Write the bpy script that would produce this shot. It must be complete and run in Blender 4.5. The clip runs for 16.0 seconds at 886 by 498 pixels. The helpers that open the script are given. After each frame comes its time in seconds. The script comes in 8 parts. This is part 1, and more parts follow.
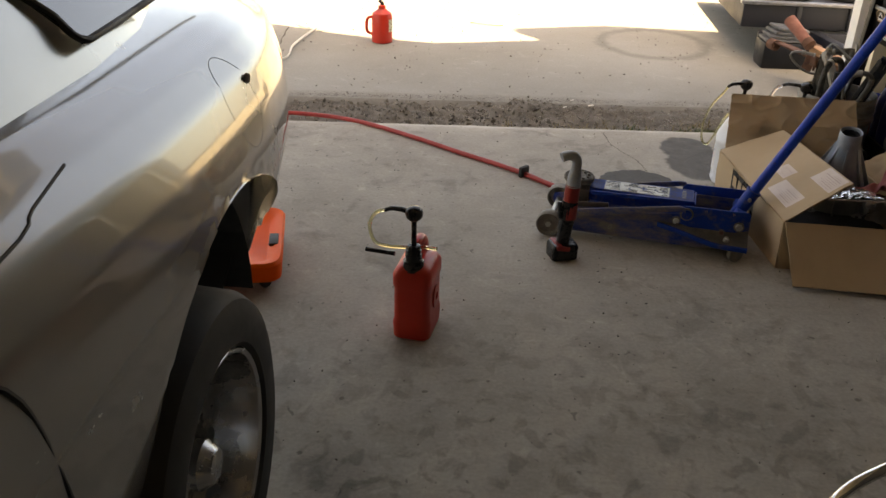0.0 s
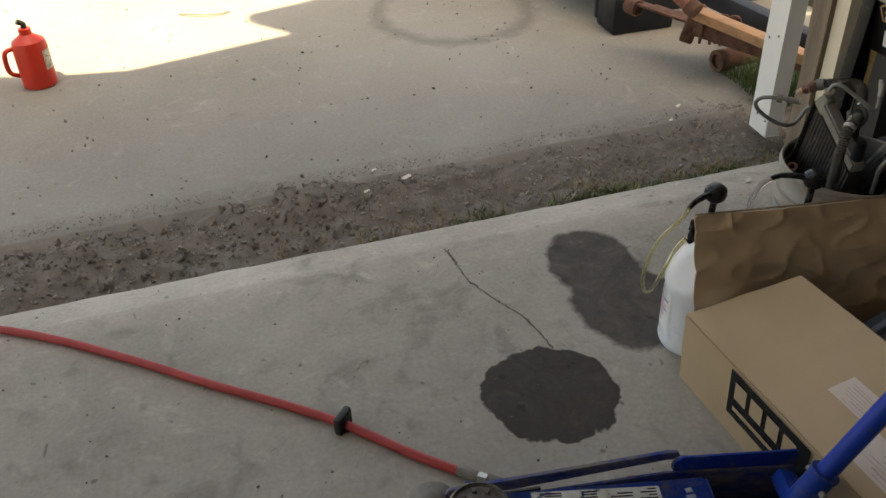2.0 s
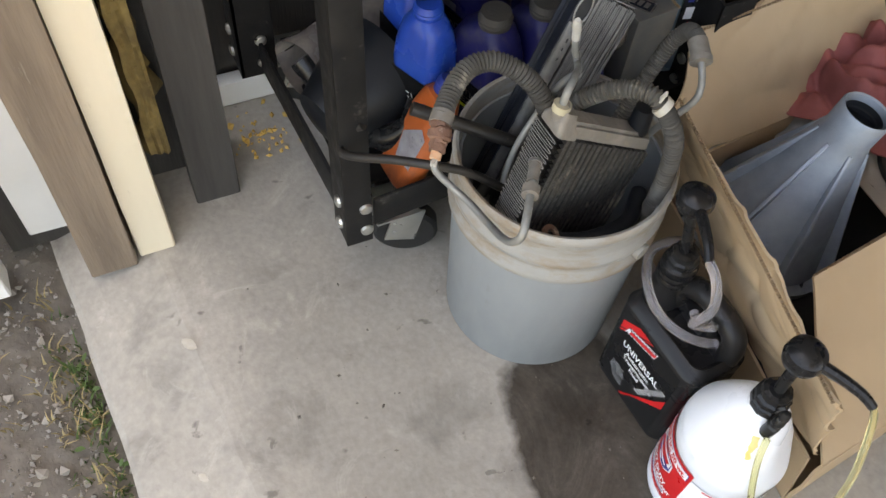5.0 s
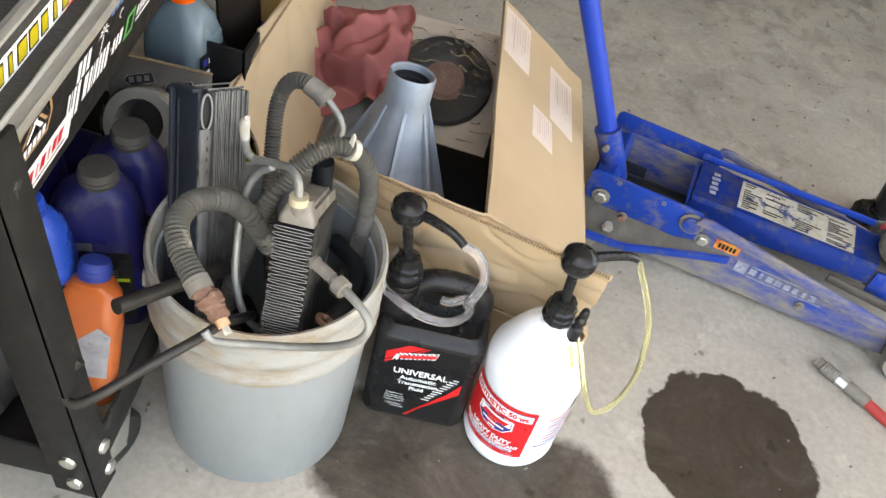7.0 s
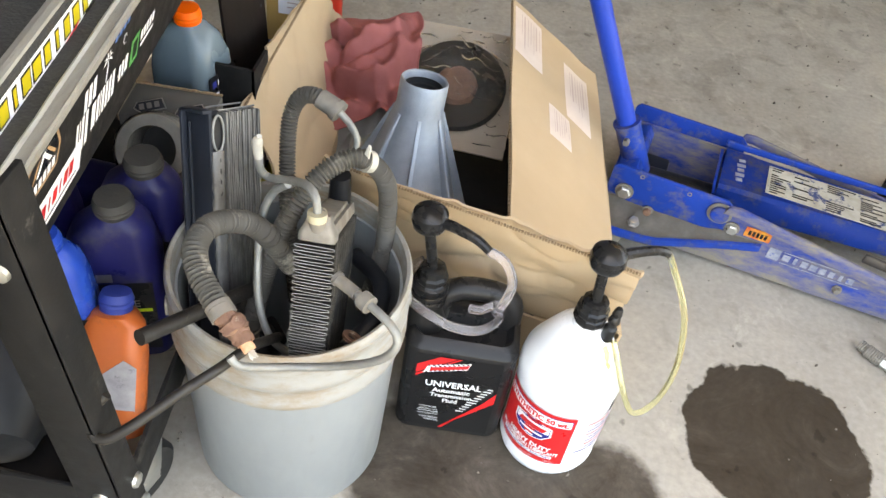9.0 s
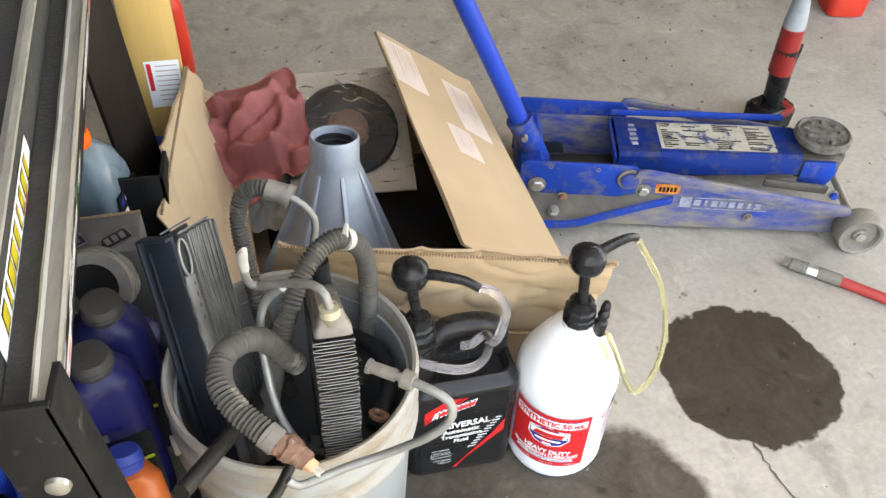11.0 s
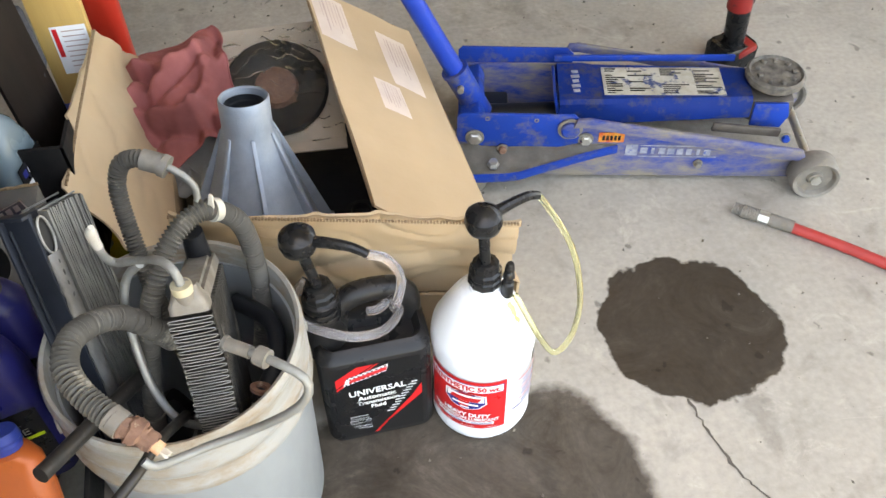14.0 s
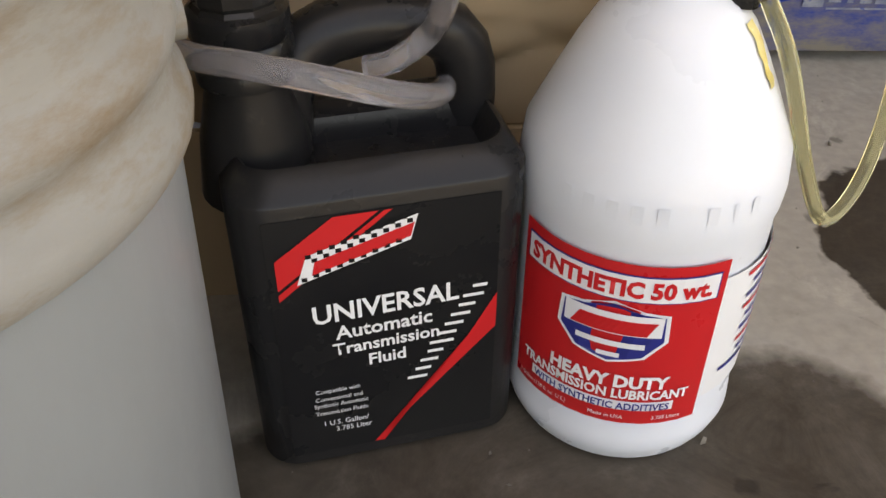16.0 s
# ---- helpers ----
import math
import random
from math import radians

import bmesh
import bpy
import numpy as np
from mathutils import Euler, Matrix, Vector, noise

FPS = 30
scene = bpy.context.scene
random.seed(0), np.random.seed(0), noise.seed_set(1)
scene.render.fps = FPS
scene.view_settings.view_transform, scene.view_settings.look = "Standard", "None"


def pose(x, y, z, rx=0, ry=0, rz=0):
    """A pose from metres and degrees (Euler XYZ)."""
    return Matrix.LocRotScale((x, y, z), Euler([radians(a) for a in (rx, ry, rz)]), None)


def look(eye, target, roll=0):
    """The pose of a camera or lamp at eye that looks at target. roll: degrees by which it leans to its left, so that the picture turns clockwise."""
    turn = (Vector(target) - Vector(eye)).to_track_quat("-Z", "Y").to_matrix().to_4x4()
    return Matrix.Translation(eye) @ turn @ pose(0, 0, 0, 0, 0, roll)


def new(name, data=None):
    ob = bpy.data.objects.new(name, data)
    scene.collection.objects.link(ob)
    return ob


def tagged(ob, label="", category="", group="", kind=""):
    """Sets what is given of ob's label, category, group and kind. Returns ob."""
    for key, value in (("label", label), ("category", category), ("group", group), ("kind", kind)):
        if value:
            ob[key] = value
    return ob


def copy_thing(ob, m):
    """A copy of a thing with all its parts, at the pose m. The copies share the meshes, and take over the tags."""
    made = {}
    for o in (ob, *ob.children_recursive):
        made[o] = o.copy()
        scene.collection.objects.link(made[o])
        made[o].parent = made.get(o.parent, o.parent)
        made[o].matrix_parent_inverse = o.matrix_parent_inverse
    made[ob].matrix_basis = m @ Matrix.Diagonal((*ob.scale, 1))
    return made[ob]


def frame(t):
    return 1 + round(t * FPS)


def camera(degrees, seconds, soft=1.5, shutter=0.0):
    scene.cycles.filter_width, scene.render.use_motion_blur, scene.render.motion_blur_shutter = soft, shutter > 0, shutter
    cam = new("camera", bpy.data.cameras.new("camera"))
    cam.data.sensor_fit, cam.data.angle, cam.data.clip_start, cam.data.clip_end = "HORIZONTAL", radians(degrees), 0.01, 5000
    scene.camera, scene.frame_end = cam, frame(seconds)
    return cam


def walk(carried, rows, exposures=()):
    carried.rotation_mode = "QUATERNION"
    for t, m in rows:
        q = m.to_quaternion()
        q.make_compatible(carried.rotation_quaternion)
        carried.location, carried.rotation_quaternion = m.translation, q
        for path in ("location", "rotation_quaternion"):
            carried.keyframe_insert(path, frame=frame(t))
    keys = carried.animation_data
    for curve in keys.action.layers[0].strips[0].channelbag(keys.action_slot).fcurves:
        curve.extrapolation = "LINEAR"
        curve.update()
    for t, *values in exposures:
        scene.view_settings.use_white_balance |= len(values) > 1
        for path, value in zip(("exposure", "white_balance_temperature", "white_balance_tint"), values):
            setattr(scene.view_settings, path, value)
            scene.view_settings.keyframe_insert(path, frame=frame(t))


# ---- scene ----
cam = camera(53.3, 16.0)
PATH = [
    (0, (0.268, -0.403, 1.34), (0.117, 1.371, 0.427), 1.7),
    (0.5, (0.312, 0.054, 1.327), (0.253, 1.772, 0.305), 0.5),
    (1, (0.287, 0.538, 1.374), (0.429, 2.225, 0.309), -3.1),
    (1.5, (0.328, 1.066, 1.343), (0.577, 2.726, 0.256), 0.4),
    (2, (0.265, 1.563, 1.362), (0.584, 3.168, 0.213), -2.1),
    (2.5, (0.257, 2.064, 1.354), (0.735, 3.512, 0.059), -4.2),
    (3, (0.29, 2.478, 1.327), (1.01, 3.707, -0.078), -5.1),
    (3.5, (0.331, 2.914, 1.316), (1.277, 3.741, -0.24), -7.5),
    (4, (0.539, 3.201, 1.262), (1.561, 3.567, -0.418), -1.1),
    (4.5, (0.673, 3.426, 1.266), (1.74, 3.336, -0.424), 4.4),
    (5, (0.901, 3.532, 1.22), (1.875, 3.003, -0.445), 6.5),
    (5.2, (0.988, 3.575, 1.214), (1.852, 2.855, -0.44), 8.1),
    (7.3, (1.269, 3.754, 1.165), (1.274, 2.360, -0.268), 15.6),
    (7.5, (1.272, 3.745, 1.169), (1.271, 2.356, -0.27), 15.6),
    (8, (1.279, 3.737, 1.158), (1.292, 2.343, -0.276), 14.2),
    (10.3, (1.252, 3.696, 1.139), (1.353, 2.312, -0.3), 4.4),
    (10.5, (1.303, 3.675, 1.124), (1.291, 2.287, -0.316), 3.8),
    (11, (1.439, 3.694, 1.169), (1.177, 2.294, -0.235), 3.0),
    (11.5, (1.462, 3.714, 1.176), (1.107, 2.298, -0.191), 2.5),
    (12, (1.472, 3.722, 1.18), (1.071, 2.296, -0.164), 2.2),
    (12.5, (1.476, 3.717, 1.183), (1.068, 2.274, -0.14), 1.9),
    (13, (1.469, 3.717, 1.193), (1.077, 2.246, -0.104), 0.4),
    (13.5, (1.429, 3.704, 1.196), (1.093, 2.233, -0.118), -1.1),
    (14, (1.265, 3.677, 1.161), (1.086, 2.356, -0.33), -0.9),
    (14.5, (1.209, 3.641, 1.087), (1.1, 2.472, -0.532), 0.2),
    (15, (1.338, 3.459, 0.882), (1.05, 2.222, -0.663), 3.7),
    (15.5, (1.344, 3.35, 0.574), (1.022, 1.949, -0.816), 3.9),
    (16, (1.297, 3.357, 0.437), (1.035, 1.799, -0.79), 0.3),
]
EXPOSURES = [(0, 2.52, 12200, 13), (0.5, 3.0, 12200, 13), (1, 3.1, 10800, 12), (1.5, 3.1, 9800, 10), (2, 2.07, 10600, 7), (2.5, 2.70, 9400, 8.5), (3, 2.86, 9100, 8), (3.5, 3.03, 9500, 8), (4, 3.33, 9600, 8), (4.5, 3.36, 9900, 9), (5, 3.3, 10300, 10), (7.5, 4.14, 10800, 8), (10.5, 4.18, 10700, 8), (12.5, 4.14, 10600, 8), (13.5, 4.16, 10600, 8), (14.5, 4.03, 10800, 8.5), (15, 4.05, 11200, 11), (15.5, 3.5, 11000, 12), (16, 2.93, 12400, 14)]
walk(cam, [(t, look(eye, target, roll)) for t, eye, target, roll in PATH], EXPOSURES)

# ---- world and light ----
SUN_ELEV, SUN_AZ = 69.0, 12.0
world = bpy.data.worlds.new("sky")
scene.world = world
world.use_nodes = True
wn = world.node_tree.nodes
sky = wn.new("ShaderNodeTexSky")
sky.sky_type = "NISHITA"
sky.sun_disc = False
sky.air_density, sky.dust_density, sky.ozone_density = 0.7, 2.5, 0.6
sky.sun_elevation = radians(SUN_ELEV)
sky.sun_rotation = radians(180 - SUN_AZ)
world.node_tree.links.new(sky.outputs[0], wn["Background"].inputs[0])
wn["Background"].inputs[1].default_value = 0.15
sun_data = bpy.data.lights.new("sun", "SUN")
sun_data.energy, sun_data.angle, sun_data.color = 4.5, radians(0.5), (1.0, 0.94, 0.84)
sun = new("sun", sun_data)
sun.matrix_world = look((0, 0, 20), Vector((0, 0, 20)) + Vector((math.sin(radians(SUN_AZ)) * math.cos(radians(SUN_ELEV)), math.cos(radians(SUN_AZ)) * math.cos(radians(SUN_ELEV)), -math.sin(radians(SUN_ELEV)))))

# ---- materials ----
def mat(name, c1, c2=None, rough=0.6, metal=0.0, scale=25.0, bump=0.15, bscale=250.0, dirt=None, dirt_amt=0.0, dscale=12.0, stretch=(1, 1, 1), coat=0.0, spec=0.5, trans=0.0, ior=1.45, pieces=False, rvar=0.15, dsoft=0.1):
    """A surface with a broad and a fine variation of colour, fine relief and, at wish, patches of dirt."""
    m = bpy.data.materials.new(name)
    m.use_nodes = True
    n, l = m.node_tree.nodes, m.node_tree.links
    b = n["Principled BSDF"]
    b.inputs["Metallic"].default_value = metal
    b.inputs["Coat Weight"].default_value = coat
    b.inputs["Specular IOR Level"].default_value = spec
    b.inputs["Transmission Weight"].default_value = trans
    b.inputs["IOR"].default_value = ior
    c2 = c2 or tuple(0.8 * v for v in c1)
    tc = n.new("ShaderNodeTexCoord")
    mp = n.new("ShaderNodeMapping")
    mp.inputs["Scale"].default_value = stretch
    l.new(tc.outputs["Object"], mp.inputs[0])
    n1 = n.new("ShaderNodeTexNoise")
    n1.inputs["Scale"].default_value = scale
    n1.inputs["Detail"].default_value = 6
    n1.inputs["Roughness"].default_value = 0.6
    l.new(mp.outputs[0], n1.inputs["Vector"])
    r1 = n.new("ShaderNodeMapRange")
    r1.inputs["From Min"].default_value, r1.inputs["From Max"].default_value = 0.3, 0.7
    l.new(n1.outputs["Fac"], r1.inputs["Value"])
    mix = n.new("ShaderNodeMix")
    mix.data_type = "RGBA"
    mix.inputs["A"].default_value, mix.inputs["B"].default_value = (*c1, 1), (*c2, 1)
    l.new(r1.outputs[0], mix.inputs["Factor"])
    col = mix.outputs["Result"]
    n2 = n.new("ShaderNodeTexNoise")
    n2.inputs["Scale"].default_value = bscale
    n2.inputs["Detail"].default_value = 4
    l.new(mp.outputs[0], n2.inputs["Vector"])
    rough_out = None
    rr = n.new("ShaderNodeMapRange")
    rr.inputs["From Min"].default_value, rr.inputs["From Max"].default_value = 0.25, 0.75
    rr.inputs["To Min"].default_value, rr.inputs["To Max"].default_value = max(0.02, rough - rvar), min(1.0, rough + rvar)
    l.new(n1.outputs["Fac"], rr.inputs["Value"])
    rough_out = rr.outputs[0]
    if dirt:
        n3 = n.new("ShaderNodeTexNoise")
        n3.inputs["Scale"].default_value = dscale
        n3.inputs["Detail"].default_value = 9
        n3.inputs["Roughness"].default_value = 0.72
        l.new(mp.outputs[0], n3.inputs["Vector"])
        r3 = n.new("ShaderNodeMapRange")
        lo = 0.72 - 0.4 * dirt_amt
        r3.inputs["From Min"].default_value, r3.inputs["From Max"].default_value = lo, lo + dsoft
        l.new(n3.outputs["Fac"], r3.inputs["Value"])
        mx = n.new("ShaderNodeMix")
        mx.data_type = "RGBA"
        mx.inputs["B"].default_value = (*dirt, 1)
        l.new(col, mx.inputs["A"])
        l.new(r3.outputs[0], mx.inputs["Factor"])
        col = mx.outputs["Result"]
        m2 = n.new("ShaderNodeMix")
        m2.inputs["B"].default_value = 0.85
        l.new(r3.outputs[0], m2.inputs["Factor"])
        l.new(rough_out, m2.inputs["A"])
        rough_out = m2.outputs["Result"]
        if metal:
            mm = n.new("ShaderNodeMapRange")
            mm.inputs["To Min"].default_value, mm.inputs["To Max"].default_value = metal, 0.0
            l.new(r3.outputs[0], mm.inputs["Value"])
            l.new(mm.outputs[0], b.inputs["Metallic"])
    if pieces:
        oi = n.new("ShaderNodeObjectInfo")
        hs = n.new("ShaderNodeHueSaturation")
        mr = n.new("ShaderNodeMapRange")
        mr.inputs["To Min"].default_value, mr.inputs["To Max"].default_value = 0.75, 1.2
        l.new(oi.outputs["Random"], mr.inputs["Value"])
        l.new(mr.outputs[0], hs.inputs["Value"])
        l.new(col, hs.inputs["Color"])
        col = hs.outputs[0]
    l.new(col, b.inputs["Base Color"])
    l.new(rough_out, b.inputs["Roughness"])
    if bump:
        bp = n.new("ShaderNodeBump")
        bp.inputs["Strength"].default_value = bump
        bp.inputs["Distance"].default_value = 0.002
        l.new(n2.outputs["Fac"], bp.inputs["Height"])
        l.new(bp.outputs[0], b.inputs["Normal"])
    return m


def concrete(name, c1, c2, c3, stains=(), rscale=1.0, ring=None, swept=False):
    """Worn concrete: broad tone, fine speckle, scuffs, small pits and the oil stains given as ellipses (x, y, a, b)."""
    m = mat(name, c1, c2, rough=0.8, scale=1.6 * rscale, bump=0.25, bscale=160, dirt=c3, dirt_amt=0.26, dscale=7 * rscale, dsoft=0.2)
    n, l = m.node_tree.nodes, m.node_tree.links
    b = n["Principled BSDF"]
    tc = next(x for x in n if x.type == "TEX_COORD")
    src = b.inputs["Base Color"].links[0].from_socket
    rsrc = b.inputs["Roughness"].links[0].from_socket
    # fine speckle
    sp = n.new("ShaderNodeTexNoise")
    sp.inputs["Scale"].default_value, sp.inputs["Detail"].default_value = 90, 8
    l.new(tc.outputs["Object"], sp.inputs["Vector"])
    spr = n.new("ShaderNodeMapRange")
    spr.inputs["From Min"].default_value, spr.inputs["From Max"].default_value = 0.3, 0.7
    spr.inputs["To Min"].default_value, spr.inputs["To Max"].default_value = 0.9, 1.08
    l.new(sp.outputs["Fac"], spr.inputs["Value"])
    mu = n.new("ShaderNodeMix")
    mu.data_type, mu.blend_type = "RGBA", "MULTIPLY"
    mu.inputs["Factor"].default_value = 1
    l.new(src, mu.inputs["A"])
    l.new(spr.outputs[0], mu.inputs["B"])
    col = mu.outputs["Result"]
    # small dark pits
    vo = n.new("ShaderNodeTexVoronoi")
    vo.inputs["Scale"].default_value = 11
    l.new(tc.outputs["Object"], vo.inputs["Vector"])
    wv = n.new("ShaderNodeTexNoise")
    wv.inputs["Scale"].default_value, wv.inputs["Detail"].default_value = 60, 3
    l.new(tc.outputs["Object"], wv.inputs["Vector"])
    wa = n.new("ShaderNodeMath")
    wa.operation = "MULTIPLY_ADD"
    wa.inputs[1].default_value = 0.22
    l.new(wv.outputs["Fac"], wa.inputs[0])
    l.new(vo.outputs["Distance"], wa.inputs[2])
    pr = n.new("ShaderNodeMapRange")
    pr.inputs["From Min"].default_value, pr.inputs["From Max"].default_value = (0.15, 0.19) if swept else (0.125, 0.15)
    pr.inputs["To Min"].default_value, pr.inputs["To Max"].default_value = 0.55, 1.0
    l.new(wa.outputs[0], pr.inputs["Value"])
    mu2 = n.new("ShaderNodeMix")
    mu2.data_type, mu2.blend_type = "RGBA", "MULTIPLY"
    mu2.inputs["Factor"].default_value = 1
    l.new(col, mu2.inputs["A"])
    l.new(pr.outputs[0], mu2.inputs["B"])
    col = mu2.outputs["Result"]
    if swept:
        # dark rubbed smudges gathered in patches
        ga = n.new("ShaderNodeTexNoise")
        ga.inputs["Scale"].default_value, ga.inputs["Detail"].default_value = 1.7, 3
        l.new(tc.outputs["Object"], ga.inputs["Vector"])
        sg = n.new("ShaderNodeTexNoise")
        sg.inputs["Scale"].default_value, sg.inputs["Detail"].default_value, sg.inputs["Roughness"].default_value, sg.inputs["Distortion"].default_value = 9, 6, 0.6, 0.5
        l.new(tc.outputs["Object"], sg.inputs["Vector"])
        sm = n.new("ShaderNodeMath")
        sm.operation = "MULTIPLY_ADD"
        sm.inputs[1].default_value = 0.55
        l.new(ga.outputs["Fac"], sm.inputs[0])
        l.new(sg.outputs["Fac"], sm.inputs[2])
        sq = n.new("ShaderNodeMapRange")
        sq.inputs["From Min"].default_value, sq.inputs["From Max"].default_value = 0.83, 0.97
        sq.inputs["To Min"].default_value, sq.inputs["To Max"].default_value = 1.0, 0.76
        l.new(sm.outputs[0], sq.inputs["Value"])
        mg = n.new("ShaderNodeMix")
        mg.data_type, mg.blend_type = "RGBA", "MULTIPLY"
        mg.inputs["Factor"].default_value = 1
        l.new(col, mg.inputs["A"])
        l.new(sq.outputs[0], mg.inputs["B"])
        col = mg.outputs["Result"]
    # pale scuffs
    sc = n.new("ShaderNodeTexNoise")
    sc.inputs["Scale"].default_value, sc.inputs["Detail"].default_value, sc.inputs["Roughness"].default_value, sc.inputs["Distortion"].default_value = 7, 10, 0.75, 1.6
    l.new(tc.outputs["Object"], sc.inputs["Vector"])
    sr = n.new("ShaderNodeMapRange")
    sr.inputs["From Min"].default_value, sr.inputs["From Max"].default_value = 0.56, 0.70
    sr.inputs["To Max"].default_value = 0.55
    l.new(sc.outputs["Fac"], sr.inputs["Value"])
    ms = n.new("ShaderNodeMix")
    ms.data_type = "RGBA"
    ms.inputs["B"].default_value = (*[min(1, 1.35 * v) for v in c1], 1)
    l.new(sr.outputs[0], ms.inputs["Factor"])
    l.new(col, ms.inputs["A"])
    col = ms.outputs["Result"]
    if ring:
        me_ = n.new("ShaderNodeMapping")
        me_.inputs["Rotation"].default_value = (0, 0, radians(-4.9))
        l.new(tc.outputs["Object"], me_.inputs[0])
        se = n.new("ShaderNodeSeparateXYZ")
        l.new(me_.outputs[0], se.inputs[0])
        je = n.new("ShaderNodeMath")
        je.operation = "MULTIPLY_ADD"
        je.inputs[1].default_value = 0.30
        l.new(sc.outputs["Fac"], je.inputs[0])
        l.new(se.outputs[1], je.inputs[2])
        re_ = n.new("ShaderNodeMapRange")
        re_.inputs["From Min"].default_value, re_.inputs["From Max"].default_value = 4.08, 3.90
        re_.inputs["To Max"].default_value = 0.9
        l.new(je.outputs[0], re_.inputs["Value"])
        mxe = n.new("ShaderNodeMix")
        mxe.data_type = "RGBA"
        mxe.inputs["B"].default_value = (0.135, 0.115, 0.092, 1)
        l.new(re_.outputs[0], mxe.inputs["Factor"])
        l.new(col, mxe.inputs["A"])
        col = mxe.outputs["Result"]
        mpn = n.new("ShaderNodeMapping")
        mpn.inputs["Location"].default_value = (-ring[0] / ring[2], -ring[1] / ring[3], 0)
        mpn.inputs["Scale"].default_value = (1 / ring[2], 1 / ring[3], 0)
        l.new(tc.outputs["Object"], mpn.inputs[0])
        vl = n.new("ShaderNodeVectorMath")
        vl.operation = "LENGTH"
        l.new(mpn.outputs[0], vl.inputs[0])
        rd = n.new("ShaderNodeMath")
        rd.operation = "COMPARE"
        rd.inputs[1].default_value, rd.inputs[2].default_value = 1.0, 0.09
        wz = n.new("ShaderNodeMath")
        wz.operation = "MULTIPLY_ADD"
        wz.inputs[1].default_value, wz.inputs[2].default_value = 0.5, 0.0
        l.new(sc.outputs["Fac"], wz.inputs[0])
        ad = n.new("ShaderNodeMath")
        ad.operation = "ADD"
        l.new(vl.outputs["Value"], ad.inputs[0])
        l.new(wz.outputs[0], ad.inputs[1])
        sb = n.new("ShaderNodeMath")
        sb.operation = "SUBTRACT"
        sb.inputs[1].default_value = 1.25
        l.new(ad.outputs[0], sb.inputs[0])
        ab = n.new("ShaderNodeMath")
        ab.operation = "ABSOLUTE"
        l.new(sb.outputs[0], ab.inputs[0])
        rr = n.new("ShaderNodeMapRange")
        rr.inputs["From Min"].default_value, rr.inputs["From Max"].default_value = 0.18, 0.02
        rr.inputs["To Max"].default_value = 0.45
        l.new(ab.outputs[0], rr.inputs["Value"])
        n.remove(rd)
        mr_ = n.new("ShaderNodeMix")
        mr_.data_type = "RGBA"
        mr_.inputs["B"].default_value = (*[0.5 * v for v in c3], 1)
        l.new(rr.outputs[0], mr_.inputs["Factor"])
        l.new(col, mr_.inputs["A"])
        col = mr_.outputs["Result"]
    if swept:
        # the washed pale band along the slab's front edge, with brushed streaks, and worn grime further in
        mb = n.new("ShaderNodeMapping")
        mb.inputs["Rotation"].default_value = (0, 0, radians(-4.9))
        l.new(tc.outputs["Object"], mb.inputs[0])
        sx = n.new("ShaderNodeSeparateXYZ")
        l.new(mb.outputs[0], sx.inputs[0])
        jt = n.new("ShaderNodeMath")
        jt.operation = "MULTIPLY_ADD"
        jt.inputs[1].default_value = 0.16
        l.new(sc.outputs["Fac"], jt.inputs[0])
        l.new(sx.outputs[1], jt.inputs[2])
        bd = n.new("ShaderNodeMapRange")
        bd.inputs["From Min"].default_value, bd.inputs["From Max"].default_value = 3.38, 3.47
        bd.inputs["To Min"].default_value, bd.inputs["To Max"].default_value = 0.93, 1.07
        l.new(jt.outputs[0], bd.inputs["Value"])
        st = n.new("ShaderNodeMapping")
        st.inputs["Scale"].default_value = (1.5, 45, 1)
        l.new(mb.outputs[0], st.inputs[0])
        sn = n.new("ShaderNodeTexNoise")
        sn.inputs["Scale"].default_value, sn.inputs["Detail"].default_value = 1.0, 5
        l.new(st.outputs[0], sn.inputs["Vector"])
        sm = n.new("ShaderNodeMapRange")
        sm.inputs["From Min"].default_value, sm.inputs["From Max"].default_value = 0.35, 0.7
        sm.inputs["To Min"].default_value, sm.inputs["To Max"].default_value = 0.985, 1.025
        l.new(sn.outputs["Fac"], sm.inputs["Value"])
        gn = n.new("ShaderNodeTexNoise")
        gn.inputs["Scale"].default_value, gn.inputs["Detail"].default_value, gn.inputs["Roughness"].default_value = 2.6, 8, 0.7
        l.new(tc.outputs["Object"], gn.inputs["Vector"])
        gm = n.new("ShaderNodeMapRange")
        gm.inputs["From Min"].default_value, gm.inputs["From Max"].default_value = 0.38, 0.62
        gm.inputs["To Min"].default_value, gm.inputs["To Max"].default_value = 0.88, 1.05
        l.new(gn.outputs["Fac"], gm.inputs["Value"])
        for fac in (bd.outputs[0], sm.outputs[0], gm.outputs[0]):
            mq = n.new("ShaderNodeMix")
            mq.data_type, mq.blend_type = "RGBA", "MULTIPLY"
            mq.inputs["Factor"].default_value = 1
            l.new(col, mq.inputs["A"])
            l.new(fac, mq.inputs["B"])
            col = mq.outputs["Result"]
        # thin pale scratches and dark smears
        for seed, sc_, lo, hi, shade in ((7, (5, 22, 1), 0.69, 0.73, 1.12), (13, (9, 7, 1), 0.63, 0.74, 0.78), (21, (26, 22, 1), 0.69, 0.73, 0.6), (29, (13, 11, 1), 0.66, 0.76, 1.16), (37, (15, 12, 1), 0.53, 0.62, 0.66), (41, (4, 3.4, 1), 0.50, 0.64, 0.80)):
            m4 = n.new("ShaderNodeMapping")
            m4.inputs["Scale"].default_value = sc_
            m4.inputs["Rotation"].default_value = (0, 0, 0.6 + seed)
            m4.inputs["Location"].default_value = (seed, seed, seed)
            l.new(tc.outputs["Object"], m4.inputs[0])
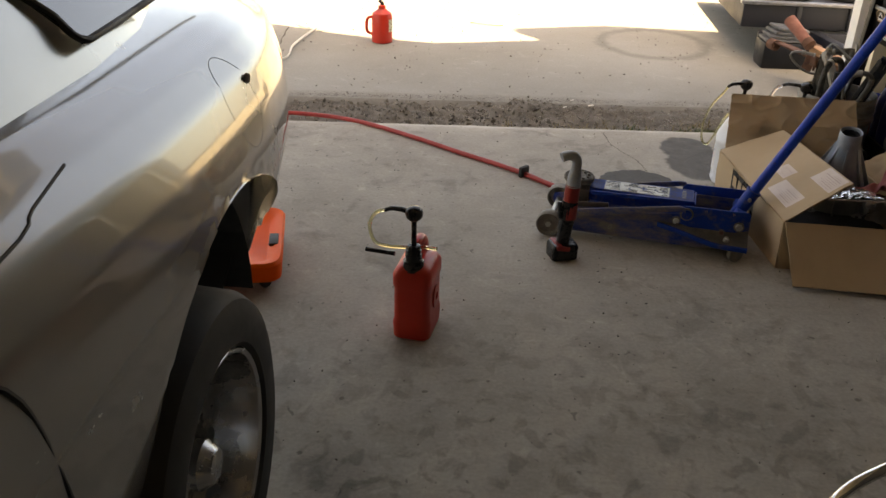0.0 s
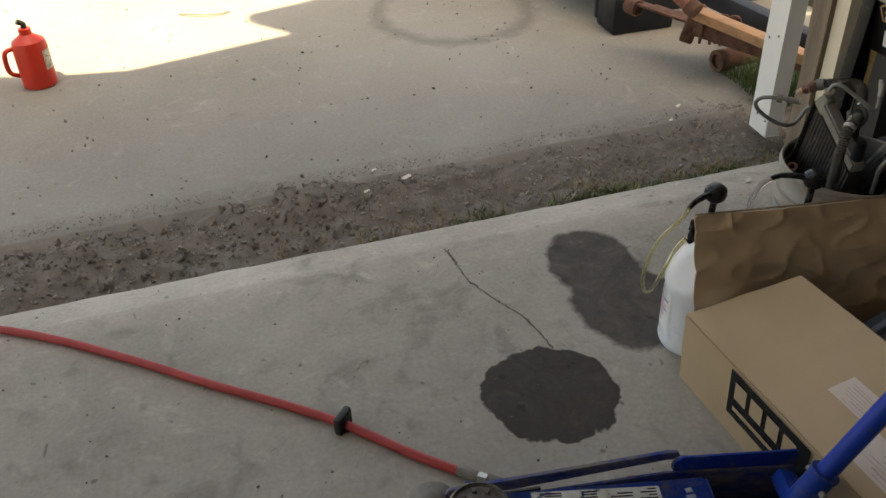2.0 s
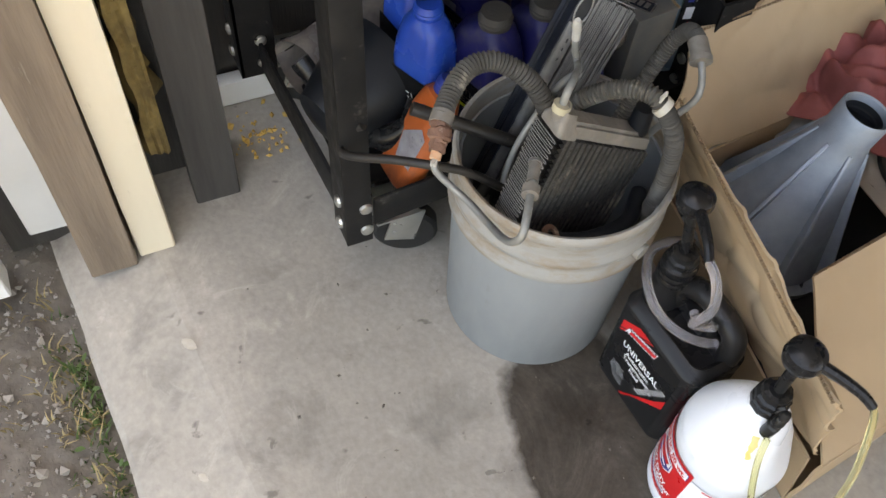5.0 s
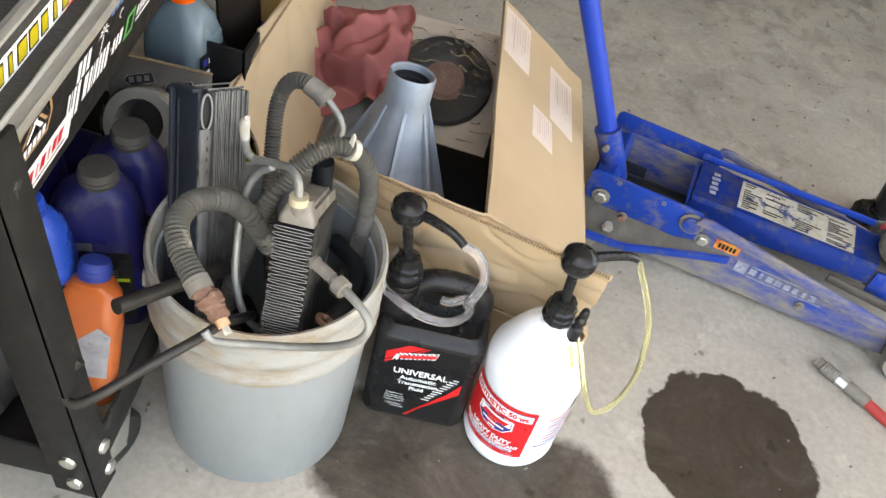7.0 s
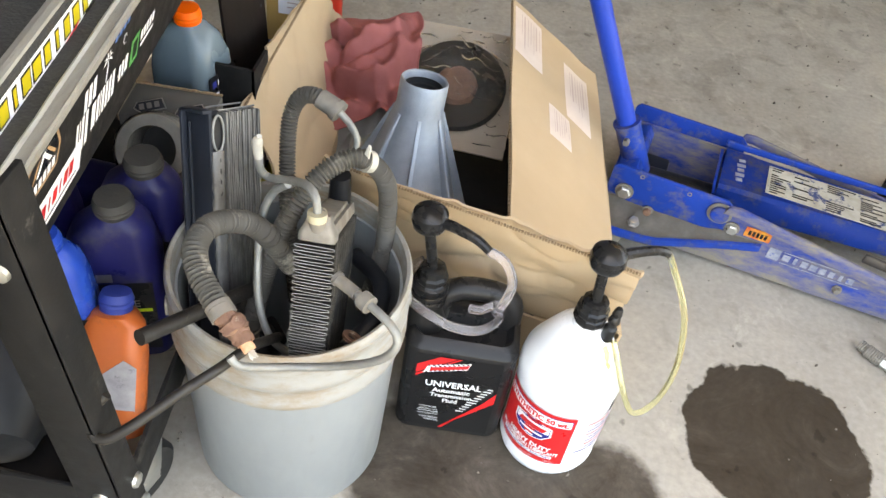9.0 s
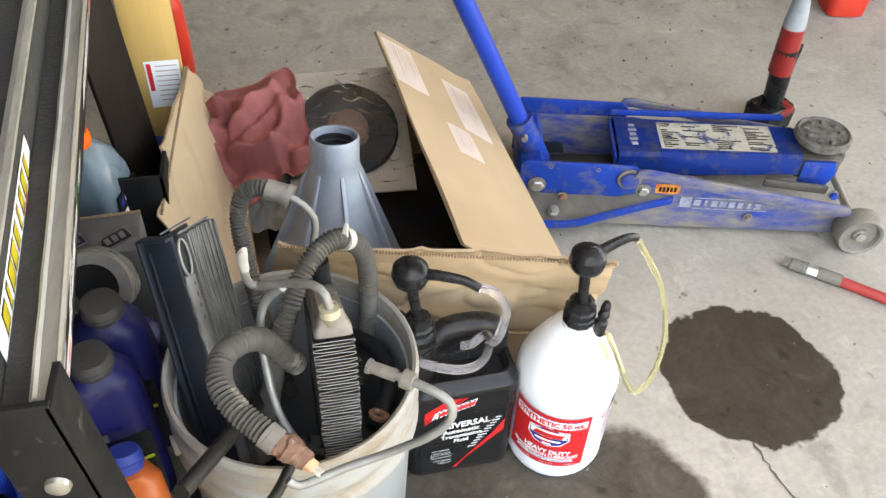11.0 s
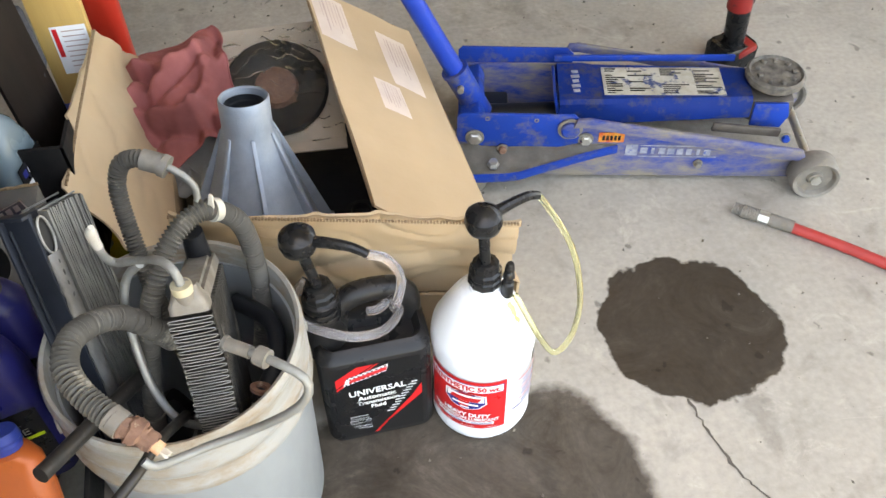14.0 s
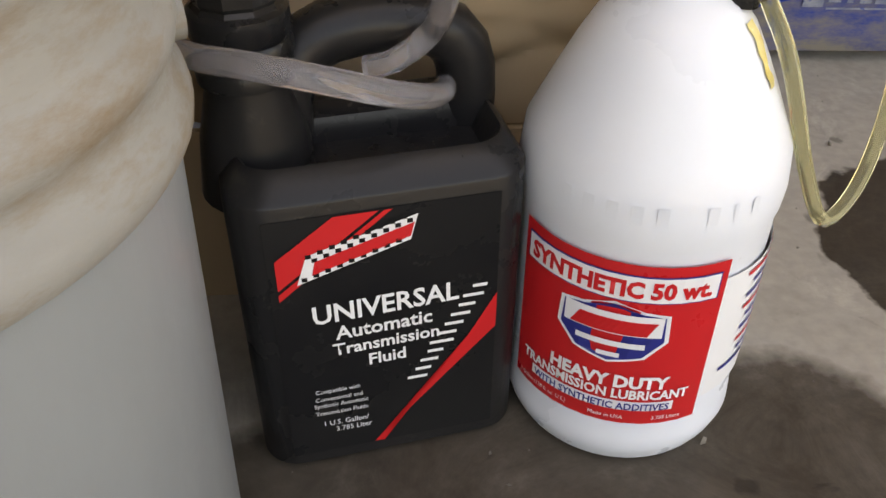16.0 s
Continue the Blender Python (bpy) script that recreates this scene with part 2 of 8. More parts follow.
            n4 = n.new("ShaderNodeTexNoise")
            n4.inputs["Scale"].default_value, n4.inputs["Detail"].default_value, n4.inputs["Distortion"].default_value = 1.0, 4, 0.6
            l.new(m4.outputs[0], n4.inputs["Vector"])
            r4 = n.new("ShaderNodeMapRange")
            r4.inputs["From Min"].default_value, r4.inputs["From Max"].default_value = lo, hi
            r4.inputs["To Min"].default_value, r4.inputs["To Max"].default_value = 1.0, shade
            l.new(n4.outputs["Fac"], r4.inputs["Value"])
            mq = n.new("ShaderNodeMix")
            mq.data_type, mq.blend_type = "RGBA", "MULTIPLY"
            mq.inputs["Factor"].default_value = 1
            l.new(col, mq.inputs["A"])
            l.new(r4.outputs[0], mq.inputs["B"])
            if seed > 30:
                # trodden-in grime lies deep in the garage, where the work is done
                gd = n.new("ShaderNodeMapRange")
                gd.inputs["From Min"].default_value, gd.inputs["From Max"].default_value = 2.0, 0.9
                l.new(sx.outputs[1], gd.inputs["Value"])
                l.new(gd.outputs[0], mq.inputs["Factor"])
            col = mq.outputs["Result"]
    if stains:
        sep = n.new("ShaderNodeSeparateXYZ")
        l.new(tc.outputs["Object"], sep.inputs[0])
        wob = n.new("ShaderNodeTexNoise")
        wob.inputs["Scale"].default_value, wob.inputs["Detail"].default_value = 14, 6
        wob.inputs["Roughness"].default_value = 0.55
        l.new(tc.outputs["Object"], wob.inputs["Vector"])

        def calc(op, a, c):
            q = n.new("ShaderNodeMath")
            q.operation = op
            for i, v in enumerate((a, c)):
                if isinstance(v, (int, float)):
                    q.inputs[i].default_value = v
                else:
                    l.new(v, q.inputs[i])
            return q.outputs[0]

        least = {}
        for x, y, sa, sb, depth in stains:
            dx = calc("DIVIDE", calc("SUBTRACT", sep.outputs[0], x), sa)
            dy = calc("DIVIDE", calc("SUBTRACT", sep.outputs[1], y), sb)
            d = calc("SQRT", calc("ADD", calc("MULTIPLY", dx, dx), calc("MULTIPLY", dy, dy)), 0)
            least[depth] = calc("SMOOTH_MIN", least[depth], d) if depth in least else d
        for q in n:
            if q.type == "MATH" and q.operation == "SMOOTH_MIN":
                q.inputs[2].default_value = 0.25
        for depth, d in least.items():
            e = calc("ADD", d, calc("MULTIPLY", calc("SUBTRACT", wob.outputs["Fac"], 0.5), 0.45))
            mr = n.new("ShaderNodeMapRange")
            mr.inputs["From Min"].default_value, mr.inputs["From Max"].default_value = (1.0, 0.965) if depth > 0.95 else (1.02, 0.9) if depth > 0.99 else (1.05, 0.93)
            mr.inputs["To Max"].default_value = depth
            l.new(e, mr.inputs["Value"])
            blot = n.new("ShaderNodeMapRange")
            blot.inputs["From Min"].default_value, blot.inputs["From Max"].default_value = 0.35, 0.68
            blot.inputs["To Min"].default_value, blot.inputs["To Max"].default_value = 1.0, 0.93 if depth > 0.95 else 0.84
            l.new(sc.outputs["Fac"], blot.inputs["Value"])
            mx = n.new("ShaderNodeMix")
            mx.data_type = "RGBA"
            l.new(calc("MULTIPLY", mr.outputs[0], blot.outputs[0]), mx.inputs["Factor"])
            l.new(col, mx.inputs["A"])
            mw = n.new("ShaderNodeMix")
            mw.data_type, mw.blend_type = "RGBA", "MULTIPLY"
            mw.inputs["Factor"].default_value = 1
            mw.inputs["B"].default_value = (0.075, 0.052, 0.032, 1)
            l.new(col, mw.inputs["A"])
            l.new(mw.outputs["Result"], mx.inputs["B"])
            col = mx.outputs["Result"]
            mo = n.new("ShaderNodeMix")
            mo.inputs["B"].default_value = 0.55
            l.new(mr.outputs[0], mo.inputs["Factor"])
            l.new(rsrc, mo.inputs["A"])
            rsrc = mo.outputs["Result"]
        l.new(rsrc, b.inputs["Roughness"])
        b.inputs["Specular IOR Level"].default_value = 0.22
    l.new(col, b.inputs["Base Color"])
    return m


STAINS = [(0.752, 2.876, 0.152, 0.146, 0.97), (1.005, 3.315, 0.115, 0.145, 0.93), (1.03, 3.13, 0.135, 0.17, 0.93), (1.22, 3.06, 0.20, 0.125, 0.93)]
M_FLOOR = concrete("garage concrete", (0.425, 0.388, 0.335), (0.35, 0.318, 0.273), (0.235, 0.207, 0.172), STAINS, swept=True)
M_DRIVE = concrete("driveway concrete", (0.268, 0.252, 0.220), (0.205, 0.192, 0.166), (0.15, 0.138, 0.115), rscale=0.5, ring=(1.08, 5.25, 0.33, 0.36))
M_DIRT = mat("dry dirt", (0.185, 0.162, 0.134), (0.10, 0.087, 0.072), rough=0.95, scale=18, bump=0.9, bscale=120, dirt=(0.20, 0.172, 0.135), dirt_amt=0.3, dscale=30)
M_GROUND = mat("packed ground", (0.30, 0.26, 0.19), (0.20, 0.18, 0.12), rough=0.95, scale=0.6, bump=0.5, bscale=20)
M_PEBBLE = mat("pebble", (0.34, 0.31, 0.27), (0.16, 0.14, 0.12), rough=0.85, scale=8, bump=0.3)
M_GRASS = mat("weed green", (0.07, 0.12, 0.025), (0.035, 0.07, 0.015), rough=0.6, scale=30, bump=0)
M_STRAW = mat("dry straw", (0.38, 0.30, 0.15), (0.25, 0.19, 0.09), rough=0.8, scale=30, bump=0)
M_BUCKET = mat("grey bucket plastic", (0.245, 0.262, 0.268), (0.215, 0.23, 0.236), rough=0.5, scale=9, bump=0.06, dirt=(0.17, 0.155, 0.13), dirt_amt=0.2, dscale=10, dsoft=0.2, stretch=(1, 1, 0.4))
M_BUCKETRIM = mat("dusty bucket rim", (0.295, 0.287, 0.265), (0.245, 0.238, 0.22), rough=0.6, scale=12, bump=0.08, dirt=(0.215, 0.150, 0.092), dirt_amt=0.68, dscale=9, dsoft=0.2, stretch=(1, 1, 3))
M_WHITEJUG = mat("white jug plastic", (0.77, 0.80, 0.84), (0.71, 0.74, 0.78), rough=0.32, scale=5, bump=0.03, dirt=(0.42, 0.38, 0.33), dirt_amt=0.14, dscale=14)
M_BLACKJUG = mat("black jug plastic", (0.012, 0.012, 0.013), (0.019, 0.018, 0.018), rough=0.3, scale=9, bump=0.08, dirt=(0.075, 0.066, 0.055), dirt_amt=0.26, dscale=14, dsoft=0.2, spec=0.3)
M_PUMP = mat("black pump plastic", (0.009, 0.009, 0.010), (0.015, 0.015, 0.015), rough=0.28, scale=40, bump=0.05, spec=0.35)
M_CARD = mat("cardboard", (0.445, 0.318, 0.200), (0.385, 0.272, 0.168), rough=0.82, scale=4, bump=0.12, bscale=90, stretch=(1, 1, 0.3), dirt=(0.30, 0.20, 0.11), dirt_amt=0.12, dscale=6)
M_CARDEDGE = mat("cardboard edge", (0.28, 0.19, 0.11), (0.16, 0.10, 0.06), rough=0.9, scale=300, bump=0.3)
M_BLUE = mat("worn blue paint", (0.002, 0.042, 0.29), (0.002, 0.033, 0.21), spec=0.15, rough=0.42, scale=10, bump=0.08, dirt=(0.13, 0.118, 0.104), dirt_amt=0.54, dscale=20, dsoft=0.22)
M_BLUEDUST = mat("dusty blue frame", (0.005, 0.04, 0.25), (0.02, 0.04, 0.17), spec=0.15, rough=0.55, scale=14, bump=0.1, dirt=(0.20, 0.175, 0.145), dirt_amt=0.88, dscale=15, dsoft=0.24, stretch=(0.6, 0.6, 1.6))
M_HANDLE = mat("blue handle paint", (0.002, 0.045, 0.37), (0.002, 0.036, 0.28), spec=0.2, rough=0.32, scale=8, bump=0.04, dirt=(0.05, 0.055, 0.075), dirt_amt=0.26, dscale=34)
M_STEEL = mat("dull steel", (0.42, 0.41, 0.39), (0.30, 0.29, 0.28), rough=0.42, metal=0.85, scale=40, bump=0.08)
M_DUSTSTEEL = mat("dirty steel", (0.24, 0.22, 0.19), (0.15, 0.135, 0.12), rough=0.65, metal=0.35, scale=30, bump=0.2, dirt=(0.20, 0.17, 0.135), dirt_amt=0.45, dscale=30)
M_ALU = mat("cast aluminium", (0.30, 0.34, 0.385), (0.21, 0.24, 0.275), rough=0.5, metal=0.35, scale=14, bump=0.15, bscale=300, dirt=(0.12, 0.12, 0.12), dirt_amt=0.2, dscale=9)
M_TUBE = mat("dusty aluminium tube", (0.27, 0.272, 0.258), (0.17, 0.168, 0.156), rough=0.5, metal=0.45, scale=25, bump=0.1, dirt=(0.23, 0.20, 0.16), dirt_amt=0.25, dscale=30)
M_RUBBER = mat("dusty rubber hose", (0.085, 0.079, 0.068), (0.05, 0.046, 0.04), rough=0.75, scale=20, bump=0.1, dirt=(0.25, 0.225, 0.185), dirt_amt=0.42, dscale=28)
M_FINEDGE = mat("bent fin aluminium", (0.30, 0.295, 0.28), (0.17, 0.165, 0.155), rough=0.45, metal=0.3, scale=30, bump=0.1, dirt=(0.12, 0.11, 0.095), dirt_amt=0.15, dscale=25)
M_FIN = mat("dark dusty cooling fins", (0.068, 0.065, 0.06), (0.032, 0.031, 0.03), rough=0.55, metal=0.35, scale=22, bump=0.15, dirt=(0.21, 0.185, 0.15), dirt_amt=0.4, dscale=18)
M_DARKPL = mat("dark grey plastic", (0.012, 0.014, 0.017), (0.007, 0.008, 0.010), rough=0.45, scale=12, bump=0.08, dirt=(0.06, 0.055, 0.048), dirt_amt=0.24, dscale=16, dsoft=0.2, spec=0.3)
M_TRAY = mat("blue grey tray plastic", (0.015, 0.019, 0.028), (0.010, 0.013, 0.019), rough=0.5, scale=10, bump=0.05, dirt=(0.07, 0.066, 0.06), dirt_amt=0.25, dscale=14, dsoft=0.2, spec=0.3)
M_CONDFIN = mat("dusty condenser fins", (0.17, 0.167, 0.16), (0.055, 0.054, 0.052), rough=0.6, metal=0.25, scale=26, bump=0.3, dirt=(0.04, 0.038, 0.036), dirt_amt=0.36, dscale=22, stretch=(1, 1, 0.4))
M_TOOLRED = mat("scuffed tool red", (0.27, 0.017, 0.015), (0.2, 0.013, 0.012), rough=0.45, scale=12, bump=0.08, dirt=(0.03, 0.028, 0.028), dirt_amt=0.3, dscale=20)
M_TOOLGREY = mat("grey painted tool neck", (0.27, 0.30, 0.33), (0.2, 0.225, 0.25), rough=0.5, scale=20, bump=0.06, dirt=(0.1, 0.1, 0.1), dirt_amt=0.2, dscale=20)
M_BLACK = mat("black steel paint", (0.010, 0.010, 0.0105), (0.018, 0.017, 0.016), rough=0.55, scale=40, bump=0.12, dirt=(0.07, 0.065, 0.056), dirt_amt=0.3, dscale=26, spec=0.15)
M_OILY = mat("oily dark pipe", (0.03, 0.026, 0.022), (0.017, 0.015, 0.014), rough=0.5, metal=0.2, scale=25, bump=0.15, dirt=(0.12, 0.10, 0.08), dirt_amt=0.3, dscale=30)
M_RUST = mat("rusty brass fitting", (0.22, 0.12, 0.08), (0.12, 0.06, 0.045), rough=0.8, metal=0.2, scale=60, bump=0.5, bscale=200, dirt=(0.32, 0.24, 0.18), dirt_amt=0.35, dscale=60)
M_RUSTIRON = mat("rusty iron", (0.14, 0.062, 0.036), (0.07, 0.034, 0.024), rough=0.9, scale=30, bump=0.4, bscale=150)
M_TYRE = mat("tyre rubber", (0.022, 0.021, 0.02), (0.034, 0.032, 0.03), rough=0.75, scale=20, bump=0.15)
M_RIM = mat("alloy rim", (0.50, 0.50, 0.50), (0.36, 0.36, 0.36), rough=0.26, metal=0.9, scale=20, bump=0.03, dirt=(0.10, 0.09, 0.08), dirt_amt=0.2, dscale=16)
M_SILVER = mat("silver car paint", (0.33, 0.325, 0.31), (0.30, 0.295, 0.28), rough=0.24, metal=0.55, scale=3, bump=0.015, bscale=900, dirt=(0.26, 0.235, 0.2), dirt_amt=0.18, dscale=5, dsoft=0.3, coat=1.0, rvar=0.06)
M_GLASSDARK = mat("tinted car glass", (0.02, 0.024, 0.026), (0.018, 0.02, 0.022), rough=0.02, scale=3, bump=0, spec=1.0, coat=1.0, rvar=0.01)
M_TRIMBLK = mat("black rubber trim", (0.014, 0.014, 0.014), rough=0.6, scale=20, bump=0.05)
M_RED = mat("red polyethylene", (0.58, 0.034, 0.018), (0.49, 0.026, 0.015), rough=0.4, scale=6, bump=0.08, dirt=(0.2, 0.05, 0.04), dirt_amt=0.14, dscale=12)
M_ORANGE = mat("orange plastic", (0.98, 0.12, 0.008), (0.92, 0.10, 0.007), spec=0.2, rough=0.5, scale=6, bump=0.05)
M_HOSE = mat("red air hose", (0.42, 0.035, 0.03), (0.32, 0.028, 0.026), rough=0.5, scale=20, bump=0.1, dirt=(0.2, 0.12, 0.1), dirt_amt=0.2, dscale=40)
M_RAG = mat("maroon shop rag", (0.335, 0.098, 0.09), (0.235, 0.064, 0.06), rough=0.95, scale=14, bump=0.6, bscale=700)
M_CLEAR = mat("clear vinyl tube", (0.92, 0.88, 0.90), (0.9, 0.86, 0.88), rough=0.12, scale=8, bump=0, trans=0.9, ior=1.25, rvar=0.05)
M_YELTUBE = mat("yellowed vinyl tube", (0.90, 0.87, 0.60), (0.86, 0.82, 0.50), rough=0.1, scale=8, bump=0, trans=0.9, ior=1.25, rvar=0.05)
M_LABELRED = mat("red label", (0.66, 0.02, 0.025), (0.62, 0.02, 0.022), rough=0.35, scale=10, bump=0.02)
M_LABELWHITE = mat("white label", (0.80, 0.80, 0.80), (0.76, 0.76, 0.76), rough=0.4, scale=10, bump=0.02)
M_LABELBLUE = mat("navy label print", (0.02, 0.03, 0.22), rough=0.4, scale=10, bump=0)
M_LABELBLACK = mat("black label", (0.009, 0.009, 0.010), (0.015, 0.015, 0.015), rough=0.3, scale=10, bump=0.02, dirt=(0.05, 0.045, 0.04), dirt_amt=0.2, dscale=14, dsoft=0.2, spec=0.25)
M_PAPER = mat("shipping label paper", (0.60, 0.50, 0.44), (0.53, 0.42, 0.36), rough=0.6, scale=14, bump=0.05)
M_INK = mat("faded print", (0.40, 0.29, 0.26), (0.50, 0.39, 0.34), rough=0.6, scale=40, bump=0)
M_WORNLABEL = mat("worn warning label", (0.55, 0.53, 0.48), (0.42, 0.36, 0.22), rough=0.5, scale=45, bump=0.05, dirt=(0.05, 0.05, 0.055), dirt_amt=0.5, dscale=90)
M_WORNMARK = mat("worn pale stencil", (0.30, 0.31, 0.34), (0.10, 0.12, 0.2), rough=0.6, scale=60, bump=0.05, dirt=(0.01, 0.05, 0.26), dirt_amt=0.4, dscale=90)
M_WOOD = mat("weathered post wood", (0.22, 0.165, 0.12), (0.13, 0.098, 0.072), rough=0.85, scale=9, bump=0.5, bscale=60, stretch=(4, 4, 0.35), dirt=(0.33, 0.29, 0.24), dirt_amt=0.25, dscale=9)
M_CREAM = mat("cream painted board", (0.66, 0.58, 0.44), (0.60, 0.52, 0.39), rough=0.6, scale=6, bump=0.12, bscale=60, stretch=(2, 2, 0.5), dirt=(0.35, 0.28, 0.2), dirt_amt=0.16, dscale=9)
M_WHITEPAINT = mat("flaking white paint", (0.74, 0.73, 0.70), (0.66, 0.65, 0.62), rough=0.55, scale=6, bump=0.12, bscale=60, dirt=(0.16, 0.13, 0.10), dirt_amt=0.2, dscale=14)
M_PLY = mat("yellow pine board", (0.53, 0.335, 0.115), (0.46, 0.285, 0.095), rough=0.5, scale=5, bump=0.1, bscale=60, stretch=(6, 6, 0.5))
M_DARKWALL = mat("dark barn boards", (0.055, 0.05, 0.045), (0.032, 0.029, 0.027), rough=0.85, scale=5, bump=0.4, bscale=50, stretch=(5, 5, 0.4))
M_WALL = mat("grey barn wall", (0.22, 0.21, 0.19), (0.17, 0.16, 0.145), rough=0.8, scale=2, bump=0.2, bscale=40)
M_INSUL = mat("yellow insulation", (0.30, 0.21, 0.075), (0.13, 0.09, 0.04), rough=0.95, scale=30, bump=0.9, bscale=90)
M_PURPLE = mat("blue violet jug plastic", (0.011, 0.012, 0.085), (0.008, 0.009, 0.055), rough=0.36, scale=9, bump=0.05, dirt=(0.065, 0.062, 0.072), dirt_amt=0.48, dscale=22, dsoft=0.25, spec=0.3)
M_BRIGHTBLUE = mat("bright blue plastic", (0.006, 0.075, 0.46), (0.006, 0.055, 0.36), rough=0.3, scale=9, bump=0.03)
M_WASHER = mat("smoky translucent jug", (0.12, 0.165, 0.19), (0.09, 0.13, 0.15), rough=0.25, scale=6, bump=0.03, dirt=(0.12, 0.13, 0.13), dirt_amt=0.1, dscale=8)
M_YELLOW = mat("yellow jug plastic", (0.52, 0.40, 0.02), (0.42, 0.33, 0.02), rough=0.4, scale=9, bump=0.04)
M_LIME = mat("lime print", (0.42, 0.55, 0.03), rough=0.4, scale=9, bump=0)
M_BAG = mat("clear poly bag over parts", (0.32, 0.27, 0.23), (0.10, 0.09, 0.085), rough=0.2, scale=16, bump=0.6, bscale=60, spec=0.8)
M_CARPET = mat("blue grey carpet", (0.05, 0.06, 0.08), (0.03, 0.036, 0.05), rough=0.95, scale=90, bump=0.9, bscale=600)
M_ZINC = mat("zinc plated steel", (0.5, 0.5, 0.47), (0.42, 0.42, 0.38), rough=0.35, metal=0.8, scale=30, bump=0.05)
M_CHROME = mat("chrome", (0.7, 0.7, 0.7), (0.65, 0.65, 0.65), rough=0.08, metal=1.0, scale=30, bump=0, rvar=0.04)
M_WHITEPL = mat("white plastic clip", (0.44, 0.42, 0.37), (0.34, 0.32, 0.27), rough=0.4, scale=30, bump=0.02)
M_LEAFLIT = mat("pale dry leaf", (0.62, 0.58, 0.5), (0.5, 0.45, 0.36), rough=0.7, scale=60, bump=0.1)
M_FOLIAGE = mat("tree leaf", (0.06, 0.10, 0.025), (0.035, 0.06, 0.015), rough=0.6, scale=3, bump=0)
M_CRACK = mat("crack grit", (0.07, 0.06, 0.05), (0.12, 0.10, 0.085), rough=0.95, scale=80, bump=0.6)

# ---- mesh helpers ----
def finish(name, bm, material, smooth=True):
    bmesh.ops.recalc_face_normals(bm, faces=bm.faces)
    me = bpy.data.meshes.new(name)
    if smooth:
        for f in bm.faces:
            f.smooth = True
        for e in bm.edges:
            if len(e.link_faces) == 2 and e.calc_face_angle(0) > radians(35):
                e.smooth = False
    bm.to_mesh(me)
    bm.free()
    me.materials.append(material)
    return me


def part(name, bm, material, parent, label="", smooth=True):
    ob = new(name, finish(name, bm, material, smooth))
    ob.parent = parent
    if label:
        ob["label"] = label
    return ob


def thing(name, label, category, m=None, group="", kind=""):
    """An Empty at a thing's base; its parts are built in its own space."""
    ob = new(name)
    ob.empty_display_size = 0.05
    if m:
        ob.matrix_world = m
    return tagged(ob, label, category, group, kind)


def single(name, bm, material, label="", category="", m=None, group="", kind="", smooth=True):
    ob = new(name, finish(name, bm, material, smooth))
    if m:
        ob.matrix_world = m
    return tagged(ob, label, category, group, kind)


def box(bm, size, loc=(0, 0, 0), rot=(0, 0, 0), bevel=0.0, segs=2):
    g = bmesh.ops.create_cube(bm, size=1.0)
    vs = g["verts"]
    bmesh.ops.scale(bm, vec=size, verts=vs)
    if bevel:
        es = list({e for v in vs for e in v.link_edges})
        r = bmesh.ops.bevel(bm, geom=es, offset=bevel, segments=segs, affect="EDGES", profile=0.5)
        vs = list({v for f in r["faces"] for v in f.verts} | {v for v in vs if v.is_valid})
    bmesh.ops.transform(bm, matrix=pose(*loc, *rot), verts=vs)
    return vs


def boxes(*specs):
    bm = bmesh.new()
    for s in specs:
        box(bm, *s)
    return bm


def lathe(profile, segs=32, bm=None, m=None, squash=None):
    """Turns a profile of (radius, height) about z."""
    bm = bm or bmesh.new()
    rings = []
    for r, z in profile:
        if r < 1e-5:
            rings.append([bm.verts.new((0, 0, z))])
        else:
            rings.append([bm.verts.new((r * math.cos(2 * math.pi * i / segs), r * math.sin(2 * math.pi * i / segs), z)) for i in range(segs)])
    for a, b in zip(rings, rings[1:]):
        for i in range(segs):
            j = (i + 1) % segs
            if len(a) == 1 and len(b) == 1:
                continue
            if len(a) == 1:
                bm.faces.new((a[0], b[i], b[j]))
            elif len(b) == 1:
                bm.faces.new((a[i], a[j], b[0]))
            else:
                bm.faces.new((a[i], a[j], b[j], b[i]))
    vs = [v for r in rings for v in r]
    if squash:
        bmesh.ops.scale(bm, vec=squash, verts=vs)
    if m:
        bmesh.ops.transform(bm, matrix=m, verts=vs)
    return bm


def rod(bm, a, b, r, segs=12, r2=None):
    a, b = Vector(a), Vector(b)
    d = b - a
    m = Matrix.Translation(a) @ d.to_track_quat("Z", "Y").to_matrix().to_4x4()
    return lathe([(0, 0), (r, 0), (r if r2 is None else r2, d.length), (0, d.length)], segs, bm, m)


def smooth_path(pts, step=0.01):
    """A Catmull-Rom line through pts at even steps."""
    p = [Vector(q) for q in pts]
    p = [2 * p[0] - p[1]] + p + [2 * p[-1] - p[-2]]
    out = []
    for a, b, c, d in zip(p, p[1:], p[2:], p[3:]):
        k = max(2, int((c - b).length / step))
        for i in range(k):
            t = i / k
            out.append(0.5 * ((2 * b) + (c - a) * t + (2 * a - 5 * b + 4 * c - d) * t * t + (3 * b - a - 3 * c + d) * t ** 3))
    out.append(p[-2])
    return out


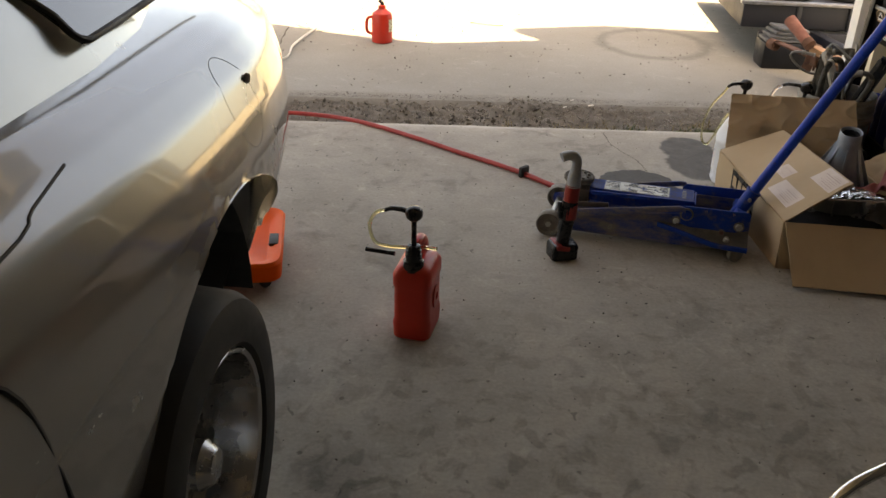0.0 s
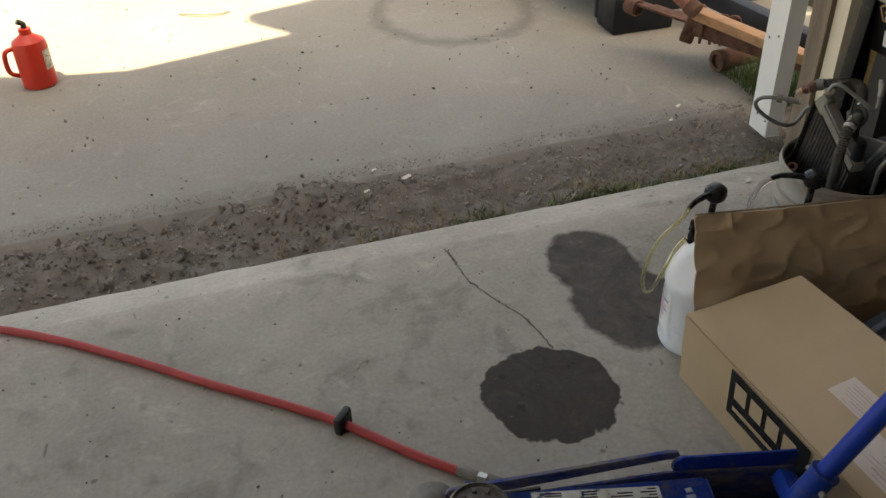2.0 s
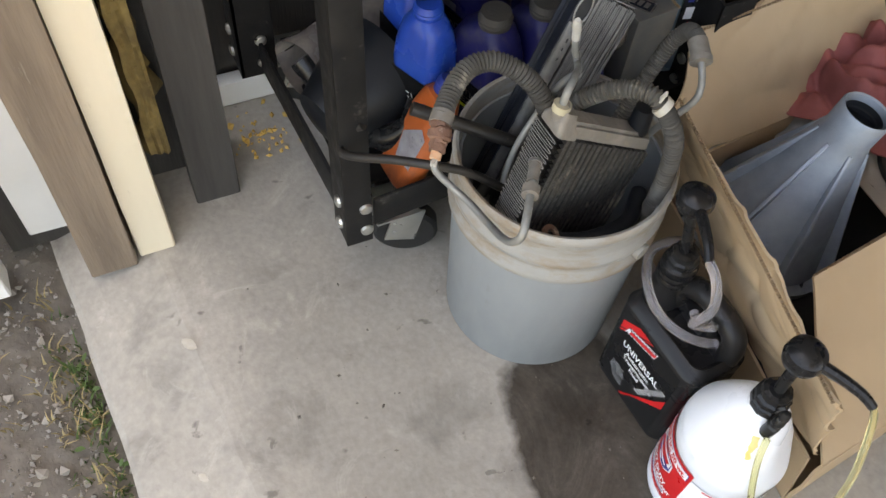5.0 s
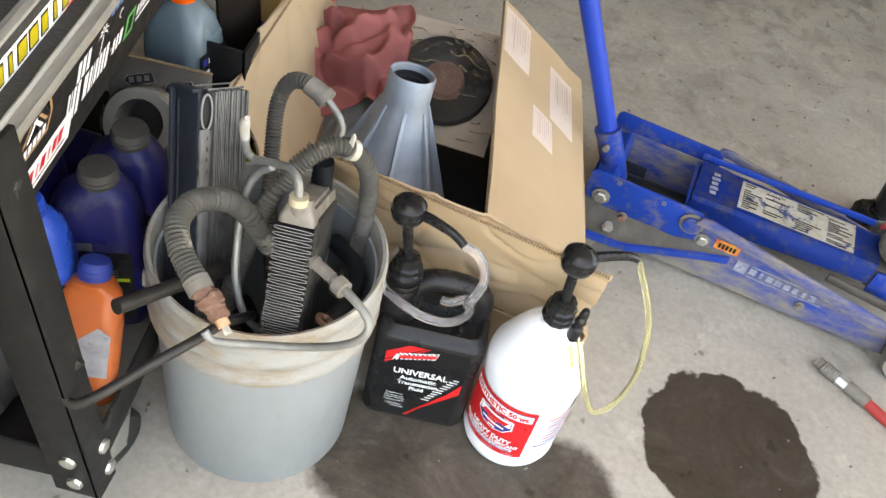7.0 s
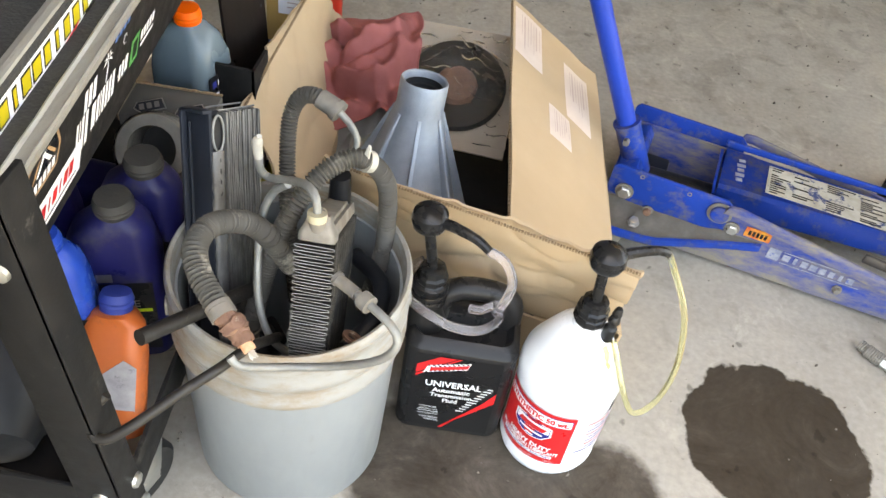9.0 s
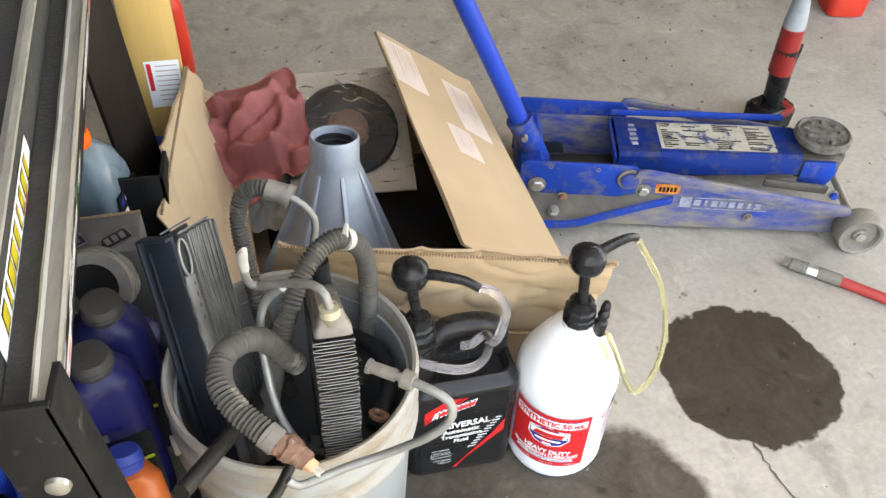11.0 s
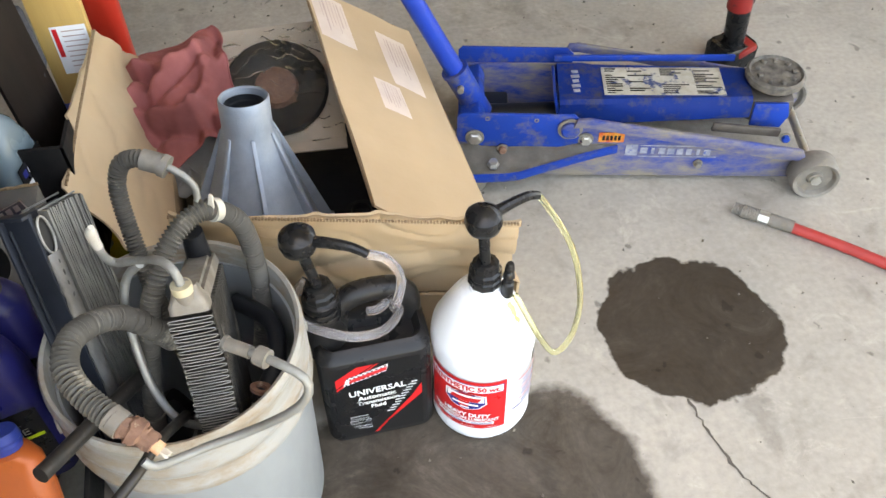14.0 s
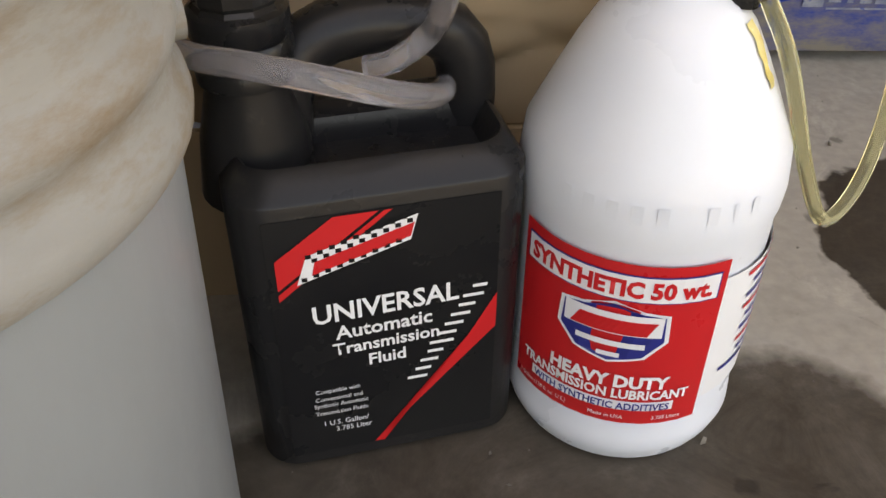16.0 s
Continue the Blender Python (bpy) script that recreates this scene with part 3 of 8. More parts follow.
def tube(pts, r, segs=12, step=0.01, bm=None, ribs=0.0, pitch=0.005, closed=True, smooth=True):
    """A round tube along pts; ribs makes it corrugated, with rings at that pitch."""
    bm = bm or bmesh.new()
    if ribs:
        step = pitch / 4
    line = smooth_path(pts, step) if smooth else [Vector(q) for q in pts]
    rings = []
    up = Vector((0, 0, 1))
    run = 0.0
    for i, p in enumerate(line):
        t = (line[min(i + 1, len(line) - 1)] - line[max(i - 1, 0)]).normalized()
        if i:
            run += (p - line[i - 1]).length
        side = t.cross(up)
        if side.length < 1e-3:
            side = t.cross(Vector((1, 0, 0)))
        side.normalize()
        up = side.cross(t).normalized()
        rr = r(i / (len(line) - 1)) if callable(r) else r
        if ribs:
            rr += ribs * (0.5 + 0.5 * math.cos(2 * math.pi * run / pitch)) - ribs
        rings.append([bm.verts.new(p + rr * (math.cos(2 * math.pi * k / segs) * side + math.sin(2 * math.pi * k / segs) * up)) for k in range(segs)])
    for a, b in zip(rings, rings[1:]):
        for k in range(segs):
            bm.faces.new((a[k], a[(k + 1) % segs], b[(k + 1) % segs], b[k]))
    if closed:
        bm.faces.new(rings[0])
        bm.faces.new(rings[-1])
    return bm


def plate(poly, thick, m=None, bm=None, bevel=0.0):
    """A flat plate of the outline poly (x, y), thick along z, from z = 0 up."""
    bm = bm or bmesh.new()
    lo = [bm.verts.new((x, y, 0)) for x, y in poly]
    hi = [bm.verts.new((x, y, thick)) for x, y in poly]
    faces = [bm.faces.new(lo), bm.faces.new(hi)]
    for i in range(len(poly)):
        j = (i + 1) % len(poly)
        faces.append(bm.faces.new((lo[i], lo[j], hi[j], hi[i])))
    vs = lo + hi
    if bevel:
        r = bmesh.ops.bevel(bm, geom=list({e for f in faces for e in f.edges}), offset=bevel, segments=2, affect="EDGES", profile=0.5)
        vs = list({v for f in r["faces"] for v in f.verts} | {v for v in vs if v.is_valid})
    if m:
        bmesh.ops.transform(bm, matrix=m, verts=vs)
    return bm


def sheet(fn, nu, nv, thick=0.0, bm=None):
    """A surface fn(u, v) for u, v in 0..1, given a thickness below."""
    bm = bm or bmesh.new()
    g = [[bm.verts.new(fn(i / nu, j / nv)) for j in range(nv + 1)] for i in range(nu + 1)]
    fs = [bm.faces.new((g[i][j], g[i + 1][j], g[i + 1][j + 1], g[i][j + 1])) for i in range(nu) for j in range(nv)]
    if thick:
        bmesh.ops.recalc_face_normals(bm, faces=fs)
        bmesh.ops.solidify(bm, geom=fs, thickness=thick)
    return bm


def bilinear(a, b, c, d):
    """The point of the quad a b c d (in turn round it) at u along ab, v along ad."""
    a, b, c, d = map(Vector, (a, b, c, d))
    return lambda u, v: (a * (1 - u) + b * u) * (1 - v) + (d * (1 - u) + c * u) * v


def text_bm(s, height, width=None, shear=0.0, bold=0.0):
    """Flat lettering, centred, in the xy plane."""
    cu = bpy.data.curves.new("lettering", "FONT")
    cu.body, cu.size, cu.resolution_u, cu.shear, cu.offset = s, 1.0, 2, shear, bold
    ob = bpy.data.objects.new("lettering", cu)
    scene.collection.objects.link(ob)
    bpy.context.view_layer.update()
    me = bpy.data.meshes.new_from_object(ob.evaluated_get(bpy.context.evaluated_depsgraph_get()))
    bm = bmesh.new()
    bm.from_mesh(me)
    bpy.data.objects.remove(ob)
    bpy.data.curves.remove(cu)
    bpy.data.meshes.remove(me)
    xs = [v.co.x for v in bm.verts]
    ys = [v.co.y for v in bm.verts]
    cx, cy = (min(xs) + max(xs)) / 2, (min(ys) + max(ys)) / 2
    k = height / 0.7
    kx = width / (max(xs) - min(xs)) if width else k
    for v in bm.verts:
        v.co = Vector(((v.co.x - cx) * kx, (v.co.y - cy) * k, 0))
    return bm


def flat(poly):
    bm = bmesh.new()
    bm.faces.new([bm.verts.new((x, y, 0)) for x, y in poly])
    return bm


def rect(w, h, x=0, y=0, bm=None):
    bm = bm or bmesh.new()
    bm.faces.new([bm.verts.new((x + sx * w / 2, y + sy * h / 2, 0)) for sx, sy in ((-1, -1), (1, -1), (1, 1), (-1, 1))])
    return bm


def moved(bm, m):
    bmesh.ops.transform(bm, matrix=m, verts=bm.verts)
    return bm


def wrap(bm, r, cx=0.0, cz=0.0, mid=0.0):
    """Bends a flat figure round an upright cylinder of radius r; its middle faces the angle mid (degrees), seen from outside."""
    long = [e for e in bm.edges if abs(e.verts[0].co.x - e.verts[1].co.x) > 0.012]
    if long:
        bmesh.ops.subdivide_edges(bm, edges=long, cuts=10, use_grid_fill=True)
    for v in bm.verts:
        a = radians(mid) + v.co.x / r
        v.co = Vector((r * math.cos(a), r * math.sin(a), v.co.y + cz))
    return bm


def loft(sections, segs=6, bm=None):
    """Rounded-rectangle sections (z, half width, half depth, corner, cx, cy), joined and closed."""
    bm = bm or bmesh.new()
    rings = []
    for z, hw, hd, c, cx, cy in sections:
        c = min(c, hw * 0.999, hd * 0.999)
        ring = []
        for k, (sx, sy) in enumerate(((1, 1), (-1, 1), (-1, -1), (1, -1))):
            for i in range(segs + 1):
                a = math.pi / 2 * (k + i / segs)
                ring.append(bm.verts.new((cx + sx * (hw - c) + c * math.cos(a), cy + sy * (hd - c) + c * math.sin(a), z)))
        rings.append(ring)
    n = len(rings[0])
    for a, b in zip(rings, rings[1:]):
        for i in range(n):
            bm.faces.new((a[i], a[(i + 1) % n], b[(i + 1) % n], b[i]))
    bm.faces.new(rings[0])
    bm.faces.new(rings[-1])
    return bm


def edge_y(x):
    """The front edge of the garage slab."""
    return 3.578 + 0.088 * x


rng = random.Random(4)

# ---- setting ----
bm = bmesh.new()
xs = [-5 + 0.05 * i for i in range(142)]
rows = []
for x in xs:
    e = edge_y(x) + 0.008 * noise.noise((x * 9, 1, 0)) + 0.005 * noise.noise((x * 40, 2, 0))
    rows.append([bm.verts.new(p) for p in ((x, e - 0.165, 0), (x, e - 0.150, -0.0015), (x, e - 0.05, -0.028), (x, e - 0.012, -0.041), (x, e - 0.002, -0.050), (x, e, -0.14))])
for a, b in zip(rows, rows[1:]):
    for k in range(5):
        bm.faces.new((a[k], b[k], b[k + 1], a[k + 1]))
bm.faces.new([r[0] for r in rows] + [bm.verts.new((xs[-1], -5, 0)), bm.verts.new((xs[0], -5, 0))])
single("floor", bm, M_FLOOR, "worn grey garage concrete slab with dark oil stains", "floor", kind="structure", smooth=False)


def dirt(u, v):
    x = -5 + 7.6 * u
    y = edge_y(x) - 0.02 + 0.62 * v
    z = -0.070 + 0.038 * min(1.0, v / 0.45) + 0.020 * noise.noise((x * 5, y * 5, 0)) + 0.014 * noise.noise((x * 19, y * 19, 3)) + 0.005 * noise.noise((x * 60, y * 60, 5))
    return Vector((x, y, z))


single("ground", sheet(dirt, 760, 56), M_DIRT, "strip of dry dirt beside the concrete slab", "dirt", kind="structure")


def drive_edge(x):
    w = 0.255 + 0.045 * noise.noise((x * 1.1, 7, 0)) + 0.010 * noise.noise((x * 4, 8, 0))
    return edge_y(min(x, 1.6)) + w + 0.1 * max(0.0, x - 1.5)


bm = bmesh.new()
dx = [-9 + 0.04 * i for i in range(290)]
rim1 = [bm.verts.new((x, drive_edge(x) - 0.05, -0.066)) for x in dx]
rim2 = [bm.verts.new((x, drive_edge(x) + 0.045, -0.020)) for x in dx]
rim3 = [bm.verts.new((x, drive_edge(x) + 0.13, -0.012)) for x in dx]
for a, b in ((rim1, rim2), (rim2, rim3)):
    for i in range(len(dx) - 1):
        bm.faces.new((a[i], a[i + 1], b[i + 1], b[i]))
bm.faces.new(rim3 + [bm.verts.new((dx[-1], 16, -0.012)), bm.verts.new((dx[0], 16, -0.012))])
single("pavement", bm, M_DRIVE, "pale worn concrete driveway, partly sunlit", "driveway", kind="structure", smooth=False)
bm = bmesh.new()
rect(700, 700, bm=bm)
single("ground", moved(bm, pose(0, 60, -0.12)), M_GROUND, "open yard ground reaching to the horizon", "ground", kind="structure")

# the slab's crack
pts = [(0.802, 3.01), (0.79, 3.07), (0.768, 3.143), (0.742, 3.185), (0.717, 3.226), (0.674, 3.315), (0.665, 3.37), (0.657, 3.43), (0.645, 3.465)]
bm = bmesh.new()
prev = None
for i in range(61):
    k = i / 60 * (len(pts) - 1)
    a, t = int(min(k, len(pts) - 2)), k - int(min(k, len(pts) - 2))
    x = pts[a][0] * (1 - t) + pts[a + 1][0] * t + 0.007 * noise.noise((i * 0.9, 0, 0))
    y = pts[a][1] * (1 - t) + pts[a + 1][1] * t
    w = 0.0010 + 0.0042 * abs(noise.noise((i * 0.35, 5, 0)))
    cur = (bm.verts.new((x - w, y, 0.0012)), bm.verts.new((x + w, y, 0.0012)))
    if prev:
        bm.faces.new((prev[0], prev[1], cur[1], cur[0]))
    prev = cur
single("floor", bm, M_CRACK, "thin gritty crack running across the slab", "crack", kind="structure")

# walls, roof
H = 3.4
single("wall_east", boxes(((0.12, 8.6, H), (2.14, -0.75, H / 2))), M_DARKWALL, "dark unfinished barn wall behind the cart", "wall", kind="structure", smooth=False)
for yy in (-4.9, -2.0, 0.9, 3.35):
    single("wall_west", boxes(((0.14, 0.14, H), (-3.33, yy, H / 2), (0, 0, 0), 0.005)), M_WOOD, "wooden post of the open bay side", "post", kind="structure", smooth=False)
single("wall_south", boxes(((5.6, 0.12, H), (-0.6, -5.06, H / 2))), M_WALL, "grey garage back wall", "wall", kind="structure", smooth=False)
# added wall out of view; its uneven top shapes the sunlit driveway patch
SHADE_LINE = [(3.2, 5.5), (1.22, 5.5), (0.34, 5.56), (-0.20, 5.0), (-0.02, 4.57), (0.08, 4.27), (-0.15, 4.08), (-0.40, 3.85), (-0.57, 3.70), (-0.86, 3.78), (-1.22, 3.99), (-1.65, 4.39), (-1.95, 4.60), (-3.4, 4.85)]
single("wall_north", plate([(-3.4, 3.27), (1.74, 3.27), (1.74, H + 0.02), (3.2, H + 0.02)] + SHADE_LINE, 0.10, pose(0, 3.59, 0, 90, 0, 0)), M_WALL, "unseen plain wall above the wide door opening, its top cut to shape the driveway shadow", "wall", kind="structure", smooth=False)
single("ceiling", boxes(((5.8, 8.45, 0.1), (-0.6, -0.78, H + 0.05))), M_WALL, "plain garage ceiling", "ceiling", kind="structure", smooth=False)
single("baseboard", boxes(((0.03, 0.42, 0.055), (2.055, 3.22, 0.0275), (0, 0, 0), 0.004)), M_WHITEPAINT, "scuffed white board along the wall foot", "baseboard", kind="structure")


def board(name, x0, x1, y0, y1, z0, z1, material, label, lean=0.0):
    """A rough upright board with uneven edges."""
    bm = bmesh.new()
    n = 24
    rings = []
    for i in range(n + 1):
        z = z0 + (z1 - z0) * i / n
        o = lean * z
        j = [0.004 * noise.noise((x0 * 31 + k, z * 4, y0 * 17)) for k in range(4)]
        rings.append([bm.verts.new(p) for p in ((x0 + j[0], y0 + j[1] + o, z), (x1, y0 + j[1] + o, z), (x1, y1 + j[2] + o, z), (x0 + j[3], y1 + j[2] + o, z))])
    for a, b in zip(rings, rings[1:]):
        for k in range(4):
            bm.faces.new((a[k], a[(k + 1) % 4], b[(k + 1) % 4], b[k]))
    bm.faces.new(rings[0])
    bm.faces.new(rings[-1])
    es = [e for e in bm.edges if abs(e.verts[0].co.z - e.verts[1].co.z) > 0.02]
    bmesh.ops.bevel(bm, geom=es, offset=0.003, segments=1, affect="EDGES")
    return single(name, bm, material, label, "post", kind="structure")


board("trim", 1.775, 1.86, 3.55, 3.606, 0.0, H, M_CREAM, "cream painted door jamb board")
board("trim", 1.760, 1.90, 3.610, 3.685, 0.0, H, M_WOOD, "weathered brown wooden door post")
board("trim", 1.868, 1.91, 3.695, 3.76, 0.01, H, M_WHITEPAINT, "white painted narrow outer trim board")
board("trim", 1.770, 1.825, 3.805, 3.905, 0.0, H, M_WHITEPAINT, "flaking white outer jamb board with nail holes")
board("trim", 1.83, 1.86, 3.950, 3.968, 0.0, H, M_WHITEPAINT, "narrow chipped white edge board")
for y_, z_ in ((3.865, 0.060), (3.824, 0.071), (3.814, 0.055), (3.878, 0.31), (3.83, 0.33)):
    single("trim", lathe([(0, 0), (0.0042, 0), (0.003, 0.0012), (0, 0.0006)], 10, m=pose(1.7675, y_, z_, 0, -90, 0)), M_CRACK, "old nail hole in the white board", "nail hole", kind="structure")
board("trim", 1.815, 1.87, 3.912, 3.945, -0.03, H, M_DARKWALL, "narrow dark edge of the outer casing")
board("trim", 1.845, 1.90, 3.42, 3.495, 0.0, H, M_DARKWALL, "dark rough wall stud")
board("trim", 1.885, 1.925, 3.688, 3.80, -0.04, H, M_DARKWALL, "dark board closing the gap behind the outer jamb")
board("trim", 1.93, 1.97, 3.42, 3.86, -0.02, H, M_DARKWALL, "black sheathing board inside the jamb")
bm = sheet(lambda u, v: Vector((1.868 + 0.012 * noise.noise((u * 9, v * 60, 0)), 3.512 + (0.030 + 0.012 * noise.noise((v * 40, 3, 0))) * u, 0.12 + (H - 0.12) * v)), 6, 160, 0.03)
single("wall_north", bm, M_INSUL, "tufts of yellow wall insulation between studs", "insulation", kind="structure")

# ---- bucket ----
BX, BY = 1.488, 3.051
bucket = thing("bucket", "grey plastic bucket holding old hoses and cooler parts", "bucket", pose(BX, BY, 0, 0, 0, 20))
bm = lathe([(0, 0.004), (0.122, 0.004), (0.127, 0.0), (0.1305, 0.006), (0.1385, 0.268), (0.1370, 0.270), (0.1375, 0.335), (0.1325, 0.335), (0.1265, 0.02), (0, 0.016)], 72)
part("body", bm, M_BUCKET, bucket)
bm = lathe([(0.1380, 0.262), (0.1430, 0.264), (0.1462, 0.269), (0.1470, 0.275), (0.1458, 0.281), (0.1420, 0.286), (0.1405, 0.292), (0.1415, 0.298), (0.1450, 0.302), (0.1465, 0.308), (0.1455, 0.314), (0.1422, 0.319), (0.1410, 0.325), (0.1412, 0.340), (0.1425, 0.346), (0.1450, 0.350), (0.1462, 0.356), (0.1452, 0.3625), (0.1425, 0.366), (0.1385, 0.364), (0.1365, 0.356), (0.135, 0.32), (0.1370, 0.268)], 72)
part("rim", bm, M_BUCKETRIM, bucket, "dusty ribbed bucket rim")
for side in (1, -1):
    bm = lathe([(0, 0.0), (0.012, 0.0), (0.012, 0.008), (0, 0.009)], 14, m=pose(0.142 * side, 0, 0.293, 0, 90 * side, 0))
    part("handle_lug", bm, M_BUCKETRIM, bucket)

# finned cooler leaning out of the bucket
P0, P1 = Vector((1.438, 3.124, 0.486)), Vector((1.436, 3.166, 0.290))
back_dir = Vector((0.012, -0.15, -0.10))
ax, dn = (P1 - P0), back_dir
nx = ax.cross(dn).normalized()
if nx.x < 0:
    nx = -nx
cooler = thing("oil_cooler", "dusty black finned cooler with a metal neck, leaning in the bucket", "cooler")
axn, dnn = ax.normalized(), dn.normalized()
# exposed folded fin on the narrow face
bm = bmesh.new()
folds, last = 25, None
AL = ax.length
for i in range(folds * 8 + 1):
    t = i / (folds * 8)
    ph = t * folds * 2 * math.pi
    s = math.sin(ph)
    amp = 0.0095 * (1 + 0.25 * noise.noise((t * 14, 2, 0)))
    out = -amp * math.copysign(abs(s) ** 0.8, s)
    sway = nx * (0.0022 * noise.noise((t * 7, 5, 0)))
    c = P0 + axn * (AL * t + 0.0012 * math.sin(2 * ph)) + dnn * (0.004 + out) + sway
    wid = 0.0205 + 0.0012 * noise.noise((t * 30, 1, 0))
    cur = [bm.verts.new(c - nx * wid), bm.verts.new(c + nx * wid)]
    if last:
        bm.faces.new((last[0], last[1], cur[1], cur[0]))
    last = cur
bmesh.ops.solidify(bm, geom=bm.faces[:], thickness=0.0009)
strip = part("folded_fin", bm, M_FIN, cooler, "folded fin strip, bent in places", smooth=False)
# each bent-over fold: a bright thin loop on dark sheet, shading painted in
for i in range(folds):
    t = (i + 0.75) / folds
    c = P0 + axn * (AL * t) - dnn * 0.0058 + nx * (0.0020 * noise.noise((t * 7, 5, 0)))
    wob = 0.0009 * noise.noise((i * 3.3, 1, 0))
    hgt = 0.0022 + 0.0005 * noise.noise((i * 2.7, 4, 0))
    pts = [c + nx * (0.0212 * math.cos(a)) + axn * (hgt * math.copysign(abs(math.sin(a)) ** 0.5, math.sin(a)) + wob * math.cos(2 * a) + 0.0010 * math.cos(a) * noise.noise((i * 1.3, 9, 0))) + dnn * (0.0016 * math.cos(a) ** 4) for a in [2 * math.pi * k / 24 for k in range(25)]]
    part("fin", tube(pts, 0.00055, 5, smooth=False, closed=False), M_FINEDGE, strip)
# stacked tube plates with recessed fin packs between them
npl = 17
for i in range(npl):
    b0 = 0.085 + 0.915 * i / (npl - 1)
    bm = bmesh.new()
    rings = []
    for j in range(9):
        t = j / 8
        c = P0 + ax * t + dn * b0 + dnn * (0.0012 * noise.noise((i * 1.7, t * 3, 0)))
        hw_ = 0.0208 + 0.001 * noise.noise((i, t * 4, 7))
        rings.append([bm.verts.new(c + nx * a * hw_ + dnn * s_ * 0.0012) for a, s_ in ((-1, -1), (1, -1), (1, 1), (-1, 1))])
    for r0, r1 in zip(rings, rings[1:]):
        for k in range(4):
            bm.faces.new((r0[k], r0[(k + 1) % 4], r1[(k + 1) % 4], r1[k]))
    bm.faces.new(rings[0]), bm.faces.new(rings[-1])
    part("tube_plate", bm, M_FIN, cooler, smooth=False)
bm = bmesh.new()
vv = [bm.verts.new(P0 + ax * t + dn * b + nx * a * 0.0180) for t in (0.01, 0.99) for a, b in ((-1, 0.09), (1, 0.09), (1, 0.99), (-1, 0.99))]
bm.faces.new(vv[:4]), bm.faces.new(vv[4:])
for k in range(4):
    bm.faces.new((vv[k], vv[(k + 1) % 4], vv[4 + (k + 1) % 4], vv[4 + k]))
part("fin_pack", bm, mat("packed dusty fins", (0.085, 0.08, 0.072), (0.03, 0.029, 0.028), rough=0.7, metal=0.2, scale=60, bump=0.8, bscale=260, stretch=(1, 1, 3)), cooler, smooth=False)
bm = loft([(0.0, 0.0195, 0.018, 0.006, 0, 0), (0.010, 0.019, 0.018, 0.006, 0, 0), (0.020, 0.0145, 0.014, 0.007, 0, 0), (0.031, 0.0115, 0.0115, 0.007, 0, 0)], 3)
zz = -axn
part("tank_block", moved(bm, Matrix(((nx.x, dnn.x, zz.x, (P0 + dnn * 0.016).x), (nx.y, dnn.y, zz.y, (P0 + dnn * 0.016).y), (nx.z, dnn.z, zz.z, (P0 + dnn * 0.016).z), (0, 0, 0, 1)))), M_DUSTSTEEL, cooler, "folded dull metal tank end")
cap_o = P0 - ax.normalized() * 0.012
bm = bmesh.new()
pl = []
for a, b, s in [(a, b, s) for s in (-1, 1) for a, b in ((-0.0195, 0.12), (0.0195, 0.12), (0.0195, 1), (-0.0195, 1))]:
    pl.append(bm.verts.new(cap_o + nx * a * (0.75 if s < 0 else 1) + dn * b + ax.normalized() * s * 0.011))
bm.faces.new(pl[:4]), bm.faces.new(pl[4:])
for k in range(4):
    bm.faces.new((pl[k], pl[(k + 1) % 4], pl[4 + (k + 1) % 4], pl[4 + k]))
bmesh.ops.bevel(bm, geom=bm.edges[:], offset=0.004, segments=2, affect="EDGES")
part("end_tank", bm, M_DUSTSTEEL, cooler)
bm = rod(bmesh.new(), P0 + dn * 0.06 - ax.normalized() * 0.015, Vector((1.440, 3.113, 0.516)), 0.012, 16, 0.009)
part("neck", bm, M_DUSTSTEEL, cooler)
bm = rod(bmesh.new(), (1.440, 3.1135, 0.508), (1.4403, 3.112, 0.517), 0.0105, 14)
part("neck_clip", bm, mat("yellowed clip plastic", (0.40, 0.36, 0.25), (0.30, 0.26, 0.18), rough=0.5, scale=40, bump=0.05), cooler, "yellowed white plastic clip")
bm = rod(bmesh.new(), P0 + dn * 0.9 - ax.normalized() * 0.02, P0 + dn * 0.9 + Vector((0.0, -0.005, 0.06)), 0.014, 12, 0.012)
part("rear_port", bm, M_DARKPL, cooler)

# condenser standing on edge: a shallow dark tray on its narrow front, fins along its deep side
tl = Vector((1.633, 2.984, 0.506))
axl = Vector((-0.15, 0.44, -0.885)).normalized()
wl = Vector((-0.85, 0.41, 0.27))
wl = (wl - axl * wl.dot(axl)).normalized()
nrm = wl.cross(axl).normalized()
if nrm.y < 0:
    nrm = -nrm
cond = thing("condenser", "dusty finned condenser with a dark plastic tray in the bucket", "condenser")
mt = Matrix(((wl.x, axl.x, nrm.x, tl.x), (wl.y, axl.y, nrm.y, tl.y), (wl.z, axl.z, nrm.z, tl.z), (0, 0, 0, 1)))
L, W, DEEP = 0.325, 0.040, 0.070
tray = part("tray", moved(boxes(((W, L, 0.006), (W / 2 - 0.001, L / 2, -0.004), (0, 0, 0), 0.002)), mt), M_TRAY, cond, "dark blue-grey plastic tray")
for sz_, at_ in (((0.0045, L, 0.014), (-0.001, L / 2, 0.000)), ((W, 0.0045, 0.014), (W / 2 - 0.001, 0.001, 0.000)), ((0.0025, L - 0.03, 0.004), (0.0065, L / 2, 0.000))):
    part("tray_lip", moved(boxes((sz_, at_, (0, 0, 0), 0.0018)), mt), M_TRAY, tray)
part("side_panel", moved(boxes(((0.004, L - 0.01, DEEP), (0.000, L / 2 + 0.004, -DEEP / 2 - 0.006), (0, 0, 0), 0.0015)), mt), M_TRAY, cond)
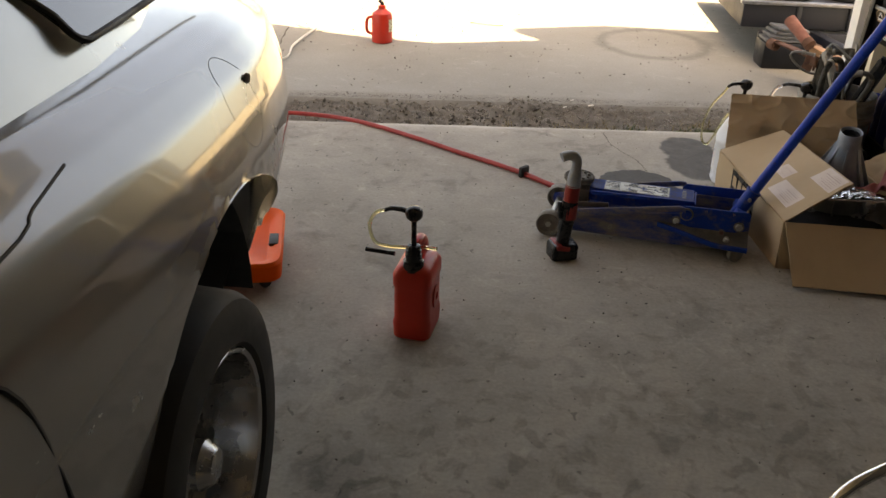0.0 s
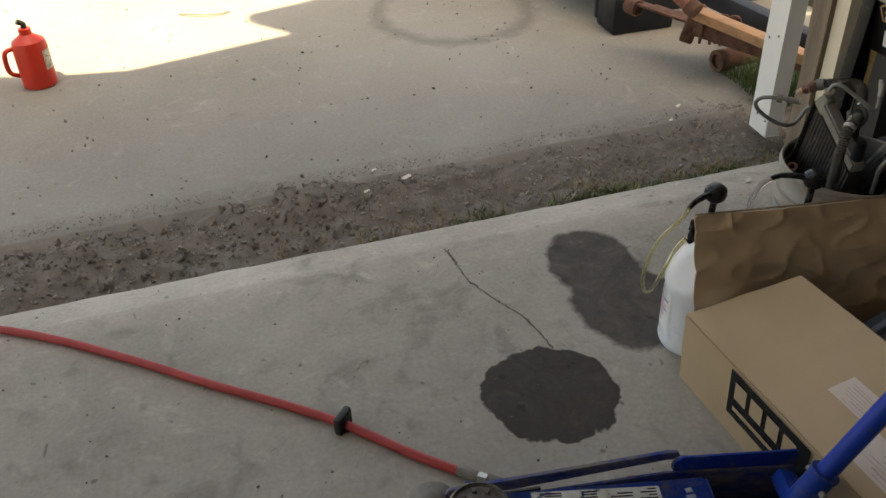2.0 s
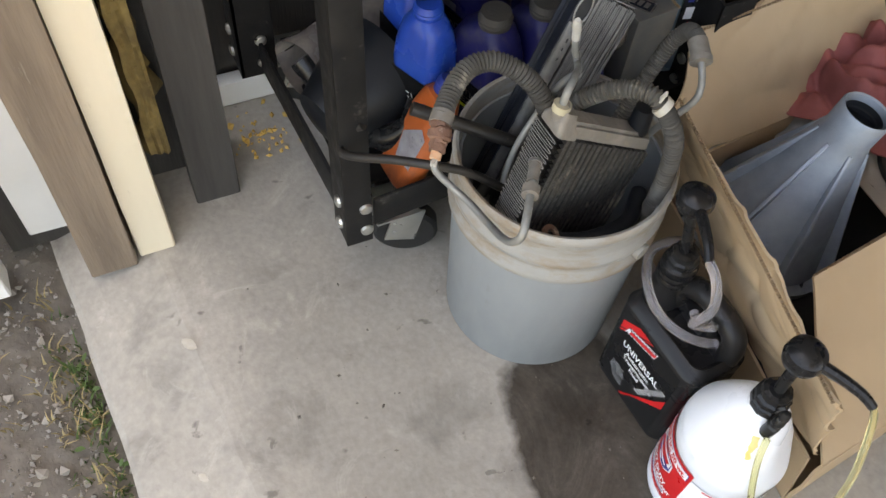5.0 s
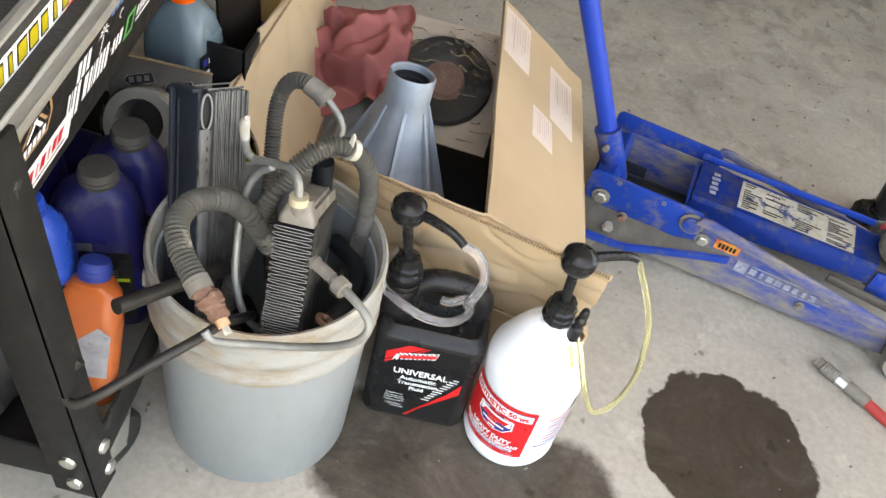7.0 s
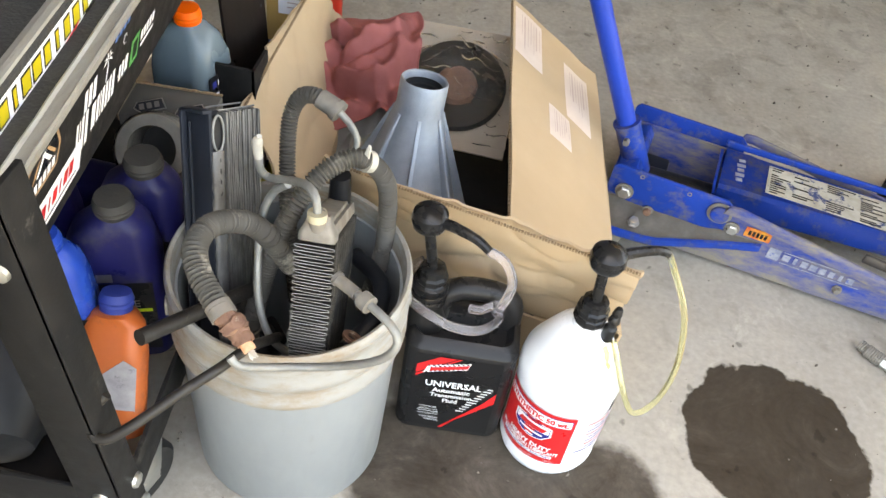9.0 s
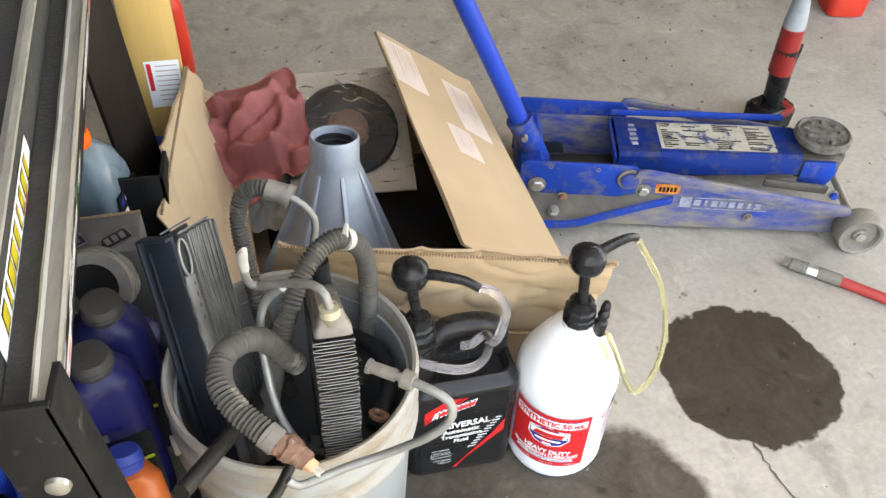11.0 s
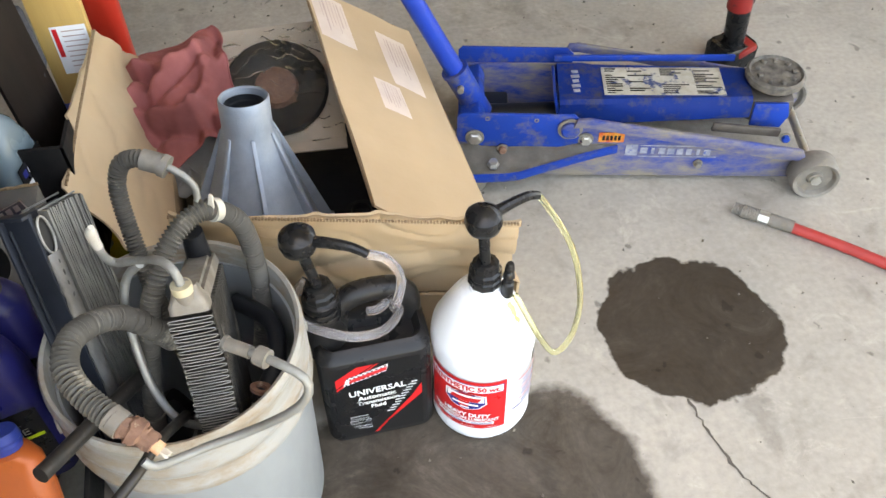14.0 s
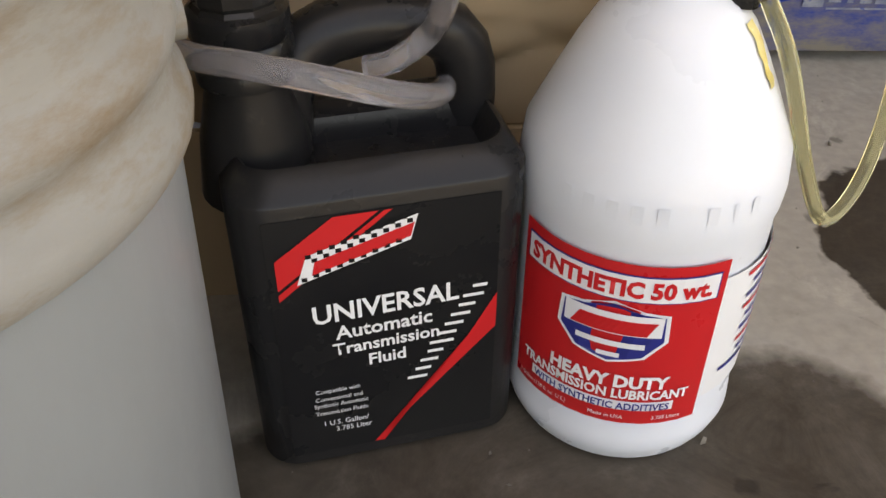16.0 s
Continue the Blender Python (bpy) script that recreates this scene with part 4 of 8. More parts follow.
part("core", moved(boxes(((W - 0.010, L - 0.02, DEEP - 0.008), (W / 2 - 0.002, L / 2 + 0.006, -DEEP / 2 - 0.009))), mt), M_DARKPL, cond, smooth=False)
# crushed header along the front corner, torn open in an oval at its top
bm = bmesh.new()
rings = []
for j in range(33):
    y = 0.046 + (L - 0.05) * j / 32
    rings.append([bm.verts.new((W + 0.0005 + 0.0042 * math.cos(a) + 0.0014 * noise.noise((j * 0.7, k * 0.4, 2)), y, -0.011 + 0.0085 * math.sin(a) + 0.0018 * noise.noise((j * 1.1, k * 0.7, 4)))) for k, a in enumerate([2 * math.pi * k / 14 for k in range(14)])])
for a, b in zip(rings, rings[1:]):
    for k in range(14):
        bm.faces.new((a[k], a[(k + 1) % 14], b[(k + 1) % 14], b[k]))
bm.faces.new(rings[0])
head = part("header", moved(bm, mt), M_CONDFIN, cond, "crushed dull metal header tube")
part("header_mouth", moved(tube([(W + 0.002 + 0.0012 * math.cos(a), 0.026 - 0.0205 * math.sin(a), -0.0115 + 0.0088 * math.cos(a)) for a in [2 * math.pi * k / 28 for k in range(29)]], 0.0013, 8, 0.004), mt), M_FINEDGE, head, "torn oval mouth of the header tube")
# black plate paints the shade inside the torn mouth
part("header_hollow", moved(plate([(-0.0115 + 0.0085 * math.cos(2 * math.pi * k / 24), 0.026 - 0.020 * math.sin(2 * math.pi * k / 24)) for k in range(24)], 0.001, Matrix(((0, 0, 1, W - 0.003), (0, 1, 0, 0), (1, 0, 0, 0), (0, 0, 0, 1)))), mt), M_TRIMBLK, head, "black plate for the shaded hollow of the header", smooth=False)
for k in range(4):
    part("slot", moved(lathe([(0, 0), (0.0013 + 0.0005 * (k % 2), 0.0), (0, 0.0006)], 10, m=pose(W + 0.0045, 0.056 + 0.013 * k, -0.011, 0, 90, 0) @ Matrix.Diagonal((1, 2.4, 1, 1))), mt), M_TRIMBLK, head, "dark worn slot")
NF = 20
for i in range(NF):
    zz = -0.022 - (DEEP - 0.020) * i / (NF - 1)
    bm = bmesh.new()
    g = []
    top = 0.003 + 0.004 * noise.noise((i * 0.6, 4, 0)) + 0.010 * max(0.0, i / NF - 0.75)
    for j in range(19):
        y = top + (L - 0.02 - top) * j / 18
        o = 0.0010 * noise.noise((i * 2.1, j * 0.55, 0))
        out = W + 0.0035 + 0.0018 * noise.noise((i * 1.9, 3, 0)) + (0.0014 if i % 3 == 0 else 0.0) - 0.0030 * max(0.0, noise.noise((i * 0.45, j * 0.35, 8)))
        g.append([bm.verts.new((x_, y, zz + o + s_ * 0.0008)) for s_, x_ in ((-1, W - 0.010), (1, W - 0.010), (1, out), (-1, out))])
    for a, b in zip(g, g[1:]):
        for k in range(4):
            bm.faces.new((a[k], a[(k + 1) % 4], b[(k + 1) % 4], b[k]))
    bm.faces.new(g[0]), bm.faces.new(g[-1])
    part("fin", moved(bm, mt), M_CONDFIN, cond, smooth=False)
for x0 in (W - 0.004, 0.012):
    part("top_edge", moved(tube([(x0 + 0.0015 * (k % 2), 0.001, -0.018 - (DEEP - 0.018) * k / 50) for k in range(51)], 0.0010, 6, smooth=False), mt), M_FINEDGE, cond, "zigzag fin edge along the top")

# hoses and tubes in the bucket
def hose(name, label, pts, r, material, ribs=0.0, pitch=0.005, ends=()):
    ob = thing(name, label, "hose")
    part("tube", tube(pts, r, 14, bm=None, ribs=ribs, pitch=pitch), material, ob)
    for nm, a, b, rr, mm, lab in ends:
        part(nm, rod(bmesh.new(), a, b, rr, 16), mm, ob, lab)
    return ob


hose("air_conditioning_hose", "corrugated grey hose arching over the bucket",
     [(1.53, 3.09, 0.26), (1.506, 3.078, 0.38), (1.488, 3.064, 0.445), (1.466, 3.032, 0.484), (1.440, 3.005, 0.498), (1.418, 2.992, 0.493), (1.397, 2.974, 0.45), (1.392, 2.968, 0.38), (1.396, 2.968, 0.30), (1.41, 2.98, 0.22)], 0.0120, M_RUBBER, 0.0034, 0.0046, [("ferrule", (1.529, 3.0895, 0.27), (1.533, 3.092, 0.242), 0.0135, M_DUSTSTEEL, "dull crimped ferrule")])
ac = bpy.data.objects["air_conditioning_hose"]
clip = part("clip", rod(bmesh.new(), (1.4195, 2.993, 0.4935), (1.4135, 2.988, 0.489), 0.0130, 14, 0.0128), M_WHITEPL, ac, "small pale plastic clip")
part("clip_tab", plate([(-0.004, 0), (0.004, 0), (0.002, 0.014), (-0.002, 0.016)], 0.003, pose(1.417, 2.997, 0.502, 70, 0, 150), bevel=0.0008), M_WHITEPL, clip)
hose("coolant_hose", "short corrugated hose ending in a corroded fitting",
     [(1.482, 3.07, 0.38), (1.505, 3.088, 0.442), (1.524, 3.108, 0.474), (1.544, 3.140, 0.492), (1.547, 3.172, 0.492), (1.532, 3.199, 0.484), (1.503, 3.226, 0.474)], 0.0132, M_RUBBER, 0.0036, 0.0048,
     [("ferrule", (1.507, 3.222, 0.475), (1.496, 3.231, 0.470), 0.0135, M_DUSTSTEEL, "grey crimped ferrule"), ("broken_core", (1.473, 3.243, 0.456), (1.465, 3.249, 0.451), 0.0066, mat("weathered orange core", (0.5, 0.2, 0.08), (0.6, 0.42, 0.28), rough=0.7, scale=120, bump=0.3), "orange core of the broken end")])
hose("refrigerant_hose", "bent corrugated hose with a metal end, resting against the box",
     [(1.50, 2.99, 0.22), (1.522, 2.955, 0.32), (1.536, 2.915, 0.395), (1.540, 2.890, 0.445), (1.530, 2.880, 0.472), (1.512, 2.883, 0.482), (1.497, 2.888, 0.481)], 0.0113, M_RUBBER, 0.0031, 0.0046,
     [("ferrule", (1.503, 2.886, 0.482), (1.481, 2.893, 0.477), 0.0125, M_DUSTSTEEL, "dull crimped ferrule"), ("nut", (1.482, 2.893, 0.477), (1.475, 2.896, 0.474), 0.0140, M_DUSTSTEEL, "")])
hose("metal_tube", "thin aluminium line curving down from the hose end", [(1.477, 2.895, 0.475), (1.462, 2.899, 0.464), (1.450, 2.905, 0.446), (1.452, 2.915, 0.424), (1.463, 2.928, 0.395), (1.475, 2.945, 0.35)], 0.0045, M_TUBE)
hose("metal_tube", "bent aluminium line with a threaded end lying across the bucket rim",
     [(1.398, 3.161, 0.475), (1.369, 3.180, 0.4775), (1.340, 3.199, 0.474), (1.330, 3.207, 0.462), (1.336, 3.212, 0.445), (1.356, 3.212, 0.424), (1.40, 3.208, 0.395), (1.437, 3.212, 0.386), (1.465, 3.226, 0.393), (1.483, 3.238, 0.405), (1.492, 3.236, 0.414)], 0.0046, M_TUBE,
     0, 0.005, [("threaded_end", (1.404, 3.157, 0.4745), (1.381, 3.172, 0.4765), 0.0066, M_DUSTSTEEL, ""), ("nut", (1.375, 3.176, 0.477), (1.365, 3.183, 0.477), 0.0098, M_DUSTSTEEL, ""), ("collar", (1.407, 3.155, 0.4745), (1.404, 3.157, 0.4745), 0.0080, M_STEEL, "")])
hose("metal_tube", "bent aluminium line rising from the cooler neck",
     [(1.440, 3.113, 0.510), (1.443, 3.108, 0.530), (1.456, 3.094, 0.533), (1.486, 3.068, 0.510), (1.512, 3.050, 0.490), (1.522, 3.050, 0.500), (1.522, 3.055, 0.528)], 0.0045, M_TUBE,
     0, 0.005)
part("pale_end", tube([(1.5222, 3.0535, 0.520), (1.5226, 3.055, 0.534), (1.521, 3.058, 0.546), (1.518, 3.060, 0.554)], lambda t: 0.0052 + 0.0012 * t - 0.0035 * max(0.0, t - 0.7) / 0.3, 12, 0.002), mat("worn chalky tube end", (0.44, 0.43, 0.40), (0.33, 0.32, 0.29), rough=0.6, scale=60, bump=0.2), bpy.data.objects["metal_tube.002"], "pale worn tube end")
hose("metal_tube", "long bent aluminium line standing in the bucket",
     [(1.486, 3.066, 0.502), (1.505, 3.060, 0.478), (1.514, 3.072, 0.450), (1.511, 3.098, 0.405), (1.503, 3.121, 0.362), (1.484, 3.138, 0.325), (1.46, 3.13, 0.29)], 0.0046, M_TUBE)
hose("metal_tube", "dirty dark pipe with a hooked end poking over the bucket edge",
     [(1.478, 3.13, 0.32), (1.490, 3.19, 0.372), (1.505, 3.232, 0.386), (1.537, 3.268, 0.375), (1.573, 3.300, 0.352), (1.598, 3.315, 0.338), (1.614, 3.311, 0.340), (1.617, 3.296, 0.355), (1.606, 3.283, 0.370)], 0.0058, M_OILY)
hose("rubber_pipe", "straight black rubber pipe resting on the bucket edge", [(1.520, 3.07, 0.33), (1.555, 3.142, 0.360), (1.596, 3.222, 0.390)], 0.0090, M_OILY)
corr = bpy.data.objects["coolant_hose"]
bm = tube([(1.499, 3.229, 0.472), (1.490, 3.233, 0.467), (1.481, 3.238, 0.461), (1.471, 3.245, 0.455)], lambda t: 0.0118 + (0.0026 if 0.25 < t < 0.6 else 0.0) - 0.002 * t, 16, 0.002)
for v in bm.verts:
    v.co += Vector((noise.noise(v.co * 260), noise.noise(v.co * 260 + Vector((7, 0, 0))), noise.noise(v.co * 260 + Vector((0, 9, 0))))) * 0.0026
part("fitting", bm, M_RUST, corr, "flaking reddish corroded fitting")
for k in range(4):
    d_ = Vector((-0.011, 0.008, -0.006)) + Vector((math.cos(k * 1.7), math.sin(k * 1.7) * 0.6, math.sin(k * 1.7))) * 0.006
    part("broken_shard", plate([(-0.003, 0), (0.003, 0), (0.0015, 0.009), (-0.001, 0.011)], 0.0012, Matrix.Translation((1.466, 3.248, 0.4515)) @ d_.to_track_quat("Y", "Z").to_matrix().to_4x4()), M_WHITEPL, corr, "pale broken plastic shard")
# dark odds at the bottom of the bucket
for i in range(6):
    a, r = rng.uniform(0, 6.28), rng.uniform(0.02, 0.075)
    bm = boxes(((0.07, 0.05, 0.05), (0, 0, 0), (rng.uniform(0, 50), rng.uniform(0, 50), rng.uniform(0, 90)), 0.012))
    single("metal_bracket", bm, M_DARKPL, "dark oily bracket in the bottom of the bucket", "bracket", pose(BX + r * math.cos(a), BY + r * math.sin(a), 0.06 + 0.03 * i), "scrap in the bucket")
bm = tube([(1.40, 3.12, 0.312), (1.378, 3.07, 0.318), (1.385, 3.01, 0.315), (1.43, 2.96, 0.30)], 0.011, 12)
single("rubber_hose", bm, M_DARKPL, "black smooth rubber hose curled inside the bucket", "hose")
bm = lathe([(0.006, 0), (0.012, 0), (0.0125, 0.004), (0.006, 0.004), (0.006, 0)], 20, m=pose(1.395, 3.117, 0.330, 25, -20, 0))
single("washer", bm, M_RUST, "small round bronze bushing in the bucket", "bushing")

# ---- jugs with hand pumps ----
def pump(parent, x, y, z0, zk, aim, material=M_PUMP, reach=0.075, tilt=(0, 0), side=True):
    """A hand pump: ribbed collar, shaft, ball knob and a spout towards aim (degrees)."""
    part("collar", lathe([(0, 0), (0.0215, 0), (0.0225, 0.003), (0.0225, 0.012), (0.0205, 0.014), (0.0215, 0.016), (0.0215, 0.024), (0.0185, 0.027), (0.0175, 0.036), (0.012, 0.038), (0, 0.038)], 10, m=pose(x, y, z0)), material, parent, "black hexagonal pump collar", smooth=False)
    kx, ky = x + tilt[0], y + tilt[1]
    part("shaft", rod(bmesh.new(), (x, y, z0 + 0.03), (kx, ky, zk - 0.012), 0.0072, 12), material, parent)
    part("knob", lathe([(0, -0.022), (0.012, -0.0205), (0.021, -0.012), (0.0235, -0.002), (0.022, 0.009), (0.014, 0.0165), (0, 0.019)], 24, m=pose(kx, ky, zk)), material, parent, "black ball-shaped pump knob")
    d = Vector((math.cos(radians(aim)), math.sin(radians(aim)), 0))
    k = Vector((kx, ky, zk + 0.002))
    part("spout", tube([k + d * 0.015, k + d * 0.035 + Vector((0, 0, 0.003)), k + d * (reach * 0.8) + Vector((0, 0, 0.002)), k + d * reach + Vector((0, 0, -0.006))], lambda t: 0.0075 - 0.002 * t, 10), material, parent)
    return k + d * reach + Vector((0, 0, -0.006))


jug = thing("lubricant_jug", "white plastic gallon jug with a red label and black hand pump", "jug", pose(1.1147, 2.9645, 0))
R = 0.0722
bm = lathe([(0, 0.004), (0.055, 0.004), (0.060, 0.0), (0.066, 0.002), (0.0695, 0.009), (0.0722, 0.018), (R - 0.0004, 0.026), (R - 0.0012, 0.031), (R - 0.0016, 0.05), (R - 0.0016, 0.162), (R, 0.169), (R + 0.0006, 0.180), (R - 0.0005, 0.190), (0.0705, 0.199), (0.0645, 0.212), (0.0565, 0.229), (0.0480, 0.246), (0.0395, 0.261), (0.030, 0.2715), (0.0205, 0.2765), (0.0195, 0.295), (0.012, 0.295)], 64)
# a grip moulded into the shoulder, away from the label
for v in bm.verts:
    a = math.atan2(v.co.y, v.co.x) - radians(61 + 150)
    a = (a + math.pi) % (2 * math.pi) - math.pi
    if 0.17 < v.co.z < 0.268 and abs(a) < 1.0:
        k = 1 - 0.22 * (math.cos(a / 1.0 * math.pi / 2) ** 2) * math.sin((v.co.z - 0.17) / 0.098 * math.pi)
        v.co.x *= k
        v.co.y *= k
part("body", bm, M_WHITEJUG, jug)
MIDA, LW, LH, LZ = 59.5, 0.1215, 0.117, 0.0995
label = part("label", wrap(rect(LW, LH), R + 0.0006, 0, LZ, MIDA), M_LABELRED, jug, "red label with white and blue print")
RL = R + 0.0012


def print_on(bm, x, z, material, name="print", lift=0.0):
    moved(bm, Matrix.Diagonal((1.07, 1.08, 1, 1)) @ pose(x, 0, 0))
    part(name, wrap(bm, RL + lift, 0, LZ + 1.07 * (z - LZ), MIDA), material, label, smooth=False)


def lettering(s, h, x, z, w, material, shear=0.0, bold=0.0, lift=0.0004):
    print_on(text_bm(s, h * 1.1, w, shear, bold), x, z, material, "lettering", lift)


print_on(rect(0.106, 0.0165), 0, LZ + 0.0405, M_LABELBLUE)
print_on(rect(0.1045, 0.015), 0, LZ + 0.0405, M_LABELWHITE, lift=0.0003)
lettering("SYNTHETIC 50 wt.", 0.0085, 0, LZ + 0.0405, 0.098, M_LABELRED, bold=0.045, lift=0.0006)
shield = [(-0.027, 0.014), (-0.015, 0.016), (0, 0.021), (0.015, 0.016), (0.027, 0.014), (0.028, -0.004), (0.018, -0.016), (0, -0.021), (-0.018, -0.016), (-0.028, -0.004)]
print_on(flat([(x * 1.05, y * 0.98) for x, y in shield]), 0.002, LZ + 0.0105, M_LABELWHITE)
print_on(flat([(x * 0.97, y * 0.9) for x, y in shield]), 0.002, LZ + 0.0105, M_LABELBLUE, lift=0.0003)
print_on(rect(0.051, 0.0135), 0.002, LZ + 0.017, M_LABELWHITE, lift=0.0006)
print_on(flat([(-0.022, -0.004), (0.018, -0.004), (0.023, 0.005), (-0.017, 0.005)]), 0.002, LZ + 0.015, M_LABELRED, lift=0.0009)
print_on(rect(0.036, 0.0035), 0.002, LZ + 0.0035, M_LABELWHITE, lift=0.0006)
print_on(rect(0.012, 0.003), 0.002, LZ - 0.004, M_LABELWHITE, lift=0.0006)
lettering("HEAVY DUTY", 0.0074, 0.004, LZ - 0.0225, 0.066, M_LABELWHITE, bold=0.045)
lettering("TRANSMISSION LUBRICANT", 0.0058, 0, LZ - 0.0315, 0.098, M_LABELWHITE, bold=0.035)
print_on(rect(0.083, 0.0066), 0, LZ - 0.0405, M_LABELWHITE)
lettering("WITH SYNTHETIC ADDITIVES", 0.0044, 0, LZ - 0.0405, 0.079, M_LABELBLUE, bold=0.02, lift=0.0006)
lettering("1 Gallon (128 fl. oz. U.S.)", 0.0026, -0.034, LZ - 0.049, 0.034, M_LABELWHITE)
lettering("Made in USA", 0.0026, 0.006, LZ - 0.049, 0.019, M_LABELWHITE)
lettering("3.785 Liters", 0.0026, 0.039, LZ - 0.049, 0.016, M_LABELWHITE)
side_label = part("side_label", wrap(rect(0.115, 0.09), R + 0.0004, 0, LZ, MIDA + 92), M_LABELWHITE, jug, "white side label with small blue and red print")
for i in range(9):
    bm = rect(0.05 + 0.03 * rng.random(), 0.0028, 0, 0)
    part("print_line", wrap(moved(bm, pose(-0.008 + 0.02 * rng.random(), 0, 0)), R + 0.0010, 0, LZ + 0.0405 - 0.0085 * i, MIDA + 92), M_LABELBLUE if i % 3 else M_LABELRED, side_label, smooth=False)
for i, wd in enumerate((0.006, 0.008, 0.008, 0.008, 0.008, 0.0, 0.008, 0.003, 0.006)):
    if wd:
        bm = moved(rect(wd * 0.72, 0.0125), pose(-0.032 + 0.0125 * i, 0, 0))
        part("raised_mark", wrap(bm, R + 0.0003, 0, 0.187, MIDA), M_WHITEJUG, jug, smooth=False)
tip = pump(jug, 0, 0, 0.286, 0.398, 205, reach=0.082, tilt=(0.004, -0.002))
part("nozzle_cap", lathe([(0, 0.0), (0.0085, 0.0), (0.0085, 0.022), (0.0062, 0.025), (0.0062, 0.032), (0.0082, 0.034), (0.0066, 0.042), (0.0050, 0.044), (0.0068, 0.047), (0.0052, 0.056), (0.0042, 0.058), (0, 0.060)], 16, m=pose(-0.0265, 0.013, 0.270, 2, -3, 0)), M_PUMP, jug, "small black barbed nozzle cap")
prof_z = [(0.198, 0.0705), (0.212, 0.0645), (0.229, 0.0565), (0.246, 0.0480), (0.261, 0.0395), (0.2715, 0.030)]


def shoulder(z):
    for (z0, r0), (z1, r1) in zip(prof_z, prof_z[1:]):
        if z0 <= z <= z1:
            return r0 + (r1 - r0) * (z - z0) / (z1 - z0)
    return prof_z[0][1]


def streak(u, v):
    z = 0.236 + 0.030 * v
    a = radians(138 + (10 + 6 * noise.noise((v * 4, 1, 0))) * (u - 0.5) * (0.5 + 0.8 * v) + 3 * noise.noise((v * 5, 0, 0)))
    r_ = shoulder(z) + 0.0011
    return Vector((r_ * math.cos(a), r_ * math.sin(a), z))


part("oil_streak", sheet(streak, 6, 12), mat("yellow oil film", (0.62, 0.50, 0.16), (0.70, 0.60, 0.28), rough=0.2, scale=60, bump=0), jug, "yellow oil streak under the nozzle")
loop = [tip, tip + Vector((-0.012, -0.002, -0.02)), (-0.117, -0.018, 0.31), (-0.132, 0.0, 0.23), (-0.124, 0.014, 0.165), (-0.100, 0.026, 0.142), (-0.077, 0.030, 0.178), (-0.05, 0.03, 0.245), (-0.036, 0.02, 0.275)]
part("vinyl_tube", tube(loop, 0.0042, 10, 0.008), M_YELTUBE, jug, "yellowed clear vinyl tube looped beside the jug")

bjug = thing("transmission_fluid_jug", "black plastic gallon jug with red striped label and hand pump", "jug", pose(1.275, 2.949, 0, 0, 0, 185.0))
HW, HD, JX = 0.0785, 0.051, 0.005
bm = loft([(0.0, HW - 0.006, HD - 0.006, 0.02, JX, 0), (0.005, HW, HD, 0.022, JX, 0), (0.192, HW, HD, 0.022, JX, 0), (0.194, HW - 0.001, HD - 0.001, 0.022, JX, 0), (0.204, HW - 0.008, HD - 0.0125, 0.02, JX, 0), (0.2055, HW - 0.0105, HD - 0.0155, 0.018, JX, 0), (0.202, HW - 0.013, HD - 0.018, 0.016, JX, 0), (0.191, HW - 0.019, HD - 0.024, 0.014, JX, 0)], 6)
part("body", bm, M_BLACKJUG, bjug)
bm = tube([(0.063, 0.022, 0.165), (0.066, 0.022, 0.205), (0.062, 0.022, 0.232), (0.044, 0.022, 0.247), (0.006, 0.022, 0.250), (-0.020, 0.02, 0.243), (-0.034, 0.015, 0.225), (-0.038, 0.012, 0.19), (-0.038, 0.012, 0.17)], 0.0165, 18)
part("handle", bm, M_BLACKJUG, bjug)
bm = boxes(((0.12, 0.04, 0.056), (0.012, 0.028, 0.180), (0, 0, 0), 0.014))
part("rear_shoulder", bm, M_BLACKJUG, bjug)
bm = lathe([(0.032, 0.172), (0.028, 0.205), (0.0215, 0.232), (0.0205, 0.262), (0.0, 0.262)], 24, m=pose(-0.052, 0.006, 0))
part("neck", bm, M_BLACKJUG, bjug)
bm = lathe([(0.0205, 0.236), (0.0245, 0.237), (0.0250, 0.243), (0.0235, 0.246), (0.0250, 0.249), (0.0250, 0.255), (0.0235, 0.258), (0.0250, 0.261), (0.0245, 0.272), (0.018, 0.276), (0.0, 0.276)], 28, m=pose(-0.052, 0.006, 0))
part("cap", bm, M_PUMP, bjug, "black ribbed screw cap")
btip = pump(bjug, -0.052, 0.006, 0.262, 0.397, -26, reach=0.085, tilt=(-0.014, -0.012))
lp = [btip, btip + Vector((0.022, -0.002, -0.012)), btip + Vector((0.037, -0.004, -0.05)), btip + Vector((0.026, -0.006, -0.1)), (0.040, -0.002, 0.252), (0.020, -0.008, 0.242), (0.006, -0.004, 0.238)]
part("vinyl_tube", tube(lp, 0.0062, 12, 0.008), M_CLEAR, bjug, "clear vinyl tube hanging from the pump")
lp = [(-0.066, 0.040, 0.272), (-0.084, 0.022, 0.268), (-0.088, -0.004, 0.266), (-0.078, -0.026, 0.265), (-0.050, -0.048, 0.266), (-0.018, -0.058, 0.260), (0.012, -0.048, 0.245), (0.034, -0.026, 0.230), (0.047, -0.002, 0.219), (0.050, 0.008, 0.216)]
part("vinyl_tube", tube(lp, 0.0064, 12, 0.008), M_CLEAR, bjug, "clear vinyl tube end curled over the jug top")
lab = part("label", moved(rect(0.122, 0.172), pose(0.004, -HD - 0.0008, 0.0995, 90, 0, 0)), M_LABELBLACK, bjug, "black label with red stripes and white print")


